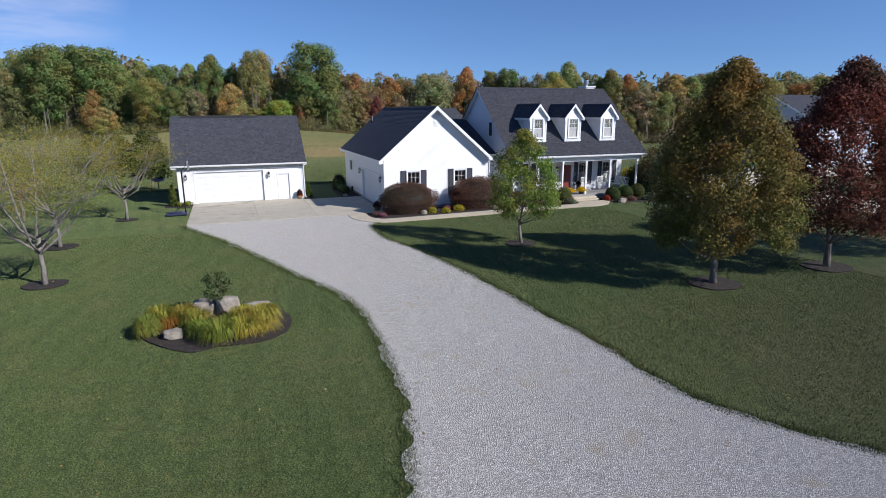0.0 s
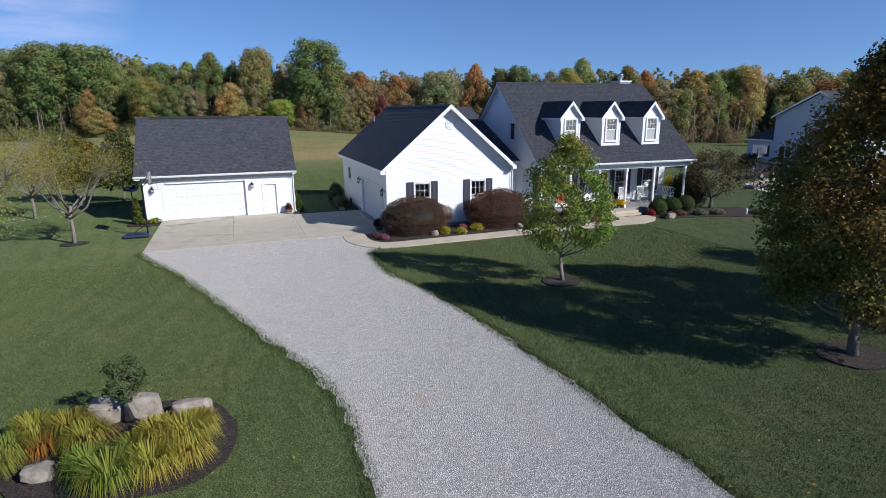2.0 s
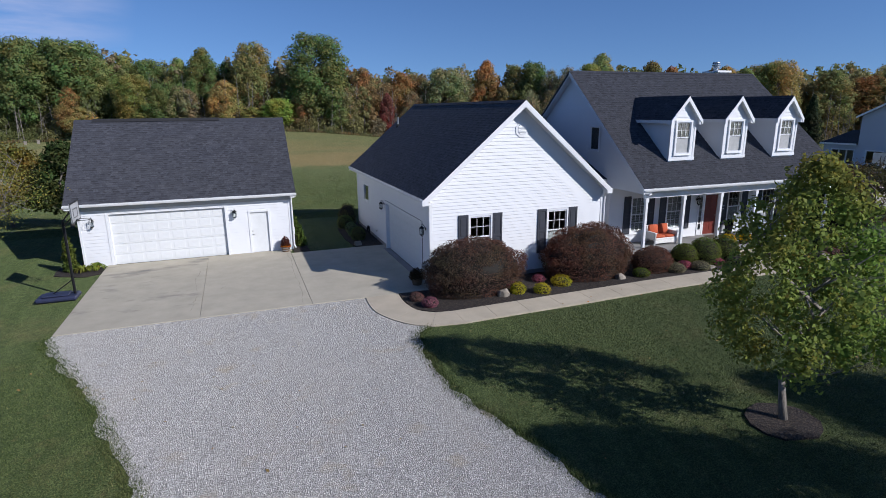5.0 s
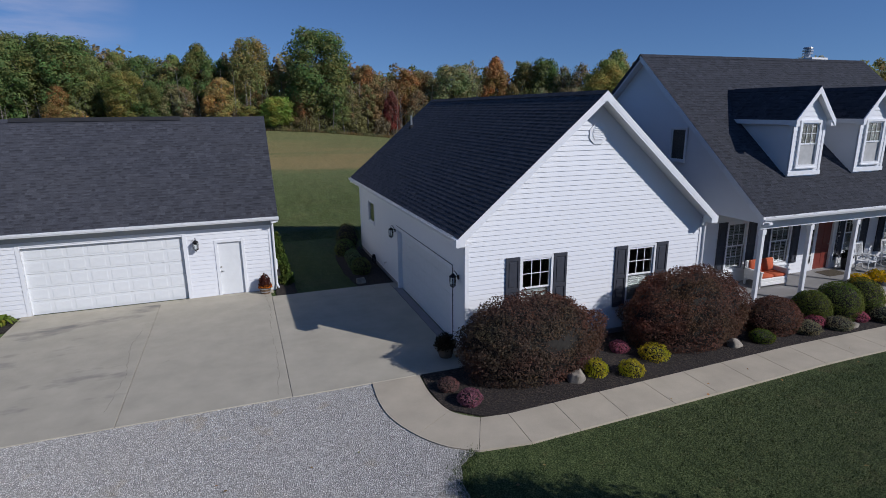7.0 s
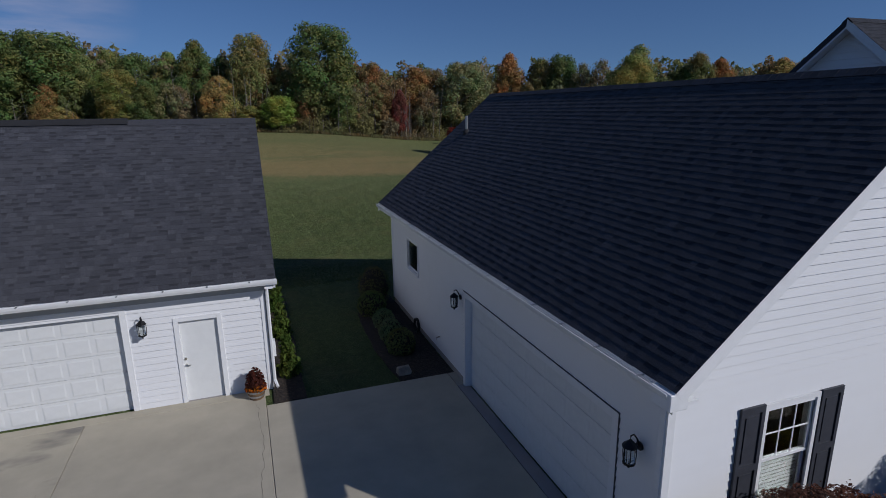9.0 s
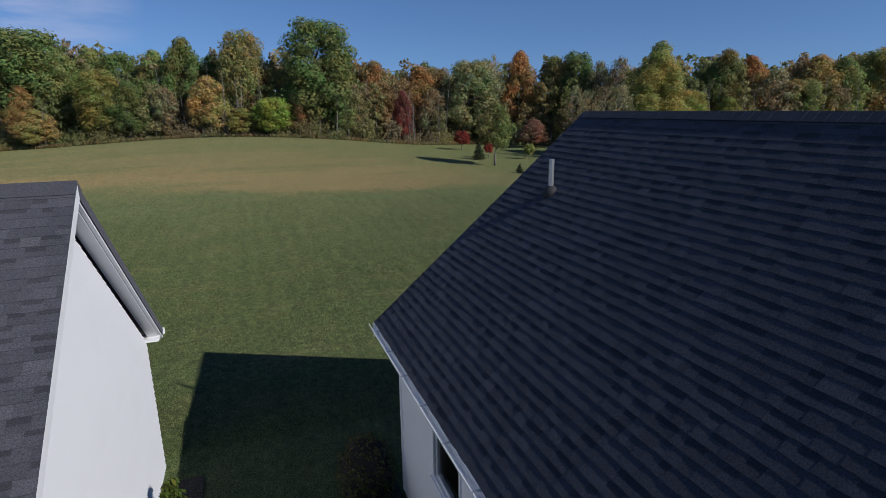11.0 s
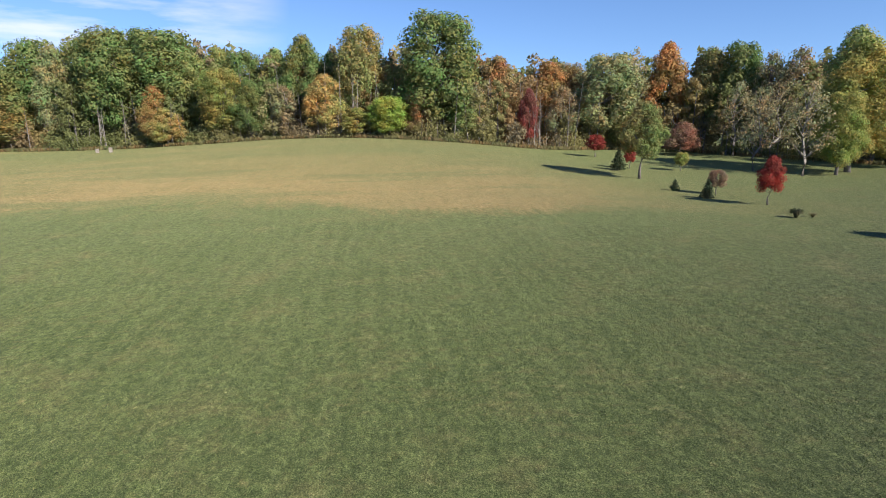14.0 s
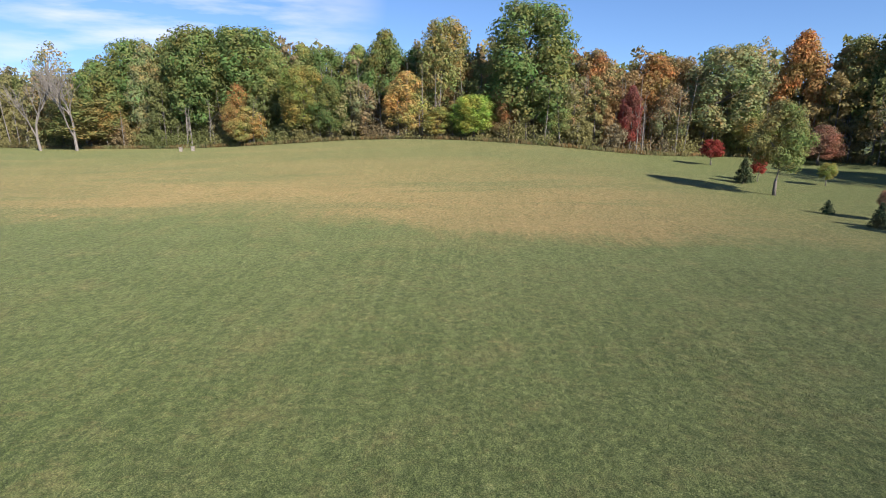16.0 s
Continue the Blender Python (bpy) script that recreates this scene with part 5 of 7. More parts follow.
HUES = {
    "scarlet": (0.29, 0.060, 0.052), "deep": (0.159, 0.211, 0.081), "green": (0.221, 0.271, 0.105), "olive": (0.267, 0.257, 0.108), "grey_green": (0.285, 0.31, 0.16),
    "yellow_green": (0.310, 0.310, 0.105), "bright": (0.345, 0.42, 0.105), "ochre": (0.392, 0.309, 0.127), "orange": (0.345, 0.205, 0.090),
    "rust": (0.28, 0.195, 0.100), "red": (0.232, 0.083, 0.076), "maroon": (0.27, 0.165, 0.125), "grey_brown": (0.30, 0.265, 0.165), "bare": (0.31, 0.285, 0.17),
}
TREE_WORDS = {
    "scarlet": "scarlet young maple",
    "deep": "deep green broadleaf tree", "green": "green broadleaf tree", "olive": "olive green tree turning in autumn", "grey_green": "pale grey-green tree with drooping twigs",
    "yellow_green": "yellow-green tree turning in autumn", "bright": "bright lime green low tree", "ochre": "ochre and gold autumn tree", "orange": "orange autumn tree",
    "rust": "rust brown autumn tree", "red": "scarlet autumn tree", "maroon": "dull maroon autumn tree", "grey_brown": "grey-brown half-bare tree", "bare": "nearly bare pale-trunked tree",
}
PATTERNS = {}


def pattern(form, i, leaves, leaf, low, count, thin=False):
    """One tree of unit height 10 and unit radius 3, kept and used again."""
    key = (form, i, leaves)
    if key not in PATTERNS:
        rng = np.random.default_rng(100 + i * 7 + len(form))
        blobs = crown_blobs(10.0, low, 3.0, rng, count, form)
        pts, out = in_blobs(blobs, leaves, rng, 0.95 if thin else 0.5)
        crown = leaf_mesh("crown", pts, out, leaf, rng, None, 0.9, 2.2, corners=3)
        PATTERNS[key] = (trunk_form(10.0, low, 0.16, blobs, rng, 14 if thin else 8).mesh("trunk", PALEBARK if thin else BARK, True), crown)
    return PATTERNS[key]


def far_tree(x, y, height, radius, hue, seed, group="trees at the wood's edge", words="", form=""):
    rng = random.Random(seed)
    g = ground_z(x, y)
    thin = hue in ("bare", "grey_brown")
    form = form or ("round" if radius > 6.9 else rng.choice(("round", "egg", "egg")))
    if thin:
        trunk, crown = pattern("egg", rng.randrange(2), 1800 if hue == "bare" else 5000, 0.22, 2.2, 26, True)
    else:
        lawn_tree = group != "trees at the wood's edge"
        fine = lawn_tree and height > 8
        count, leaf = (30000, 0.145) if fine else (16000, 0.185)
        if lawn_tree and height < 9:
            trunk, crown = pattern(form, 3 + rng.randrange(2), 12000, 0.20, 2.9, 30)
        else:
            trunk, crown = pattern(form, rng.randrange(3), count, leaf, rng.choice((0.7, 1.1)) if height < 13 else 1.3, 38)
    t = thing("tree", f"{words or TREE_WORDS[hue]} at the edge of the wood" if not words else words, "tree", group, at=(x, y, g - 0.05))
    h = height - g
    t.scale, t.rotation_euler = (radius / 3.0, radius / 3.0, h / 10.0), (0, 0, rng.uniform(0, 6.28))
    part("trunk", trunk, None, t)
    c = part("crown", crown, None, t)
    k = rng.uniform(0.85, 1.15)
    c.color = (*(v * k for v in HUES[hue]), 1)
    return t


def tree(name, label, at, h, low, radius, hue, leaves, leaf, seed, form="egg", trunk_r=0.12, count=40, limbs=12, bark=None, group="", shell=0.6, category="tree", tuft=1.0):
    """A tree seen near: its own trunk, limbs and crown."""
    rng = np.random.default_rng(seed)
    blobs = crown_blobs(h, low, radius, rng, count, form, tuft)
    pts, out = in_blobs(blobs, leaves, rng, shell)
    t = thing(name, label, category, group, at=(at[0], at[1], ground_z(*at)))
    part("trunk", trunk_form(h, low, trunk_r, blobs, rng, limbs), bark or BARK, t, "", True)
    c = part("crown", leaf_mesh("crown", pts, out, leaf, rng), None, t)
    c.color = (*hue, 1)
    return t


EDGE_X = (-200, -120, -75, -40, -10, 10, 24, 46, 60, 72, 88, 105, 150, 220, 300)
EDGE_Y = (215, 200, 190, 183, 176, 170, 166, 166, 168, 160, 136, 124, 112, 95, 60)


def wood_edge(x):
    return float(np.interp(x, EDGE_X, EDGE_Y))


WOOD_WEST = [
    (-78.5, 193.8, 23.0, 7.2, "bare"), (-61.5, 196.0, 23.5, 7.0, "deep"), (-49.5, 194.5, 24.0, 7.0, "green"), (-38.0, 194.0, 25.5, 7.5, "deep"), (-15.5, 188.0, 20.5, 5.5, "deep"), (-21.5, 192.0, 21.5, 6.0, "green"), (3.5, 186.0, 20.0, 5.5, "green"), (-67.0, 191.0, 18.8, 6.4, "green"), (-69.1, 189.1, 10.7, 9.8, "olive"), (-55.5, 191.1, 21.8, 5.2, "grey_green"), (-43.6, 188.9, 25.2, 7.6, "deep"),
    (-32.4, 189.5, 24.7, 9.9, "deep"), (-32.9, 182.4, 13.1, 3.6, "orange"), (-30.6, 180.8, 8.4, 4.4, "ochre"), (-26.6, 187.1, 20.1, 5.3, "green"), (-19.0, 179.9, 16.3, 5.2, "yellow_green"),
    (-12.9, 177.7, 13.9, 4.2, "deep"), (-7.9, 184.2, 20.5, 5.0, "green"), (-6.0, 176.9, 12.7, 3.9, "grey_brown"), (-2.1, 181.5, 23.0, 5.4, "deep"), (2.5, 174.4, 14.7, 5.4, "ochre"),
    (9.7, 176.2, 24.1, 6.0, "olive"), (14.9, 168.7, 10.2, 4.6, "bright"), (8.9, 170.7, 8.2, 3.9, "yellow_green"),
]
WOOD_MIDDLE = [
    (25.1, 170.4, 26.2, 9.1, "deep"), (20.2, 168.4, 12.2, 3.3, "rust"), (31.8, 167.3, 13.1, 3.1, "bare"), (38.5, 176.1, 18.3, 5.9, "rust"), (29.9, 168.2, 11.1, 3.9, "green"),
    (42.7, 167.2, 11.5, 2.4, "red"), (49.0, 174.7, 17.3, 5.7, "orange"), (50.0, 168.6, 12.0, 4.3, "grey_brown"), (55.4, 178.3, 17.1, 4.4, "rust"),
]
WOOD_EAST = [
    (59.5, 169.1, 18.3, 7.2, "grey_green"), (65.0, 168.3, 19.5, 4.6, "bare"), (63.5, 166.3, 8.0, 4.2, "olive"), (71.7, 167.8, 20.4, 5.3, "orange"), (67.7, 153.4, 5.0, 3.6, "maroon"),
    (77.7, 162.1, 18.8, 5.5, "olive"), (81.6, 158.9, 19.5, 5.2, "deep"), (76.2, 150.6, 12.1, 3.6, "bare"), (83.2, 152.4, 17.3, 4.1, "grey_brown"), (78.7, 143.9, 11.8, 4.1, "bare"),
    (86.4, 149.3, 17.8, 5.0, "grey_brown"), (96.0, 148.5, 21.0, 6.1, "green"), (100.9, 134.6, 18.1, 5.2, "olive"), (100.2, 137.5, 16.0, 4.4, "deep"), (105.4, 133.2, 16.8, 5.0, "orange"),
    (97.0, 129.7, 8.8, 3.6, "yellow_green"), (101.4, 128.0, 6.5, 3.2, "olive"), (106.4, 128.1, 14.2, 5.2, "grey_brown"), (110.8, 125.7, 12.1, 4.4, "olive"), (116.4, 127.4, 16.7, 5.8, "ochre"), (119.9, 124.9, 16.1, 5.6, "green"),
]
WOOD_FAR_EAST = [
    (125.9, 125.6, 17.2, 5.8, "olive"), (128.8, 122.3, 17.9, 5.8, "ochre"), (142.1, 119.3, 15.7, 6.9, "olive"), (151.3, 116.7, 14.3, 6.3, "orange"),
    (157.2, 113.3, 16.4, 7.7, "olive"), (118.8, 129.4, 16.4, 5.7, "rust"),
]
for i, row in enumerate(WOOD_WEST + WOOD_MIDDLE + WOOD_EAST + WOOD_FAR_EAST):
    far_tree(*row, seed=i)


def woods():
    """The wood behind its edge, and the thicket along its foot."""
    rng = np.random.default_rng(77)
    pts, out, size = [], [], []
    poles, dark = Form(), Form()
    rows = [(x, rng.uniform(0.6, 8.0), "front") for x in np.arange(-150, 215, 1.55)]
    rows += [(x, rng.uniform(8.0, 16.0), "middle") for x in np.arange(-160, 230, 2.6)]
    rows += [(x, rng.uniform(17.0, 30.0), "back") for x in np.arange(-190, 260, 3.0)]
    rows += [(x, rng.uniform(32.0, 75.0), "deep") for x in np.arange(-220, 290, 5.0)]
    for x, d, rank in rows:
        x = x + rng.uniform(-1.5, 1.5)
        y = wood_edge(x) + d
        g = ground_z(x, y)
        low, high, r0, r1, leaves, leaf = {"front": (5.0, 15.5, 2.0, 3.4, 1200, 0.45), "middle": (13.5, 19.5, 3.2, 4.6, 1000, 0.66), "back": (16.5, 21.0, 3.6, 5.2, 600, 0.88), "deep": (17.5, 22.0, 4.5, 6.0, 240, 1.2)}[rank]
        h, r = rng.uniform(low, high) * (1.18 if -72 < x < -22 and rank != "front" else 1.0), rng.uniform(r0, r1)
        blobs = crown_blobs(h, 0.6 if rank == "front" else 2.0, r, rng, 18, "egg" if rng.random() < 0.5 else "round")
        p, o = in_blobs(blobs, leaves, rng, 0.5)
        pts.append(p + np.array((x, y, g)))
        out.append(o)
        size.append(np.full(len(p), leaf))
        if rank in ("front", "middle"):
            dark.tube([(x, y, g - 0.2), (x + rng.uniform(-0.5, 0.5), y, g + h * 0.85)], [0.15, 0.05], 5)
    tagged(part("woodland", leaf_mesh("woodland", np.concatenate(pts), np.concatenate(out), np.concatenate(size), rng, WOODS, 0.85, corners=3)), "mixed autumn woodland crowns behind the meadow", "woodland", "", "stuff")
    # slender bare stems standing along the foot of the wood
    for k in range(300):
        x = rng.uniform(-20, 170) if k > 60 else rng.uniform(-130, -20)
        y = wood_edge(x) + rng.uniform(-0.6, 5.0)
        g, h = ground_z(x, y), rng.uniform(4.0, 15.0)
        lean = Vector((rng.normal() * 0.06, rng.normal() * 0.05, 1.0)) * h
        foot = Vector((x, y, g - 0.2))
        poles.tube([foot, foot + lean * 0.5 + Vector((rng.normal() * 0.15, 0, 0)), foot + lean], [0.05 + 0.007 * h, 0.04 + 0.004 * h, 0.015], 5)
        for q in range(5):
            s = foot + lean * rng.uniform(0.35, 0.9)
            e = s + Vector((rng.normal() * 0.9, rng.normal() * 0.5, rng.uniform(0.5, 2.2)))
            poles.tube([s, e], [0.035, 0.012], 3)
    tagged(part("woodland_stems", dark, BARK), "dark trunks half hidden in the autumn wood", "tree trunks", "", "stuff")
    tagged(part("woodland_trunks", poles, PALEBARK), "grey trunks standing in the autumn wood", "tree trunks", "", "stuff")
    pts, out, size = [], [], []
    for k in range(1150):
        x = rng.uniform(-150, 200)
        y = wood_edge(x) + rng.uniform(-1.5, 9)
        g, r = ground_z(x, y), rng.uniform(0.8, 3.2)
        p, o = in_blobs([((x + rng.uniform(-r, r), y + rng.uniform(-0.6, 0.6), g + r * rng.uniform(0.3, 0.9)), r * 0.8) for _ in range(3)], 140, rng, 0.5)
        p[:, 2] = np.maximum(p[:, 2], g + 0.05)
        pts.append(p)
        out.append(o)
        size.append(np.full(len(p), 0.29))
    tagged(part("thicket", leaf_mesh("thicket", np.concatenate(pts), np.concatenate(out), np.concatenate(size), rng, WOODS, 0.85, corners=3)), "low brushy thicket along the wood's foot", "thicket", "", "stuff")


woods()


def dead_tree(x, y, h, seed, label):
    """A leafless tree whose pale limbs fork again and again."""
    rng = random.Random(seed)
    g = ground_z(x, y)
    t = thing("dead_tree", label, "tree", "bare trees at the wood's edge", at=(x, y, g - 0.05))
    f = Form()

    def grow(at, way, length, r, depth):
        mid = at + way * length * 0.5 + Vector((rng.uniform(-1, 1), rng.uniform(-1, 1), 0)) * length * 0.07
        end = at + way * length
        f.tube([at, mid, end], [r, r * 0.8, r * 0.62], 6 if depth > 2 else 4)
        if depth:
            for k in range(3 if depth > 1 else 4):
                turn = Vector((rng.uniform(-1, 1), rng.uniform(-1, 1), rng.uniform(-0.1, 0.6)))
                grow(end if k < 2 else mid, (way + turn * 0.62 + UP * 0.1).normalized(), length * rng.uniform(0.62, 0.82), r * 0.6, depth - 1)

    grow(Vector((0, 0, -0.2)), UP, h * 0.30, h * 0.017, 5)
    part("trunk", f, PALEBARK, t)


def far_grass():
    """Tall dry grass where the meadow meets the thicket."""
    rng = np.random.default_rng(5)
    n = 6000
    x = rng.uniform(-90, 100, n)
    y = np.array([wood_edge(v) for v in x]) - rng.uniform(-0.5, 2.2, n)
    z = np.array([ground_z(a, b) for a, b in zip(x, y)])
    pts = np.stack([x, y, z + 0.35], 1)
    ob = part("tall_grass", leaf_mesh("tall_grass", pts, np.tile((0.0, -1.0, 0.2), (n, 1)), np.full(n, 0.95), rng, None, 0.18, 1.5, 1.4))
    ob.color = (0.165, 0.145, 0.075, 1)
    tagged(ob, "tall dry grass along the meadow's edge", "grass", "", "stuff")


far_grass()
dead_tree(-67.0, 181.0, 19.5, 71, "tall leafless tree with pale forking limbs above the thicket")
dead_tree(-75.5, 182.0, 18.5, 72, "tall leafless tree with pale forking limbs above the thicket")
for x, y, w, h in ((-40.2, 171.0, 0.5, 0.7), (-37.4, 170.0, 0.5, 0.85)):
    box = thing("hive_box", "small pale box standing at the wood's edge", "box", "pale boxes at the wood's edge", at=(x, y, ground_z(x, y) - 0.02))
    part("body", Form().box(-w / 2, w / 2, -w / 2, w / 2, 0.0, h, 0.02), ROCK, box)
    part("lid", Form().box(-w / 2 - 0.04, w / 2 + 0.04, -w / 2 - 0.04, w / 2 + 0.04, h, h + 0.08, 0.02), ROCK, box)

# trees standing before the wood
far_tree(77.5, 127.0, 16.6, 6.2, "yellow_green", 201, "trees on the back lawn", "tall yellow-green tree on the back lawn", "egg")
far_tree(87.5, 130.5, 10.2, 4.6, "yellow_green", 203, "trees on the back lawn", "broad yellow-green tree on the back lawn", "round")
far_tree(73.4, 124.5, 9.4, 3.4, "yellow_green", 205, "trees on the back lawn", "yellow-green lower tree on the back lawn", "round")
far_tree(68.4, 124.5, 11.0, 3.2, "bare", 206, "trees on the back lawn", "pale-trunked half-bare tree on the back lawn")
far_tree(66.0, 131.0, 10.5, 2.8, "bare", 208, "trees on the back lawn", "pale-trunked half-bare tree on the back lawn")
far_tree(45.6, 125.2, 8.4, 3.0, "olive", 207, "trees on the back lawn", "olive green tree with a low crown", "egg")
far_tree(50.2, 151.0, 3.0, 1.7, "scarlet", 209, "trees on the back lawn", "small dark red tree on the back lawn", "round")
far_tree(48.9, 135.0, 2.2, 0.9, "scarlet", 210, "trees on the back lawn", "small reddish sapling on the back lawn", "egg")
far_tree(47.6, 103.8, 3.2, 1.25, "scarlet", 213, "trees on the back lawn", "scarlet young maple on the back lawn", "egg")
far_tree(47.8, 112.0, 1.0, 1.0, "maroon", 214, "trees on the back lawn", "small maroon sapling on the back lawn", "flat")
far_tree(55.4, 132.2, 1.3, 1.0, "yellow_green", 215, "trees on the back lawn", "small yellow-green sapling on the back lawn", "flat")


def conifer(x, y, h, r, seed, words="small dark green spruce on the lawn", hue=(0.060, 0.088, 0.055), group="young spruces", name="spruce"):
    rng = np.random.default_rng(seed)
    pts, out = [], []
    tiers = max(7, int(h * 5.5))
    for k in range(tiers):
        f = (k + 0.4) / tiers
        boughs = int(9 - 4 * f)
        for q in range(boughs):
            a = q * 2 * math.pi / boughs + k * 1.7 + rng.uniform(-0.3, 0.3)
            reach = r * (1.02 - f) ** 0.85 * rng.uniform(0.6, 1.15)
            m = int(16 + 20 * (1 - f))
            s = rng.random(m) ** 0.7
            d = np.array((math.cos(a), math.sin(a), 0.0))
            droop = -0.18 * reach * s + 0.22 * reach * s ** 2
            pts.append(d * (s * reach)[:, None] + np.stack([np.zeros(m), np.zeros(m), h * (0.05 + 0.93 * f) + droop], 1) + rng.normal(size=(m, 3)) * 0.035 * h ** 0.5)
            out.append(np.tile(d + np.array((0, 0, 0.3)), (m, 1)))
    pts, out = np.concatenate(pts), np.concatenate(out)
    n = len(pts)
    t = thing(name, words, "conifer", group, at=(x, y, ground_z(x, y)))
    part("trunk", Form().tube([(0, 0, -0.05), (0, 0, h * 0.9)], [0.04 + 0.012 * h, 0.01], 6), BARK, t)
    c = part("crown", leaf_mesh("crown", pts, out, np.full(n, max(0.09, 0.13 * h ** 0.5)), rng, None, 0.40, 0.8, 0.3), None, t)
    c.color = (*hue, 1)


conifer(46.4, 133.4, 3.0, 1.3, 1)
conifer(118.6, 105.6, 11.0, 3.2, 4, "tall dark green spruce before the autumn wood", (0.045, 0.060, 0.036))
conifer(44.8, 109.0, 2.0, 0.8, 2)
conifer(44.8, 115.2, 1.3, 0.62, 3)
for i, (x, y, h) in enumerate(((6.45, 49.3, 1.2), (6.45, 51.9, 1.2), (6.45, 54.4, 1.15))):
    conifer(x, y, h, 0.36, 20 + i, "narrow green arborvitae by the white garage wall", (0.085, 0.125, 0.028), "arborvitae along the garage", "arborvitae")
conifer(-3.75, 48.2, 1.7, 0.34, 31, "narrow green arborvitae at the garage corner", (0.085, 0.130, 0.030), "arborvitae along the garage", "arborvitae")

# trees before the house
tree("pear_tree", "large pear tree with dense bronze and olive leaves", (18.65, 18.6), 8.95, 1.15, 2.8, (0.172, 0.160, 0.058), 66000, 0.112, 301, "pyramid", 0.12, 250, 26, group="pear trees", category="tree", tuft=0.55, shell=0.85)
tree("pear_tree", "large pear tree with dark red and purple leaves", (25.4, 18.6), 9.1, 1.3, 3.1, (0.150, 0.066, 0.055), 46000, 0.128, 302, "pyramid", 0.12, 220, 18, group="pear trees", category="tree", tuft=0.56)
# third pear is itself unseen, added for the shadow lying on the lawn
tree("pear_tree", "large pear tree with dense bronze leaves", (33.5, 18.3), 9.0, 1.5, 3.4, (0.15, 0.110, 0.042), 9000, 0.26, 303, "egg", 0.15, 50, 10, group="pear trees", category="tree")
tree("young_maple", "young maple with bright green leaves in a mulch ring", (14.8, 27.85), 6.1, 1.2, 1.85, (0.215, 0.262, 0.066), 14000, 0.116, 311, "egg", 0.075, 110, 22, PALEBARK, shell=0.9, tuft=0.66)
for i, (x, y, h, r) in enumerate(((-7.1, 28.5, 6.0, 3.4), (-8.3, 36.0, 6.2, 3.4), (-6.2, 43.4, 6.2, 3.2), (-10.6, 52.9, 6.0, 3.2), (-12.5, 45.5, 6.2, 3.4), (-13.5, 34.5, 6.0, 3.4))):
    rng = np.random.default_rng(400 + i)
    t = thing("locust_tree", "thin locust tree with bare limbs and yellowing feathery leaves", "tree", "locust trees", at=(x, y, 0))
    f = Form()
    f.tube([(0, 0, -0.1), (0.05, 0.02, 0.8), (0.0, 0.05, 1.5), (0.1, 0.0, 2.1)], [0.125, 0.085, 0.078, 0.065], 9)
    tips = []
    for k in range(9):
        a = k * 2.4 + rng.uniform(-0.3, 0.3)
        reach, z0 = r * rng.uniform(0.55, 1.0), rng.uniform(1.2, 2.0)
        d = Vector((math.cos(a), math.sin(a), 0))
        p1 = Vector((0, 0, z0)) + d * reach * 0.3 + UP * (0.5 + 0.3 * rng.random())
        p2 = Vector((0, 0, z0)) + d * reach * 0.65 + UP * (h - z0) * rng.uniform(0.3, 0.6)
        p3 = Vector((0, 0, z0)) + d * reach + UP * (h - z0) * rng.uniform(0.45, 0.95)
        f.tube([(0, 0, z0), p1, p2, p3], [0.06, 0.045, 0.028, 0.008], 6)
        for j in range(12):
            s = p1.lerp(p2, rng.random()) if j % 2 else p2.lerp(p3, rng.random())
            e = s + Vector((rng.normal() * 0.55, rng.normal() * 0.55, rng.uniform(-0.1, 0.85)))
            f.tube([s, s.lerp(e, 0.5) + UP * 0.06, e], [0.014, 0.010, 0.004], 4)
            tips.append(e)
            for q in range(2):
                e2 = s.lerp(e, 0.6) + Vector((rng.normal() * 0.35, rng.normal() * 0.35, rng.uniform(-0.1, 0.5)))
                f.tube([s.lerp(e, 0.6), e2], [0.006, 0.003], 3)
                tips.append(e2)
    part("trunk", f, PALEBARK, t, "", True)
    high = [p for p in tips if p.z > h * 0.5]
    base = np.array([tuple(high[j]) for j in rng.integers(0, len(high), 9000)])
    pts = base + rng.normal(size=base.shape) * np.array((0.36, 0.36, 0.22))
    c = part("crown", leaf_mesh("crown", pts, rng.normal(size=base.shape), np.full(len(pts), 0.078), rng, None, 0.45), None, t)
    c.color = (0.26, 0.255, 0.066, 1)
tree("pear_tree", "dark green upright tree behind the garage", (-6.6, 61.0), 5.6, 1.1, 2.2, (0.055, 0.080, 0.028), 5000, 0.24, 321, "egg", 0.11, 34, 8, group="pear trees")
tree("pear_tree", "ochre and green tree behind the garage", (-10.5, 63.5), 5.4, 1.2, 2.6, (0.130, 0.115, 0.028), 5000, 0.24, 322, "round", 0.11, 34, 8, group="pear trees")
tree("crabapple", "half-bare crabapple with a few dark leaves", (34.0, 39.0), 4.3, 0.9, 2.1, (0.090, 0.078, 0.040), 5200, 0.13, 331, "flat", 0.1, 30, 18, shell=0.95)
tree("sapling", "thin bare sapling on the side lawn", (39.7, 39.9), 3.0, 1.1, 1.3, (0.12, 0.10, 0.05), 260, 0.12, 332, "flat", 0.05, 22, 14, shell=0.95)


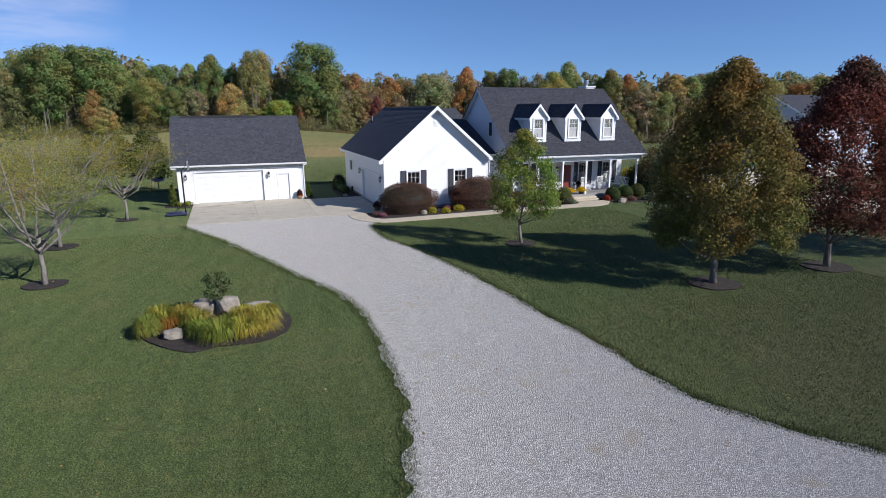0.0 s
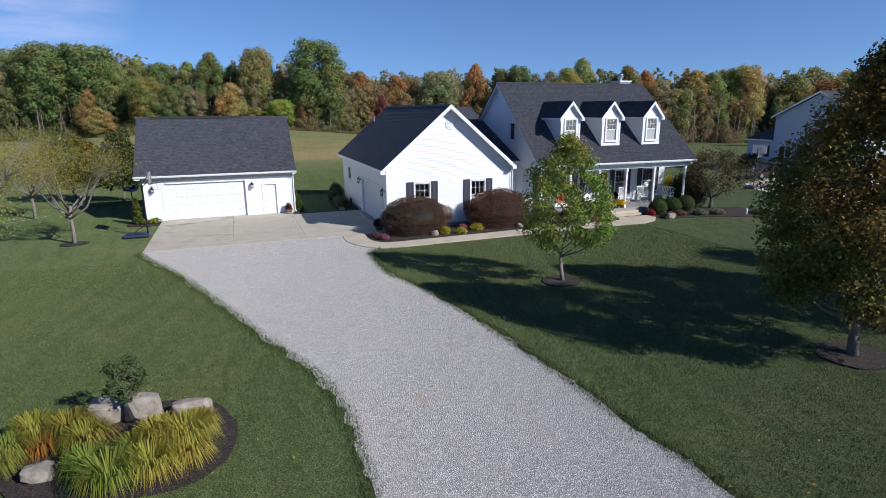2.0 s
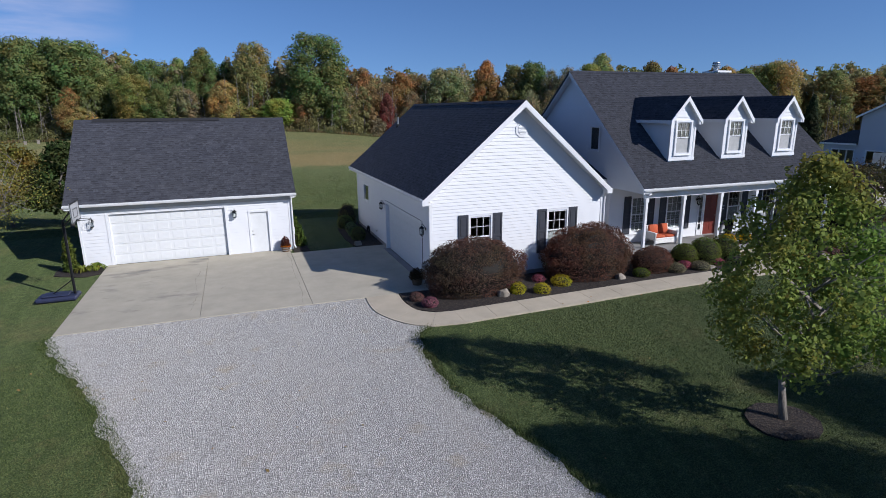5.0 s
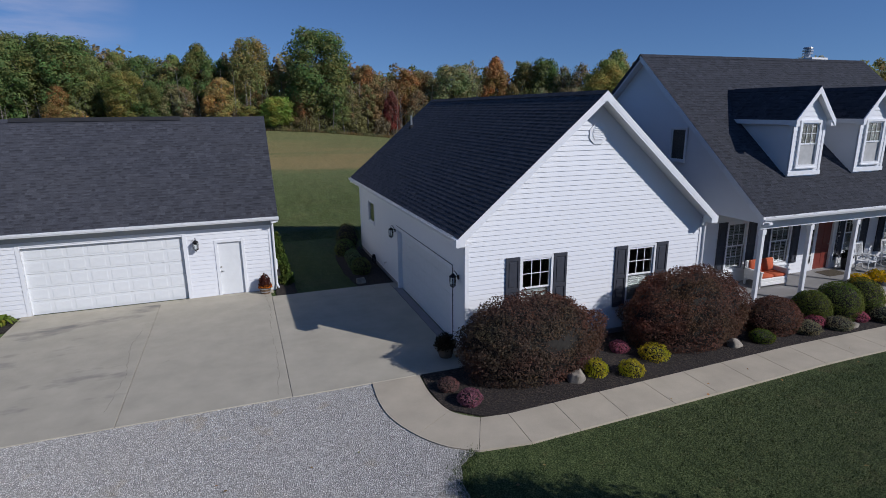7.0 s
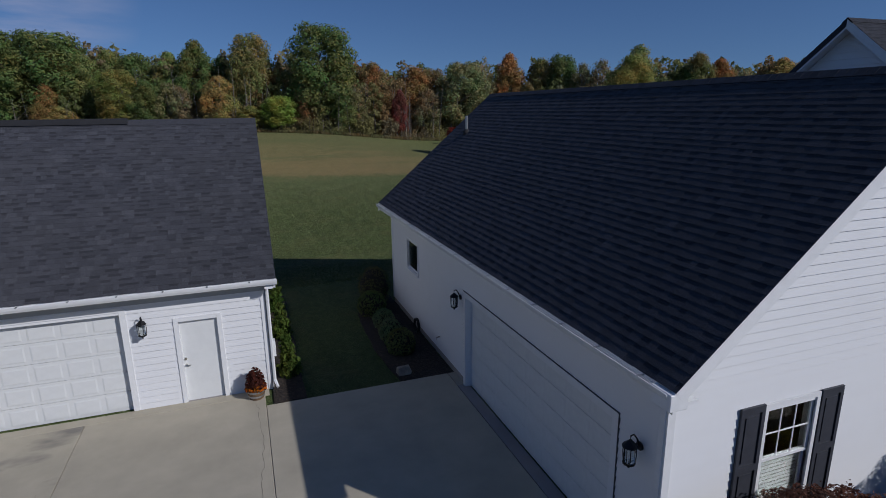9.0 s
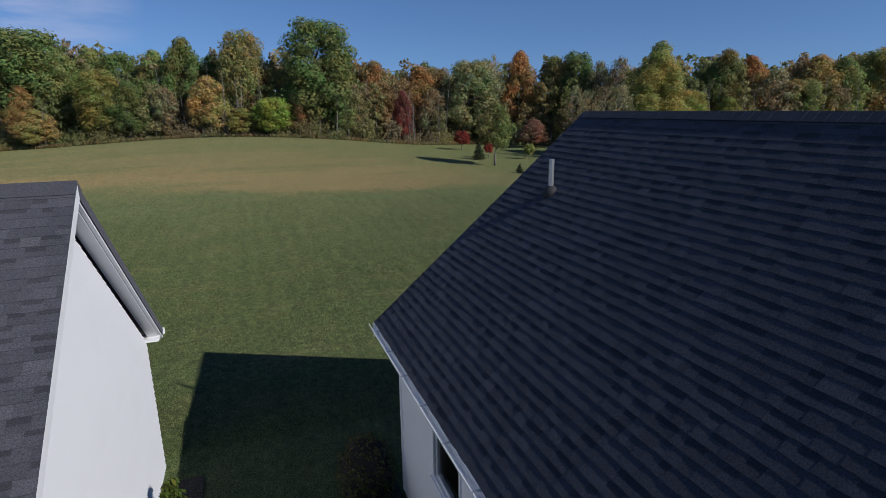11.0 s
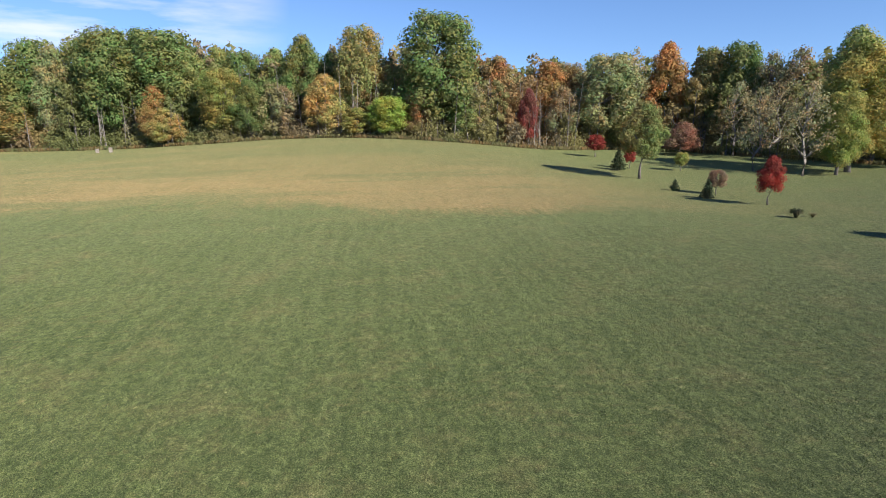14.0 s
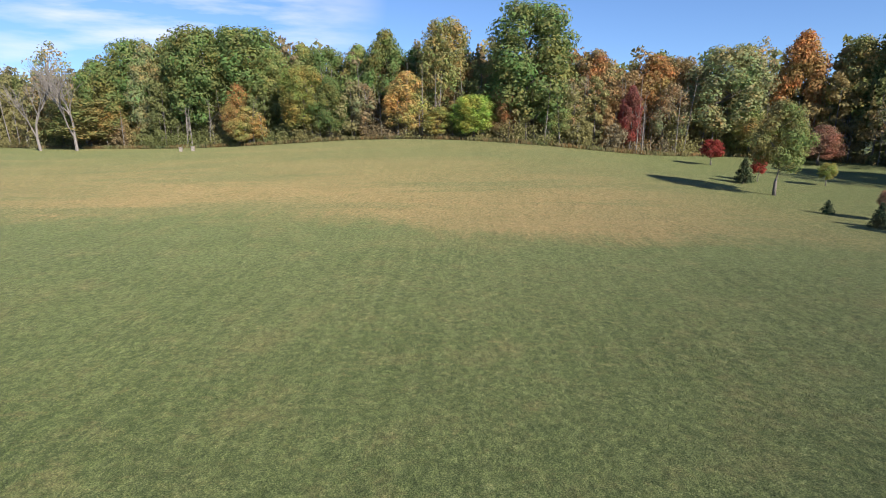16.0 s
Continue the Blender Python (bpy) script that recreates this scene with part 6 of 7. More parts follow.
def shrub(name, label, at, radii, hue, leaves, leaf, seed, category="shrub", group="", flat=0.0, slender=0.62, core=0.86, z0=0.0, uneven=1.0):
    """A clipped or mounded bush: a leafy skin of small clumps over a solid near-black core."""
    rng = np.random.default_rng(seed)
    rx, ry, h = radii
    d = unit(rng.normal(size=(leaves, 3)))
    d[:, 2] = np.abs(d[:, 2]) * 1.15 - 0.15
    wob = np.array([1 + uneven * 0.10 * noise.noise(Vector(v) * 2.3 + Vector((seed, 0, 0))) + uneven * 0.06 * noise.noise(Vector(v) * 6 + Vector((0, seed, 0))) for v in d])
    rad = wob * (1 - 0.16 * rng.random(leaves) ** 2 + 0.04 * rng.random(leaves) ** 6)
    power = 1 - flat
    pts = np.stack([d[:, 0] * rx * rad, d[:, 1] * ry * rad, h * 0.42 + np.sign(d[:, 2]) * np.abs(d[:, 2]) ** power * h * 0.58 * rad], 1)
    skirt = rng.random(leaves) < 0.3
    drop = rng.random(leaves)
    ring = unit(d[:, :2]) * np.array((rx, ry)) * (wob * (0.97 - 0.17 * drop ** 2) * (1 - 0.06 * rng.random(leaves)))[:, None]
    pts[skirt, :2] = ring[skirt]
    pts[skirt, 2] = (h * 0.46 * (1 - drop))[skirt]
    pts[:, 2] = np.maximum(pts[:, 2], 0.03)
    t = thing(name, label, category, group, at=(at[0], at[1], ground_z(*at) + 0.03 + z0))
    # solid lump coloured near-black, standing in for the shaded inside of the bush
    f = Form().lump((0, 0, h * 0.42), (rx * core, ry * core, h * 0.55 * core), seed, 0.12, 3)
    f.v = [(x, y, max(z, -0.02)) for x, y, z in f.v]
    part("inner_core", f, DARK_CORE, t, "", True)
    c = part("foliage", leaf_mesh("foliage", pts, d, np.full(leaves, leaf), rng, None, slender), None, t)
    c.color = (*hue, 1)
    return t


DARK_CORE = plain("dark_bush_core", (0.018, 0.015, 0.011), 0.95, 0.0, 0.4, 12.0)
MAROON = (0.122, 0.074, 0.061)
BOX = (0.108, 0.155, 0.036)
shrub("barberry", "large rounded burgundy barberry before the garage wing", (11.95, 38.95), (2.05, 1.2, 2.15), MAROON, 28000, 0.058, 501, group="burgundy barberries", uneven=1.7)
shrub("barberry", "wide rounded burgundy barberry below the window", (17.2, 39.05), (2.08, 1.15, 2.25), MAROON, 29000, 0.058, 502, group="burgundy barberries", uneven=1.7)
shrub("barberry", "small loose burgundy barberry beside the porch", (20.3, 38.7), (0.95, 0.75, 1.05), MAROON, 9000, 0.05, 503, group="burgundy barberries")
for i, (x, y, r, h) in enumerate(((22.35, 38.95, 0.62, 0.95), (23.3, 38.75, 0.72, 1.2), (24.45, 38.8, 0.7, 1.2), (28.9, 38.5, 0.62, 1.05), (30.2, 38.6, 0.62, 1.05), (31.5, 38.8, 0.64, 1.1))):
    # the three east of the steps have their shade put into a darker green
    shrub("boxwood", "clipped round green boxwood before the porch", (x, y), (r, r, h), BOX if x < 26 else (0.078, 0.108, 0.032), 6500, 0.045, 510 + i, group="clipped boxwoods", uneven=0.35)
shrub("yew", "dark spreading yew at the porch end", (33.2, 40.4), (1.45, 1.3, 2.5), (0.030, 0.048, 0.018), 5200, 0.10, 520)
PINK, SAGE, LIME = (0.32, 0.11, 0.17), (0.19, 0.215, 0.14), (0.40, 0.37, 0.03)
for i, (name, label, x, y, r, h, hue) in enumerate((
    ("chrysanthemum", "mounded pink chrysanthemum in the mulch", 9.75, 37.95, 0.3, 0.34, PINK), ("chrysanthemum", "faded pink chrysanthemum mound in the mulch", 9.5, 38.75, 0.27, 0.3, (0.19, 0.095, 0.10)),
    ("spirea", "small golden spirea clump in the mulch", 13.4, 38.1, 0.3, 0.42, LIME), ("chrysanthemum", "mounded pink chrysanthemum in the mulch", 14.9, 39.1, 0.28, 0.3, PINK),
    ("chrysanthemum", "mounded pink chrysanthemum in the mulch", 13.5, 38.8, 0.24, 0.28, PINK), ("spirea", "small golden spirea clump in the mulch", 15.5, 38.35, 0.4, 0.4, LIME),
    ("spirea", "small golden spirea clump in the mulch", 14.3, 37.8, 0.32, 0.38, LIME), ("lavender", "low sage-green lavender clump in the mulch", 19.3, 38.15, 0.36, 0.35, (0.10, 0.15, 0.03)),
    ("lavender", "low sage-green lavender clump in the mulch", 21.15, 38.15, 0.42, 0.38, SAGE), ("chrysanthemum", "mounded pink chrysanthemum in the mulch", 21.9, 38.45, 0.3, 0.34, PINK),
    ("lavender", "low sage-green lavender clump in the mulch", 22.4, 38.05, 0.42, 0.36, SAGE), ("chrysanthemum", "mounded pink chrysanthemum in the mulch", 23.6, 38.25, 0.3, 0.34, PINK),
    ("lavender", "low sage-green lavender clump in the mulch", 24.5, 37.95, 0.55, 0.45, SAGE), ("chrysanthemum", "small red chrysanthemum by the steps", 25.2, 38.9, 0.26, 0.34, (0.35, 0.03, 0.02)),
    ("chrysanthemum", "small red chrysanthemum by the steps", 28.2, 38.3, 0.3, 0.4, (0.35, 0.03, 0.03)), ("lavender", "grey rounded clump in the mulch", 28.9, 37.3, 0.4, 0.36, (0.17, 0.15, 0.13)),
    ("lavender", "grey rounded clump in the mulch", 30.0, 37.6, 0.4, 0.36, (0.19, 0.10, 0.09)), ("lavender", "grey rounded clump in the mulch", 31.3, 37.2, 0.5, 0.4, SAGE),
    ("lavender", "grey rounded clump in the mulch", 32.6, 37.0, 0.5, 0.36, SAGE), ("lavender", "low sage-green clump in the mulch", 35.2, 36.0, 0.5, 0.3, (0.08, 0.12, 0.03)),
)):
    shrub(name, label, (x, y), (r, r, h), hue, 1300, 0.045, 540 + i, "flower", "flowers in the front bed", core=0.7 if name == "spirea" else 0.86, uneven=3.0 if name == "spirea" else 1.4)
for i, (x, y, r, h, hue) in enumerate(((9.6, 49.6, 0.42, 0.7, (0.16, 0.17, 0.07)), (9.55, 50.6, 0.35, 0.65, (0.18, 0.20, 0.12)), (9.6, 51.6, 0.35, 0.6, (0.18, 0.20, 0.12)), (9.5, 52.9, 0.5, 0.8, (0.14, 0.16, 0.06)), (9.9, 54.2, 0.6, 1.3, (0.12, 0.12, 0.05)))):
    shrub("side_shrub", "low green shrub in the shaded side bed", (x, y), (r, r, h), hue, 1400, 0.07, 570 + i, group="side bed shrubs")
shrub("round_shrub", "dense round dark green shrub on the back lawn", (50.2, 87.2), (1.6, 1.4, 2.6), (0.115, 0.135, 0.065), 5200, 0.17, 580, core=0.62)
for i, (x, y, r, h, hue) in enumerate(((49.9, 83.9, 0.62, 1.15, (0.30, 0.070, 0.060)), (48.7, 83.5, 0.5, 1.0, (0.20, 0.12, 0.085)), (52.6, 84.8, 0.75, 1.7, (0.235, 0.105, 0.075)), (54.5, 84.9, 0.6, 1.2, (0.26, 0.085, 0.065)))):
    tree("burning_bush", "small feathery reddish autumn bush in the back bed", (x, y), h, 0.12, r, hue, 900, 0.10, 585 + i, "round", 0.03, 22, 14, group="red bushes in the back bed", shell=0.95, category="shrub")
for x, y, r in ((74.0, 95.4, 1.0), (77.0, 95.0, 1.2)):
    shrub("low_shrub", "low dark scrubby shrub on the back lawn", (x, y), (r, r, 0.85), (0.075, 0.075, 0.045), 420, 0.13, int(x), core=0.35)


def blades(name, label, at, radius, h, hue, n, seed, width=0.02, category="grass", group="", plume=0.0, foot=0.22):
    """A fountain of long arching leaves."""
    rng = np.random.default_rng(seed)
    f = Form()
    for k in range(n):
        a, s = rng.uniform(0, 2 * math.pi), rng.random() ** 0.5
        d = Vector((math.cos(a), math.sin(a), 0))
        w = Vector((-d.y, d.x, 0)) * width * rng.uniform(0.6, 1.2)
        hh = h * rng.uniform(0.65, 1.05)
        reach = radius * (0.25 + 0.75 * s)
        root = d * radius * foot * rng.random() ** 0.5
        p = [root, root + d * reach * 0.3 + UP * hh * 0.62, root + d * reach * 0.7 + UP * hh * (1 - 0.25 * s), root + d * reach * 1.05 + UP * hh * (0.9 - 0.78 * s)]
        f.add([p[0] - w, p[0] + w, p[1] - w, p[1] + w, p[2] - w * 0.8, p[2] + w * 0.8, p[3]], [(0, 1, 3, 2), (2, 3, 5, 4), (4, 5, 6)])
    t = thing(name, label, category, group, at=(at[0], at[1], ground_z(*at) + 0.03))
    c = part("leafage", f, LEAF, t)
    c.color = (*hue, 1)
    if plume:
        pts = np.stack([rng.normal(size=500) * radius * 0.6, rng.normal(size=500) * radius * 0.6, h * rng.uniform(0.85, 1.12, 500)], 1)
        q = part("plume_head", leaf_mesh("plume_head", pts, rng.normal(size=(500, 3)), np.full(500, plume), rng, None, 0.25, 1.0, 0.8), None, t)
        q.color = (0.34, 0.32, 0.22, 1)
    return t


blades("pampas_grass", "tall plumed ornamental grass clump on the back lawn", (46.6, 86.8), 0.75, 2.25, (0.21, 0.21, 0.11), 1700, 601, 0.022, plume=0.25, foot=1.05)
blades("pampas_grass", "dry tan ornamental grass clump beside the plumed grass", (48.2, 86.3), 0.9, 0.9, (0.30, 0.24, 0.10), 260, 602, 0.03)
YELLOWED, GREENED = (0.34, 0.31, 0.060), (0.21, 0.24, 0.050)
for i, (x, y, r, h, hue) in enumerate(((0.95, 20.5, 0.72, 0.78, YELLOWED), (0.45, 20.75, 0.62, 0.7, YELLOWED), (1.2, 20.95, 0.5, 0.6, YELLOWED), (0.4, 19.7, 0.66, 0.66, YELLOWED), (-0.3, 19.6, 0.74, 0.72, GREENED), (1.0, 19.95, 0.6, 0.6, YELLOWED), (-0.75, 20.2, 0.6, 0.6, GREENED), (0.0, 20.5, 0.5, 0.55, GREENED), (-1.0, 21.2, 0.62, 0.62, (0.30, 0.24, 0.05)), (-1.45, 21.75, 0.6, 0.66, (0.29, 0.21, 0.045)), (-1.85, 21.3, 0.42, 0.45, (0.30, 0.13, 0.03)), (-2.15, 21.95, 0.55, 0.66, YELLOWED), (-2.4, 21.2, 0.55, 0.6, GREENED), (-2.45, 20.75, 0.42, 0.5, GREENED))):
    blades("daylily", "arching daylily clump yellowing in the island bed", (x, y), r, h, hue, 420, 610 + i, 0.0095, "plant", "daylilies in the island bed")
blades("hosta", "low yellow-green hosta at the garage corner", (-2.75, 48.0), 0.45, 0.35, (0.20, 0.24, 0.04), 70, 640, 0.05, "plant")
blades("hosta", "low yellow-green hosta at the garage corner", (-3.2, 47.9), 0.4, 0.3, (0.16, 0.20, 0.04), 60, 641, 0.05, "plant")
blades("yellow_grass", "tall yellow-green grass behind the porch end", (33.6, 42.5), 0.9, 2.2, (0.30, 0.28, 0.03), 220, 642, 0.03)
tree("small_shrub_tree", "small leafy shrub on a thin stem in the island bed", (-0.35, 22.0), 1.65, 0.5, 0.52, (0.075, 0.10, 0.04), 900, 0.085, 650, "round", 0.025, 14, 10, shell=0.9, category="shrub")


def boulder(at, radii, seed, label="pale weathered limestone boulder in the mulch", group="boulders"):
    """A broken, flat-faced block with worn edges."""
    rng = np.random.default_rng(seed)
    bm = bmesh.new()
    for v in rng.uniform(-1, 1, size=(26, 3)):
        k = max(abs(v)) ** 0.6 * (v ** 4).sum() ** 0.1
        bm.verts.new([v[i] / k * radii[i] for i in range(3)])
    hull = bmesh.ops.convex_hull(bm, input=bm.verts[:])
    bmesh.ops.delete(bm, geom=list({g for g in hull["geom_interior"] + hull["geom_unused"] if isinstance(g, bmesh.types.BMVert)}), context="VERTS")
    bmesh.ops.dissolve_limit(bm, angle_limit=radians(14), verts=bm.verts[:], edges=bm.edges[:])
    bmesh.ops.bevel(bm, geom=bm.edges[:], offset=min(radii) * 0.10, segments=2, affect="EDGES", clamp_overlap=True)
    bmesh.ops.triangulate(bm, faces=bm.faces[:])
    bmesh.ops.subdivide_edges(bm, edges=bm.edges[:], cuts=1, use_grid_fill=True)
    for v in bm.verts:
        v.co *= 1 + 0.07 * noise.noise(v.co * 7 + Vector((seed, 0, 0)))
    form = Form().take(bm, Matrix.Translation((0, 0, radii[2] * 0.62)))
    tagged(part("boulder", form, ROCK), label, "boulder", group).location = (at[0], at[1], 0.02)


for i, (x, y, a, b, c) in enumerate(((-0.75, 22.3, 0.42, 0.3, 0.36), (-0.02, 22.0, 0.40, 0.3, 0.42), (1.0, 21.85, 0.46, 0.25, 0.26), (-1.65, 20.4, 0.28, 0.2, 0.19), (12.75, 37.95, 0.25, 0.18, 0.18), (18.25, 38.15, 0.2, 0.16, 0.15), (22.9, 37.9, 0.15, 0.1, 0.1), (28.6, 36.95, 0.3, 0.22, 0.22), (9.3, 48.25, 0.2, 0.15, 0.15))):
    boulder((x, y), (a, b, c), i + 3)


blades("sedge_tuft", "dark spiky sedge tuft in a small worn patch of lawn", (44.5, 96.5), 0.55, 0.8, (0.075, 0.085, 0.05), 260, 645, 0.018)
blades("sedge_tuft", "small dry sedge tuft on the back lawn", (45.9, 96.4), 0.35, 0.4, (0.16, 0.13, 0.07), 90, 646, 0.016)


# ---- basketball hoops ----
def basketball_hoop(at, turn, label, height=3.05, ground=0.0):
    t = thing("basketball_hoop", label, "basketball hoop", "basketball hoops", at=(at[0], at[1], ground))
    t.rotation_euler = (0, 0, radians(turn))
    part("base_tank", Form().box(-1.25, 0.12, -0.42, 0.42, 0.02, 0.2, 0.06).box(-1.05, -0.15, -0.3, 0.3, 0.2, 0.26, 0.03), NAVY, t, "dark blue water-filled base")
    part("pole", Form().tube([(0, 0, 0.1), (0, 0, height - 0.05)], 0.05, 10), BLACK, t)
    part("brace", Form().tube([(-0.8, 0, 0.2), (-0.02, 0, 0.75)], 0.02, 6), BLACK, t)
    for y in (-0.12, 0.12):
        part("arm", Form().tube([(-0.02, y * 0.5, height - 0.25), (0.42, y, height + 0.2)], 0.02, 6), BLACK, t)
        part("arm", Form().tube([(-0.02, y * 0.5, height - 0.05), (0.42, y, height + 0.48)], 0.02, 6), BLACK, t)
    board = part("backboard", Form().box(0.42, 0.455, -0.58, 0.58, height - 0.05, height + 0.68, 0.008), CLEARGREY, t, "pale clear backboard")
    f = Form()
    for y0, y1, z0, z1 in ((-0.6, 0.6, 0.64, 0.7), (-0.6, 0.6, -0.07, -0.02), (-0.6, -0.56, -0.02, 0.64), (0.56, 0.6, -0.02, 0.64), (-0.3, 0.3, 0.42, 0.45), (-0.3, 0.3, 0.1, 0.13), (-0.3, -0.27, 0.13, 0.42), (0.27, 0.3, 0.13, 0.42)):
        f.box(0.455, 0.462, y0, y1, height + z0, height + z1)
    part("border", f, BLACK, board)
    ring = [(0.7 + 0.23 * math.cos(a), 0.23 * math.sin(a), height) for a in np.linspace(0, 2 * math.pi, 19)]
    part("rim", Form().tube(ring, 0.012, 6, False).box(0.455, 0.52, -0.08, 0.08, height - 0.06, height + 0.02), BLACK, t)
    f = Form()
    for k in range(12):
        a, b = k * math.pi / 6, (k + 0.5) * math.pi / 6
        for s in (1, -1):
            f.tube([(0.7 + 0.23 * math.cos(a), 0.23 * math.sin(a), height), (0.7 + 0.17 * math.cos(a + s * 0.26), 0.17 * math.sin(a + s * 0.26), height - 0.2), (0.7 + 0.13 * math.cos(a), 0.13 * math.sin(a), height - 0.42)], 0.006, 3)
    part("net", f, TRIM, t)


NAVY = plain("dark_blue_plastic", (0.025, 0.030, 0.065), 0.5, 0.0, 0.2)
CLEARGREY = plain("pale_acrylic", (0.50, 0.50, 0.50), 0.2, 0.0, 0.05)
basketball_hoop((-2.65, 43.95), 0, "portable basketball hoop with a dark blue base on the grass")
basketball_hoop((46.0, 45.9), 25, "basketball hoop beside the neighbour's drive")


# ---- porch furniture, pots ----
WICKER = plain("white_wicker", (0.74, 0.73, 0.70), 0.6, 0.0, 0.12, 30.0, 0.5, 80.0)
CUSHION = plain("orange_fabric", (0.46, 0.095, 0.035), 0.9, 0.0, 0.15, 20.0, 0.2, 200.0)
WHITEWOOD = plain("white_painted_wood", (0.74, 0.74, 0.73), 0.5, 0.0, 0.06)
STAVE = plain("weathered_stave", (0.15, 0.095, 0.055), 0.8, 0.0, 0.3, 9.0, 0.3, 40.0)
BLACKPOT = plain("black_glaze", (0.015, 0.015, 0.017), 0.3, 0.0, 0.2)
ORANGE = (0.55, 0.13, 0.01)


def loveseat(at, turn):
    t = thing("loveseat", "white wicker loveseat with orange cushions on the porch", "bench", at=at)
    t.rotation_euler = (0, 0, radians(turn))
    part("seat_frame", Form().box(-0.66, 0.66, -0.36, 0.36, 0.24, 0.36, 0.02).box(-0.66, 0.66, -0.37, -0.33, 0.1, 0.24, 0.01), WICKER, t)
    part("backrest", Form().box(-0.68, 0.68, 0.3, 0.4, 0.3, 0.9, 0.03), WICKER, t)
    for x in (-0.68, 0.6):
        part("armrest", Form().box(x, x + 0.08, -0.36, 0.34, 0.36, 0.58, 0.02).box(x - 0.03, x + 0.11, -0.38, 0.36, 0.58, 0.63, 0.02), WICKER, t)
        for y in (-0.34, 0.3):
            part("leg", Form().box(x, x + 0.07, y, y + 0.06, 0.0, 0.3, 0.01), WICKER, t)
    for x in (-0.59, 0.01):
        part("seat_cushion", Form().box(x, x + 0.58, -0.34, 0.26, 0.36, 0.47, 0.035), CUSHION, t, "orange seat cushion", True)
        c = part("back_cushion", Form().box(x + 0.01, x + 0.57, -0.06, 0.06, 0.0, 0.46, 0.045), CUSHION, t, "orange back cushion", True)
        c.location, c.rotation_euler = (0, 0.22, 0.47), (radians(-10), 0, 0)


loveseat((23.05, 41.3, 0.42), 0)


def rocking_chair(at, turn):
    t = thing("rocking_chair", "white slatted wooden rocking chair on the porch", "chair", "rocking chairs on the porch", at=at)
    t.rotation_euler = (0, 0, radians(turn))
    part("seat", Form().box(-0.26, 0.26, -0.26, 0.24, 0.38, 0.42, 0.012), WHITEWOOD, t)
    for x in (-0.28, 0.24):
        part("rocker", Form().tube([(x + 0.02, -0.42, 0.09), (x + 0.02, -0.2, 0.03), (x + 0.02, 0.1, 0.02), (x + 0.02, 0.45, 0.1)], 0.022, 6), WHITEWOOD, t)
        part("armrest", Form().box(x - 0.03, x + 0.07, -0.3, 0.26, 0.6, 0.63, 0.01), WHITEWOOD, t)
        for y in (-0.24, 0.2):
            part("leg", Form().tube([(x + 0.02, y, 0.03), (x + 0.02, y, 0.6)], 0.02, 6), WHITEWOOD, t)
        part("back_post", Form().tube([(x + 0.02, 0.22, 0.35), (x + 0.02, 0.36, 1.1)], 0.022, 6), WHITEWOOD, t)
    part("top_rail", Form().box(-0.27, 0.27, 0.34, 0.375, 1.02, 1.12, 0.012), WHITEWOOD, t)
    part("lower_rail", Form().box(-0.25, 0.25, 0.24, 0.27, 0.5, 0.55, 0.008), WHITEWOOD, t)
    for k in range(6):
        x = -0.2 + k * 0.08
        part("slat", Form().tube([(x, 0.255, 0.52), (x, 0.355, 1.05)], 0.017, 5), WHITEWOOD, t)


rocking_chair((28.25, 41.2, 0.42), 8)
rocking_chair((29.75, 41.15, 0.42), -6)


def porch_swing(at, turn):
    t = thing("porch_swing", "white slatted porch swing bench at the porch end", "bench", at=at)
    t.rotation_euler = (0, 0, radians(turn))
    for k in range(5):
        part("seat_slat", Form().box(-0.7, 0.7, -0.25 + k * 0.1, -0.17 + k * 0.1, 0.42, 0.45, 0.006), WHITEWOOD, t)
    for k in range(11):
        x = -0.65 + k * 0.13
        part("back_slat", Form().prism([(x - 0.035, 0.24, 0.45), (x + 0.035, 0.24, 0.45), (x + 0.035, 0.40, 0.98), (x - 0.035, 0.40, 0.98)], (0, 0.02, 0)), WHITEWOOD, t)
    part("top_rail", Form().box(-0.72, 0.72, 0.38, 0.43, 0.96, 1.04, 0.01), WHITEWOOD, t)
    for x in (-0.72, 0.66):
        part("armrest", Form().box(x, x + 0.07, -0.27, 0.36, 0.66, 0.69, 0.008).box(x, x + 0.06, -0.25, -0.19, 0.4, 0.66).box(x, x + 0.06, -0.27, 0.3, 0.38, 0.42), WHITEWOOD, t)
        part("chain", Form().tube([(x + 0.03, -0.2, 0.66), (x + 0.03, 0.05, 2.75)], 0.008, 4), STEEL, t)
        part("leg", Form().box(x, x + 0.06, -0.25, -0.19, 0.0, 0.4, 0.006).box(x, x + 0.06, 0.24, 0.3, 0.0, 0.4, 0.006), WHITEWOOD, t)


porch_swing((31.35, 40.9, 0.42), -70)


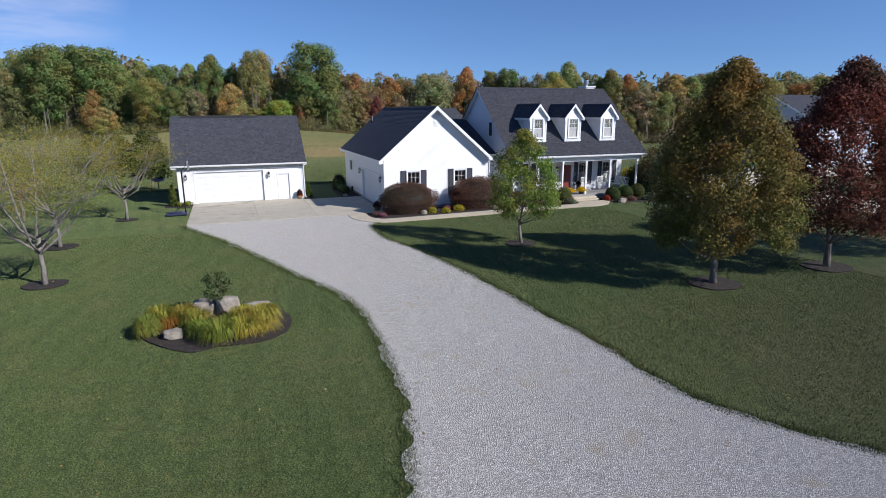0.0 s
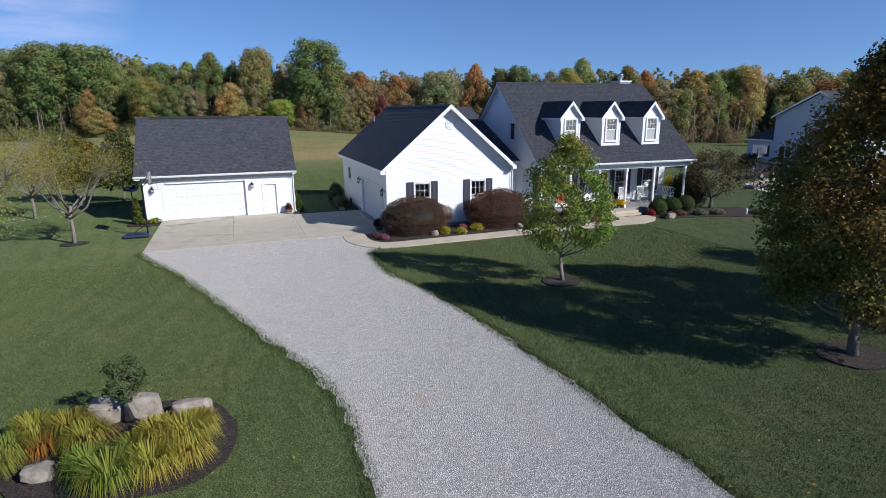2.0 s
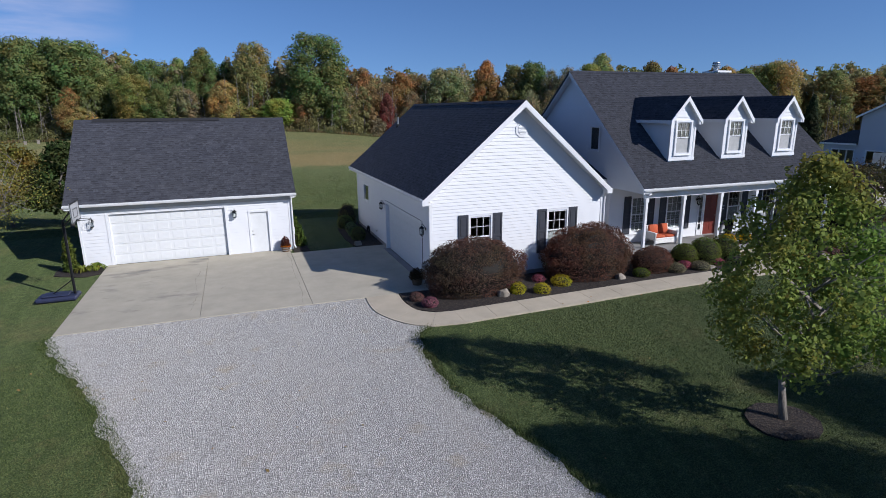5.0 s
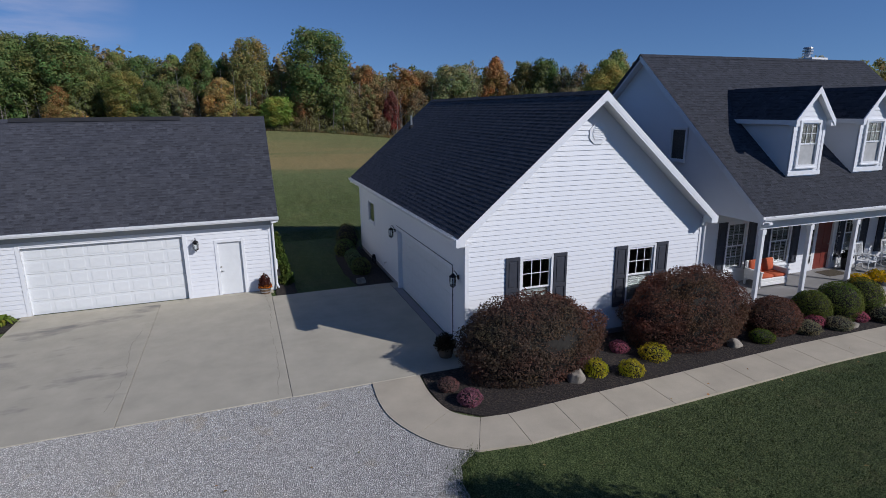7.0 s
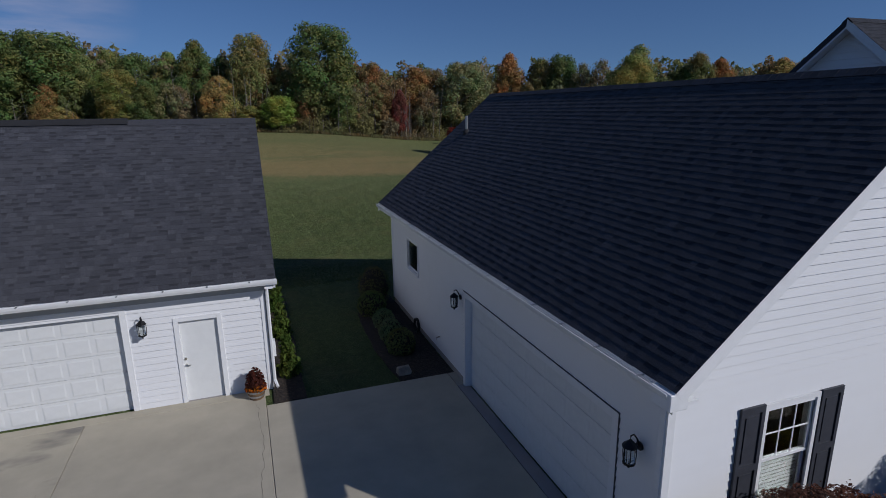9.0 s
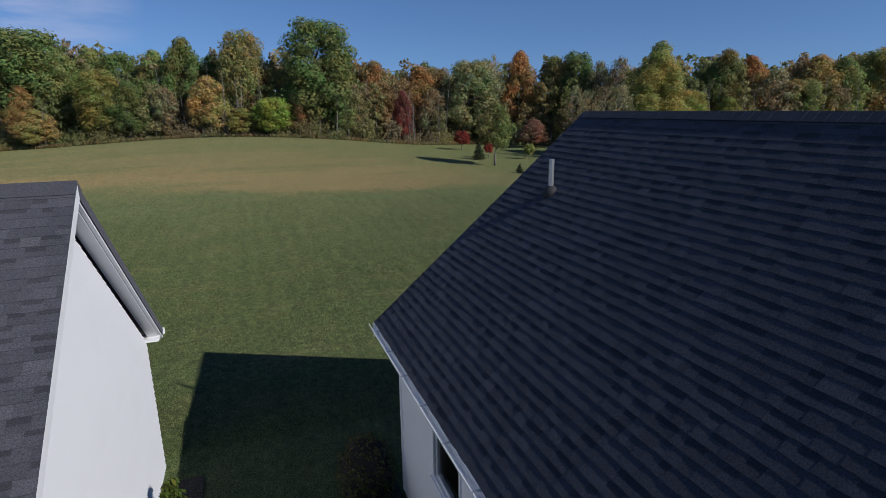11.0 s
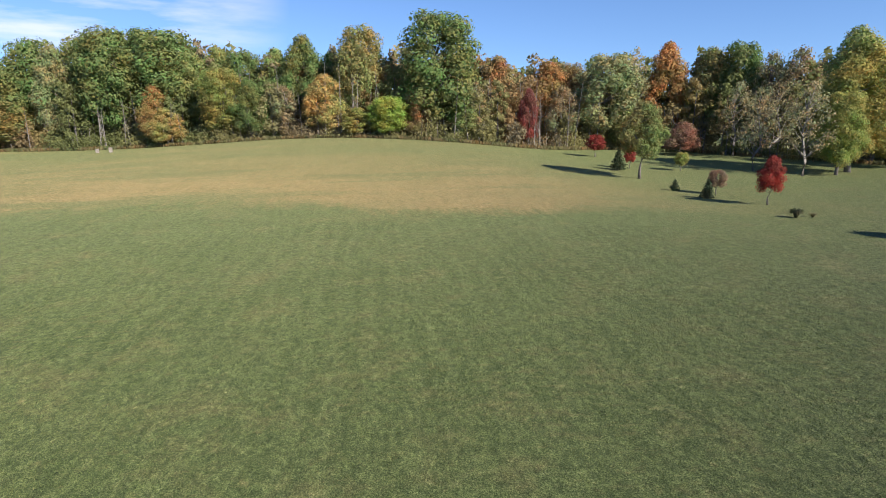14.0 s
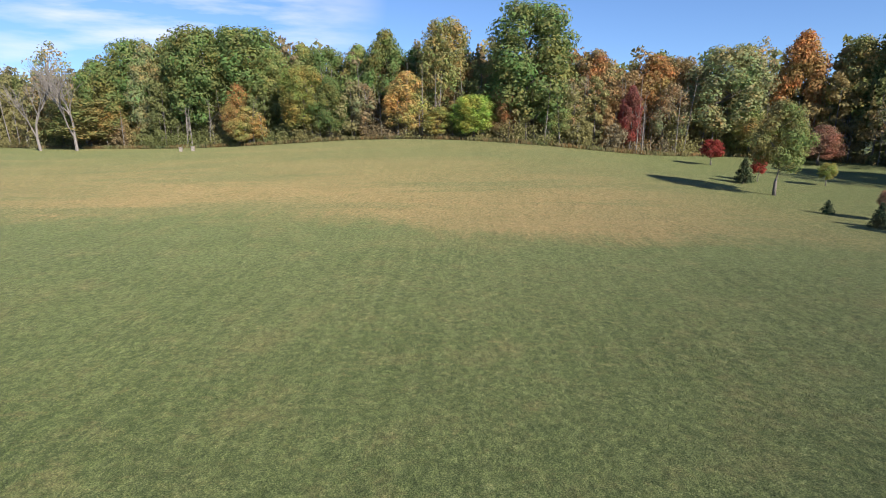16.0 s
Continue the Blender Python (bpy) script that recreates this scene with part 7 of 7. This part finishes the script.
def potted(name, label, at, r, h, pot_material, hue, plant_r, plant_h, seed, bloom=None, bands=0):
    t = thing(name, label, "potted plant", "potted plants", at=at)
    part("pot", Form().lathe([(r * 0.75, 0.0), (r * 0.95, h * 0.6), (r, h), (r * 0.9, h), (r * 0.88, h * 0.9)], 18), pot_material, t)
    for k in range(bands):
        z = h * (0.25 + 0.45 * k)
        part("hoop", Form().lathe([(r * (0.75 + 0.27 * z / h) + 0.012, z), (r * (0.75 + 0.27 * z / h) + 0.016, z + 0.04)], 18), STEEL, t)
    part("soil", Form().lathe([(r * 0.88, h * 0.85), (r * 0.87, h * 0.9)], 14), MULCH, t)
    rng = np.random.default_rng(seed)
    d = unit(rng.normal(size=(900, 3)))
    d[:, 2] = np.abs(d[:, 2])
    pts = d * np.array((plant_r, plant_r, plant_h)) * rng.uniform(0.55, 1.0, 900)[:, None] + np.array((0, 0, h * 0.9))
    c = part("foliage", leaf_mesh("foliage", pts, d, np.full(900, 0.075), rng), None, t)
    c.color = (*hue, 1)
    if bloom:
        d = unit(rng.normal(size=(160, 3)))
        d[:, 2] = np.abs(d[:, 2]) * 0.5
        pts = d * np.array((plant_r * 1.02, plant_r * 1.02, plant_h * 0.6)) + np.array((0, 0, h * 0.9))
        c = part("flowers", leaf_mesh("flowers", pts, d, np.full(160, 0.08), rng), None, t, "orange flowers")
        c.color = (*bloom, 1)


potted("barrel_planter", "half barrel planter with dark red leaves and orange flowers", (5.6, 48.3, 0.045), 0.22, 0.27, STAVE, (0.10, 0.025, 0.022), 0.24, 0.55, 701, ORANGE, 2)
potted("flower_pot", "dark pot of drooping plants beside the garage corner", (10.1, 40.55, 0.045), 0.24, 0.3, STAVE, (0.05, 0.035, 0.02), 0.34, 0.45, 702)
potted("flower_pot", "pot of bright yellow chrysanthemums by the porch steps", (25.75, 39.75, 0.42), 0.2, 0.24, BLACKPOT, (0.62, 0.40, 0.01), 0.38, 0.36, 703)
potted("flower_pot", "pot of bright yellow chrysanthemums by the porch steps", (26.75, 39.75, 0.42), 0.22, 0.26, BLACKPOT, (0.62, 0.40, 0.01), 0.45, 0.38, 704)
potted("urn_planter", "black urn with a dark spiky plant beside the red door", (27.75, 41.6, 0.42), 0.2, 0.55, BLACKPOT, (0.02, 0.022, 0.015), 0.22, 0.3, 705)
tagged(part("doormat", Form().box(26.2, 27.25, 41.1, 41.75, 0.421, 0.436, 0.005), plain("brown_coir", (0.07, 0.055, 0.035), 0.95, 0.0, 0.3, 40.0, 0.6, 200.0)), "brown woven doormat before the red door", "doormat")
tagged(part("marker_pipe", Form().lathe([(0.06, 0.0), (0.06, 0.42), (0.05, 0.43)], 12, (34.3, 36.2, 0.0)), TRIM), "short white pipe standing in the mulch bed", "pipe")
tagged(part("garden_hose", Form().tube([(10.46 - 0.0012 * k, 50.7 + 0.22 * math.cos(k * 0.5), 0.3 + 0.22 * math.sin(k * 0.5)) for k in range(64)], 0.014, 6), BLACK), "coiled dark garden hose on the garage wall", "hose")
blue = thing("patio_tub", "round blue plastic tub on a dark stand", "tub", at=(-6.1, 61.8, ground_z(-6.1, 61.8)))
part("tub", Form().lathe([(0.3, 0.75), (0.55, 0.85), (0.62, 1.1), (0.58, 1.1), (0.5, 0.9), (0.05, 0.85)], 20), plain("blue_plastic", (0.03, 0.045, 0.16), 0.45), blue, "", True)
part("stand", Form().tube([(0, 0, 0), (0, 0, 0.8)], 0.05, 8).lathe([(0.3, 0.0), (0.28, 0.04), (0.05, 0.06)], 14), BLACK, blue)


# ---- garden corner on the back lawn ----
def garden_corner():
    g = ground_z(51, 80)
    structure("garden_plot", sheet(worn([(51.0, 80.4), (52.8, 77.8), (58.0, 78.2), (57.5, 83.0), (54.0, 84.0), (52.0, 82.6)], 2.0, 0.2), g + 0.06, 0.3), MULCH, "earth plot with stone edging on the back lawn")
    rng = random.Random(8)
    for k in range(26):
        a = k / 25
        x, y = 49.6 + a * 4.6, 80.3 - a * 3.2
        tagged(part("edging_stone", Form().lump((0, 0, 0.1), (0.2, 0.13, 0.13), k, 0.4, 2), ROCK), "rough edging stone round the garden plot", "stone", "edging stones").location = (x + rng.uniform(-0.06, 0.06), y + rng.uniform(-0.06, 0.06), g + 0.02)
    bag = plain("white_plastic_bag", (0.34, 0.34, 0.36), 0.4, 0.0, 0.5, 4.0, 0.4, 12.0)
    for i, (x, y, z, r) in enumerate(((49.2, 81.0, 0, 0), (49.9, 81.5, 0, 40), (50.5, 81.0, 0, 80), (49.5, 81.25, 0.2, 20), (50.2, 81.3, 0.2, 60), (49.9, 81.2, 0.4, 10), (50.4, 80.6, 0.15, 115), (49.0, 81.5, 0.1, 130), (50.9, 81.4, 0.1, 30))):
        ob = tagged(part("soil_bag", Form().lump((0, 0, 0.11), (0.48, 0.3, 0.17), i + 40, 0.25, 3), bag, None, "", True), "plump white plastic soil bag stacked by the plot", "bag", "stacked soil bags")
        ob.location, ob.rotation_euler = (x, y, ground_z(x, y) + z), (radians(9 * math.sin(i * 2.3)), radians(12 * math.cos(i * 1.7)), radians(r))
    post = thing("bird_feeder", "small bird feeder on a post over the lawn", "bird feeder", at=(86.0, 103.0, ground_z(86, 103)))
    part("post", Form().tube([(0, 0, 0), (0, 0, 1.3)], 0.06, 6), BARK, post)
    part("box", Form().box(-0.2, 0.2, -0.15, 0.15, 1.3, 1.55).prism([(-0.28, -0.25, 1.55), (-0.28, 0.25, 1.55), (-0.28, 0, 1.78)], (0.56, 0, 0)), BARK, post)


garden_corner()


# ---- neighbour ----
def neighbour():
    h = thing("neighbour_house", "two-storey pale grey-sided neighbouring house with low wing", "house", at=(71.0, 55.0, 0), grounded=True)
    X, Y0, Y1, T, P = 65.0, 49.4, 60.1, 6.0, 8.7
    west = Face((X, Y1, 0.0), (0, -1, 0), (-1, 0, 0))
    wall(h, west, Y1 - Y0, 0.2, T, [(0.95, 2.55, 1.15, 2.45), (7.1, 8.0, 4.1, 5.5)], ((Y1 - Y0) / 2, P - 0.15), 0.2, GREY_SIDING, "pale grey lapped siding of the gable end")
    window(h, west, 0.95, 1.7, 1.15, 2.45, cols=1, rows=1)
    window(h, west, 1.8, 2.55, 1.15, 2.45, cols=1, rows=1)
    window(h, west, 7.1, 8.0, 4.1, 5.5, cols=1, rows=1)
    south = Face((X, Y0, 0.0), (1, 0, 0), (0, -1, 0))
    wall(h, south, 13.0, 0.2, T, (), None, 0.2, GREY_SIDING)
    wall(h, Face((X + 13, Y0, 0), (0, 1, 0), (1, 0, 0)), Y1 - Y0, 0.2, T, (), ((Y1 - Y0) / 2, P - 0.15), 0.2, GREY_SIDING, boards=False)
    wall(h, Face((X + 13, Y1, 0), (-1, 0, 0), (0, 1, 0)), 13.0, 0.2, T, (), None, 0.2, GREY_SIDING, boards=False)
    ym = (Y0 + Y1) / 2
    slope(h, (X - 0.35, Y0 - 0.4, T - 0.05), (X + 13.35, Y0 - 0.4, T - 0.05), (X - 0.35, ym, P + 0.1), tabs=False)
    slope(h, (X + 13.35, Y1 + 0.4, T - 0.05), (X - 0.35, Y1 + 0.4, T - 0.05), (X + 13.35, ym, P + 0.1), tabs=False)
    for y in (Y0 - 0.4, Y1 + 0.4):
        rake(h, (X - 0.33, y, T - 0.08), (X - 0.33, ym, P + 0.07), (-1, 0, 0), 0.2)
    wing = Face((X, 63.7, 0.0), (0, -1, 0), (-1, 0, 0))
    wall(h, wing, 3.6, 0.2, 3.05, [(0.9, 3.3, 0.95, 2.45)], None, 0.2, GREY_SIDING)
    for k in range(3):
        window(h, wing, 0.9 + k * 0.82, 1.66 + k * 0.82, 0.95, 2.45, cols=1, rows=1, trim=0.05)
    wall(h, Face((X + 6, 63.7, 0), (-1, 0, 0), (0, 1, 0)), 6.0, 0.2, 3.05, (), None, 0.2, GREY_SIDING, boards=False)
    f = Form().add([(X - 0.3, 60.1, 3.1), (X - 0.3, 64.0, 3.1), (X + 6.3, 64.0, 3.1), (X + 1.2, 60.1, 4.5), (X + 1.6, 61.9, 4.45), (X + 6.3, 60.1, 4.5), (X + 6.3, 61.9, 4.45)], [(0, 1, 4, 3), (1, 2, 6, 4), (3, 4, 6, 5), (0, 3, 5, 2, 1)])
    part("wing_roof", f, SHINGLE, h)
    part("fascia", Form().box(X - 0.34, X - 0.3, 60.1, 64.04, 2.95, 3.13).box(X - 0.34, X + 6.3, 64.0, 64.04, 2.95, 3.13), TRIM, h)
    structure("neighbour_drive", sheet([(54.0, 52.5), (51.0, 49.4), (47.0, 47.9), (45.3, 45.2), (43.2, 41.6), (41.6, 37.5), (41.0, 30.0), (42.0, 20.0), (45.0, 0.0), (48.0, -30.0), (53.5, -30.0), (50.5, 0.0), (47.5, 20.0), (47.0, 30.0), (48.5, 38.0), (53.0, 42.0), (60.0, 43.0), (70.0, 42.5), (75.0, 44.0), (75.0, 48.0), (64.5, 48.8), (64.5, 53.0), (60.0, 56.0)][::-1], 0.03, 0.2), SLAB, "pale concrete drive of the neighbouring house")


neighbour()
RUBBER = plain("black_rubber", (0.018, 0.018, 0.018), 0.85)


def wheel(parent, x, y, r, side):
    w = part("wheel", Form().tube([(x, y - 0.1, r), (x, y + 0.1, r)], r * 0.6, 16), STEEL, parent)
    ring = Form()
    n = 20
    prof = [(r * 0.6, -0.11), (r * 0.95, -0.11), (r, -0.06), (r, 0.06), (r * 0.95, 0.11), (r * 0.6, 0.11)]
    v = [(x + p * math.cos(2 * math.pi * k / n), y + q, r + p * math.sin(2 * math.pi * k / n)) for k in range(n) for p, q in prof]
    m = len(prof)
    ring.add(v, [(k * m + j, k * m + (j + 1) % m, ((k + 1) % n) * m + (j + 1) % m, ((k + 1) % n) * m + j) for k in range(n) for j in range(m)])
    part("tyre", ring, RUBBER, w, "", True)


def hull(profile, width, inset):
    """A car body from its side view: rounded over at the shoulders."""
    f = Form()
    rows = [(-width / 2 + inset, 0.0), (-width / 2, 0.12), (width / 2, 0.12), (width / 2 - inset, 0.0)]
    n = len(profile)
    for y, k in rows:
        for x, z in profile:
            f.v.append((x, y, z - k * 0.25 if z > 0.6 else z))
    for r in range(3):
        for i in range(n):
            f.f.append((r * n + i, r * n + (i + 1) % n, (r + 1) * n + (i + 1) % n, (r + 1) * n + i))
    f.f.append(tuple(range(n))[::-1])
    f.f.append(tuple(range(3 * n, 4 * n)))
    return f


def vehicle(name, label, at, turn, profile, cabin, paint, length, wheels, r, bed=None):
    t = thing(name, label, "car" if bed is None else "pickup truck", at=(*at, 0.03))
    t.rotation_euler = (0, 0, radians(turn))
    body = part("body", hull(profile, 1.85, 0.08), paint, t, "", True)
    part("cabin", hull(cabin, 1.6, 0.14), CARGLASS, t, "dark tinted windows")
    xs = [p[0] for p in cabin]
    top = max(p[1] for p in cabin)
    roof = [p[0] for p in cabin if p[1] > top - 0.1]
    part("roof_panel", Form().box(min(roof) - 0.02, max(roof) + 0.02, -0.66, 0.66, top - 0.05, top + 0.03, 0.02), paint, t)
    for x in (min(roof), max(roof), (min(roof) + max(roof)) / 2):
        for y in (-0.74, 0.74):
            part("pillar", Form().tube([(x + (x - sum(roof) / len(roof)) * 0.25, y * 1.08, top - 0.5), (x, y * 0.9, top)], 0.035, 5), paint, t)
    for x in wheels:
        for y in (-0.86, 0.86):
            wheel(t, x, y, r, 1)
    for y in (-0.62, 0.62):
        part("headlight", Form().box(-length / 2 - 0.02, -length / 2 + 0.08, y - 0.18, y + 0.18, 0.68, 0.84, 0.02), CHROME, t)
        part("tail_light", Form().box(length / 2 - 0.06, length / 2 + 0.02, y - 0.12, y + 0.12, 0.75, 1.0, 0.02), REDDOOR, t)
    part("bumper", Form().box(-length / 2 - 0.08, -length / 2 + 0.05, -0.85, 0.85, 0.4, 0.58, 0.03), CHROME, t)
    if bed:
        part("bed_liner", Form().box(bed[0], bed[1], -0.72, 0.72, 0.9, 1.075, 0.01), RUBBER, t)
        part("side_stripe", Form().box(-length / 2 + 0.1, length / 2 - 0.1, -0.935, -0.92, 0.42, 0.6, 0.004).box(-length / 2 + 0.1, length / 2 - 0.1, 0.92, 0.935, 0.42, 0.6, 0.004), CHROME, t, "silver lower side")
    return t


CARGLASS = plain("tinted_glass", (0.02, 0.025, 0.03), 0.06)
TEAL = plain("teal_car_paint", (0.02, 0.16, 0.15), 0.25, 0.3, 0.05)
PLUM = plain("dark_plum_paint", (0.045, 0.018, 0.028), 0.25, 0.3, 0.05)
vehicle("pickup_truck", "teal pickup truck with silver lower sides on the drive", (58.2, 50.2), -8, [(-2.75, 0.45), (2.75, 0.45), (2.75, 1.07), (0.75, 1.1), (-1.0, 1.12), (-2.5, 1.05), (-2.75, 0.9)], [(-1.15, 1.08), (0.75, 1.06), (0.65, 1.72), (-0.35, 1.74)], TEAL, 5.5, (-1.75, 1.75), 0.38, (0.85, 2.6))
vehicle("parked_car", "dark plum hatchback parked on the concrete drive", (53.0, 50.6), -6, [(-2.1, 0.35), (2.15, 0.35), (2.2, 0.95), (1.9, 1.05), (-0.9, 1.0), (-1.95, 0.85), (-2.15, 0.6)], [(-1.0, 0.98), (2.0, 1.02), (1.5, 1.45), (0.0, 1.5)], PLUM, 4.3, (-1.35, 1.35), 0.33)
for i, (x, y, r, h) in enumerate(((57.5, 55.6, 1.1, 1.5), (59.6, 55.2, 1.0, 1.3), (61.6, 60.2, 1.2, 1.7), (62.6, 57.0, 1.1, 1.3), (63.6, 54.5, 1.0, 1.2), (64.0, 52.3, 0.9, 1.1), (63.4, 62.3, 1.0, 1.6))):
    shrub("hedge_shrub", "dark green shrub before the neighbouring house", (x, y), (r, r, h), (0.035, 0.055, 0.022), 900, 0.14, 720 + i, group="neighbour's shrubs")


# ---- grass ----
def inside(px, py, poly):
    """Which plan points lie in a polygon."""
    hit = np.zeros(len(px), bool)
    x, y = np.array([p[0] for p in poly]), np.array([p[1] for p in poly])
    j = len(poly) - 1
    for i in range(len(poly)):
        if y[i] != y[j]:
            hit ^= ((y[i] > py) != (y[j] > py)) & (px < (x[j] - x[i]) * (py - y[i]) / (y[j] - y[i]) + x[i])
        j = i
    return hit


def blade_material():
    n = Nodes("grass_blade", 0.7, 0.0, 0.15)
    n.set(n.b, "Diffuse Roughness", 1.0)
    island = n.add("NewGeometry", "Random Per Island")
    p = n.where()
    c = n.ramp(island, ((0.0, (0.026, 0.042, 0.012)), (0.45, (0.066, 0.094, 0.027)), (0.9, (0.130, 0.165, 0.055)), (1.0, (0.21, 0.21, 0.09))))
    c = n.mix(n.gray(n.noise(0.3, 4.0, p), 0.5, 0.7, 0.0, 0.6), c, n.mix(0.55, c, (0.24, 0.20, 0.085)))
    n.colour(c)
    return n.m


BLADE = blade_material()


def grass(name, label, px, py, height, width, seed):
    rng = np.random.default_rng(seed)
    n = len(px)
    z = np.array([ground_z(a, b) for a, b in zip(px, py)]) - 0.005
    base = np.stack([px, py, z], 1)
    a = rng.uniform(0, 2 * math.pi, n)
    side = np.stack([np.cos(a), np.sin(a), np.zeros(n)], 1) * (width * rng.uniform(0.5, 1.2, n))[:, None]
    tip = base + np.stack([rng.normal(size=n) * height * 0.5, rng.normal(size=n) * height * 0.5, height * rng.uniform(0.55, 1.2, n)], 1)
    v = np.stack([base - side, base + side, tip], 1).reshape(-1, 3)
    me = bpy.data.meshes.new(name)
    me.vertices.add(3 * n)
    me.vertices.foreach_set("co", v.ravel())
    me.loops.add(3 * n)
    me.loops.foreach_set("vertex_index", np.arange(3 * n))
    me.polygons.add(n)
    me.polygons.foreach_set("loop_start", np.arange(0, 3 * n, 3))
    me.update(calc_edges=True)
    me.materials.append(BLADE)
    tagged(part(name, me), label, "grass", "", "stuff")


def lawns():
    rng = np.random.default_rng(12)
    drive = DRIVE_LEFT + DRIVE_RIGHT + [(8.75, 36.9), (8.3, 37.7), (8.0, 39.8), (-2.2, 39.9)]
    for name, label, x0, x1, y0, y1, n, h in (
        ("lawn_grass", "short mown grass of the front lawn", -9.0, 5.0, 8.0, 38.0, 210000, 0.055),
        ("lawn_grass", "short mown grass of the front lawn", 8.0, 26.0, 7.5, 36.0, 220000, 0.055),
        ("meadow_grass", "short mown grass of the back lawn", -14.0, 36.0, 57.0, 98.0, 420000, 0.065),
    ):
        px, py = rng.uniform(x0, x1, n), y0 + (y1 - y0) * rng.random(n) ** 1.25
        keep = ~inside(px, py, drive) & ~inside(px, py, ISLAND)
        for cx, cy, r in ((18.65, 18.55, 1.0), (14.75, 27.8, 0.75), (25.4, 18.6, 1.0), (-7.1, 28.5, 0.8), (-8.3, 36.0, 0.85)):
            keep &= (px - cx) ** 2 + (py - cy) ** 2 > r * r
        if y0 > 50:
            edge = np.clip((y1 - py) / 26, 0, 1) * np.clip((x1 - px) / 9, 0, 1) * np.clip((px - x0) / 9, 0, 1)
            keep &= rng.random(n) < edge
        grass(name, label, px[keep], py[keep], h, 0.010, n)
    # the ragged edge along the gravel
    px, py = [], []
    for line in (DRIVE_LEFT, DRIVE_RIGHT):
        for p, q in zip(line, line[1:]):
            if max(p[1], q[1]) < 6:
                continue
            m = int(math.dist(p, q) * 520)
            k = rng.random(m)
            px.append(p[0] + (q[0] - p[0]) * k + rng.normal(size=m) * 0.13)
            py.append(p[1] + (q[1] - p[1]) * k + rng.normal(size=m) * 0.13)
    grass("edge_grass", "longer ragged grass along the gravel edge", np.concatenate(px), np.concatenate(py), 0.085, 0.012, 5)
    # fallen leaves
    n = 420
    px, py = rng.uniform(-9, 27, n), rng.uniform(8, 37, n)
    pts = np.stack([px, py, np.full(n, 0.05)], 1)
    ob = part("fallen_leaves", leaf_mesh("fallen_leaves", pts, np.tile((0.0, 0.0, 2.0), (n, 1)), np.full(n, 0.085), rng))
    ob.color = (0.30, 0.22, 0.10, 1)
    tagged(ob, "scattered dry fallen leaves on the lawn", "leaves", "", "stuff")


lawns()


# ---- the shingles nearest the camera, one by one ----
SHINGLE_MESHES = {}
for deck, m, w, h, back, share, flip in LOOSE:
    key = (w, h, back, share, flip)
    if key not in SHINGLE_MESHES:
        SHINGLE_MESHES[key] = Form().add(tab_points(TAB_WIDTHS[w], h, back, 0.0, share), [q[::-1] for q in TAB_FACES] if flip else TAB_FACES, (2,)).mesh("shingle", SHINGLE, False, SHINGLE_SHADOW_BAND)
    part("shingle", SHINGLE_MESHES[key], None, deck).matrix_basis = m
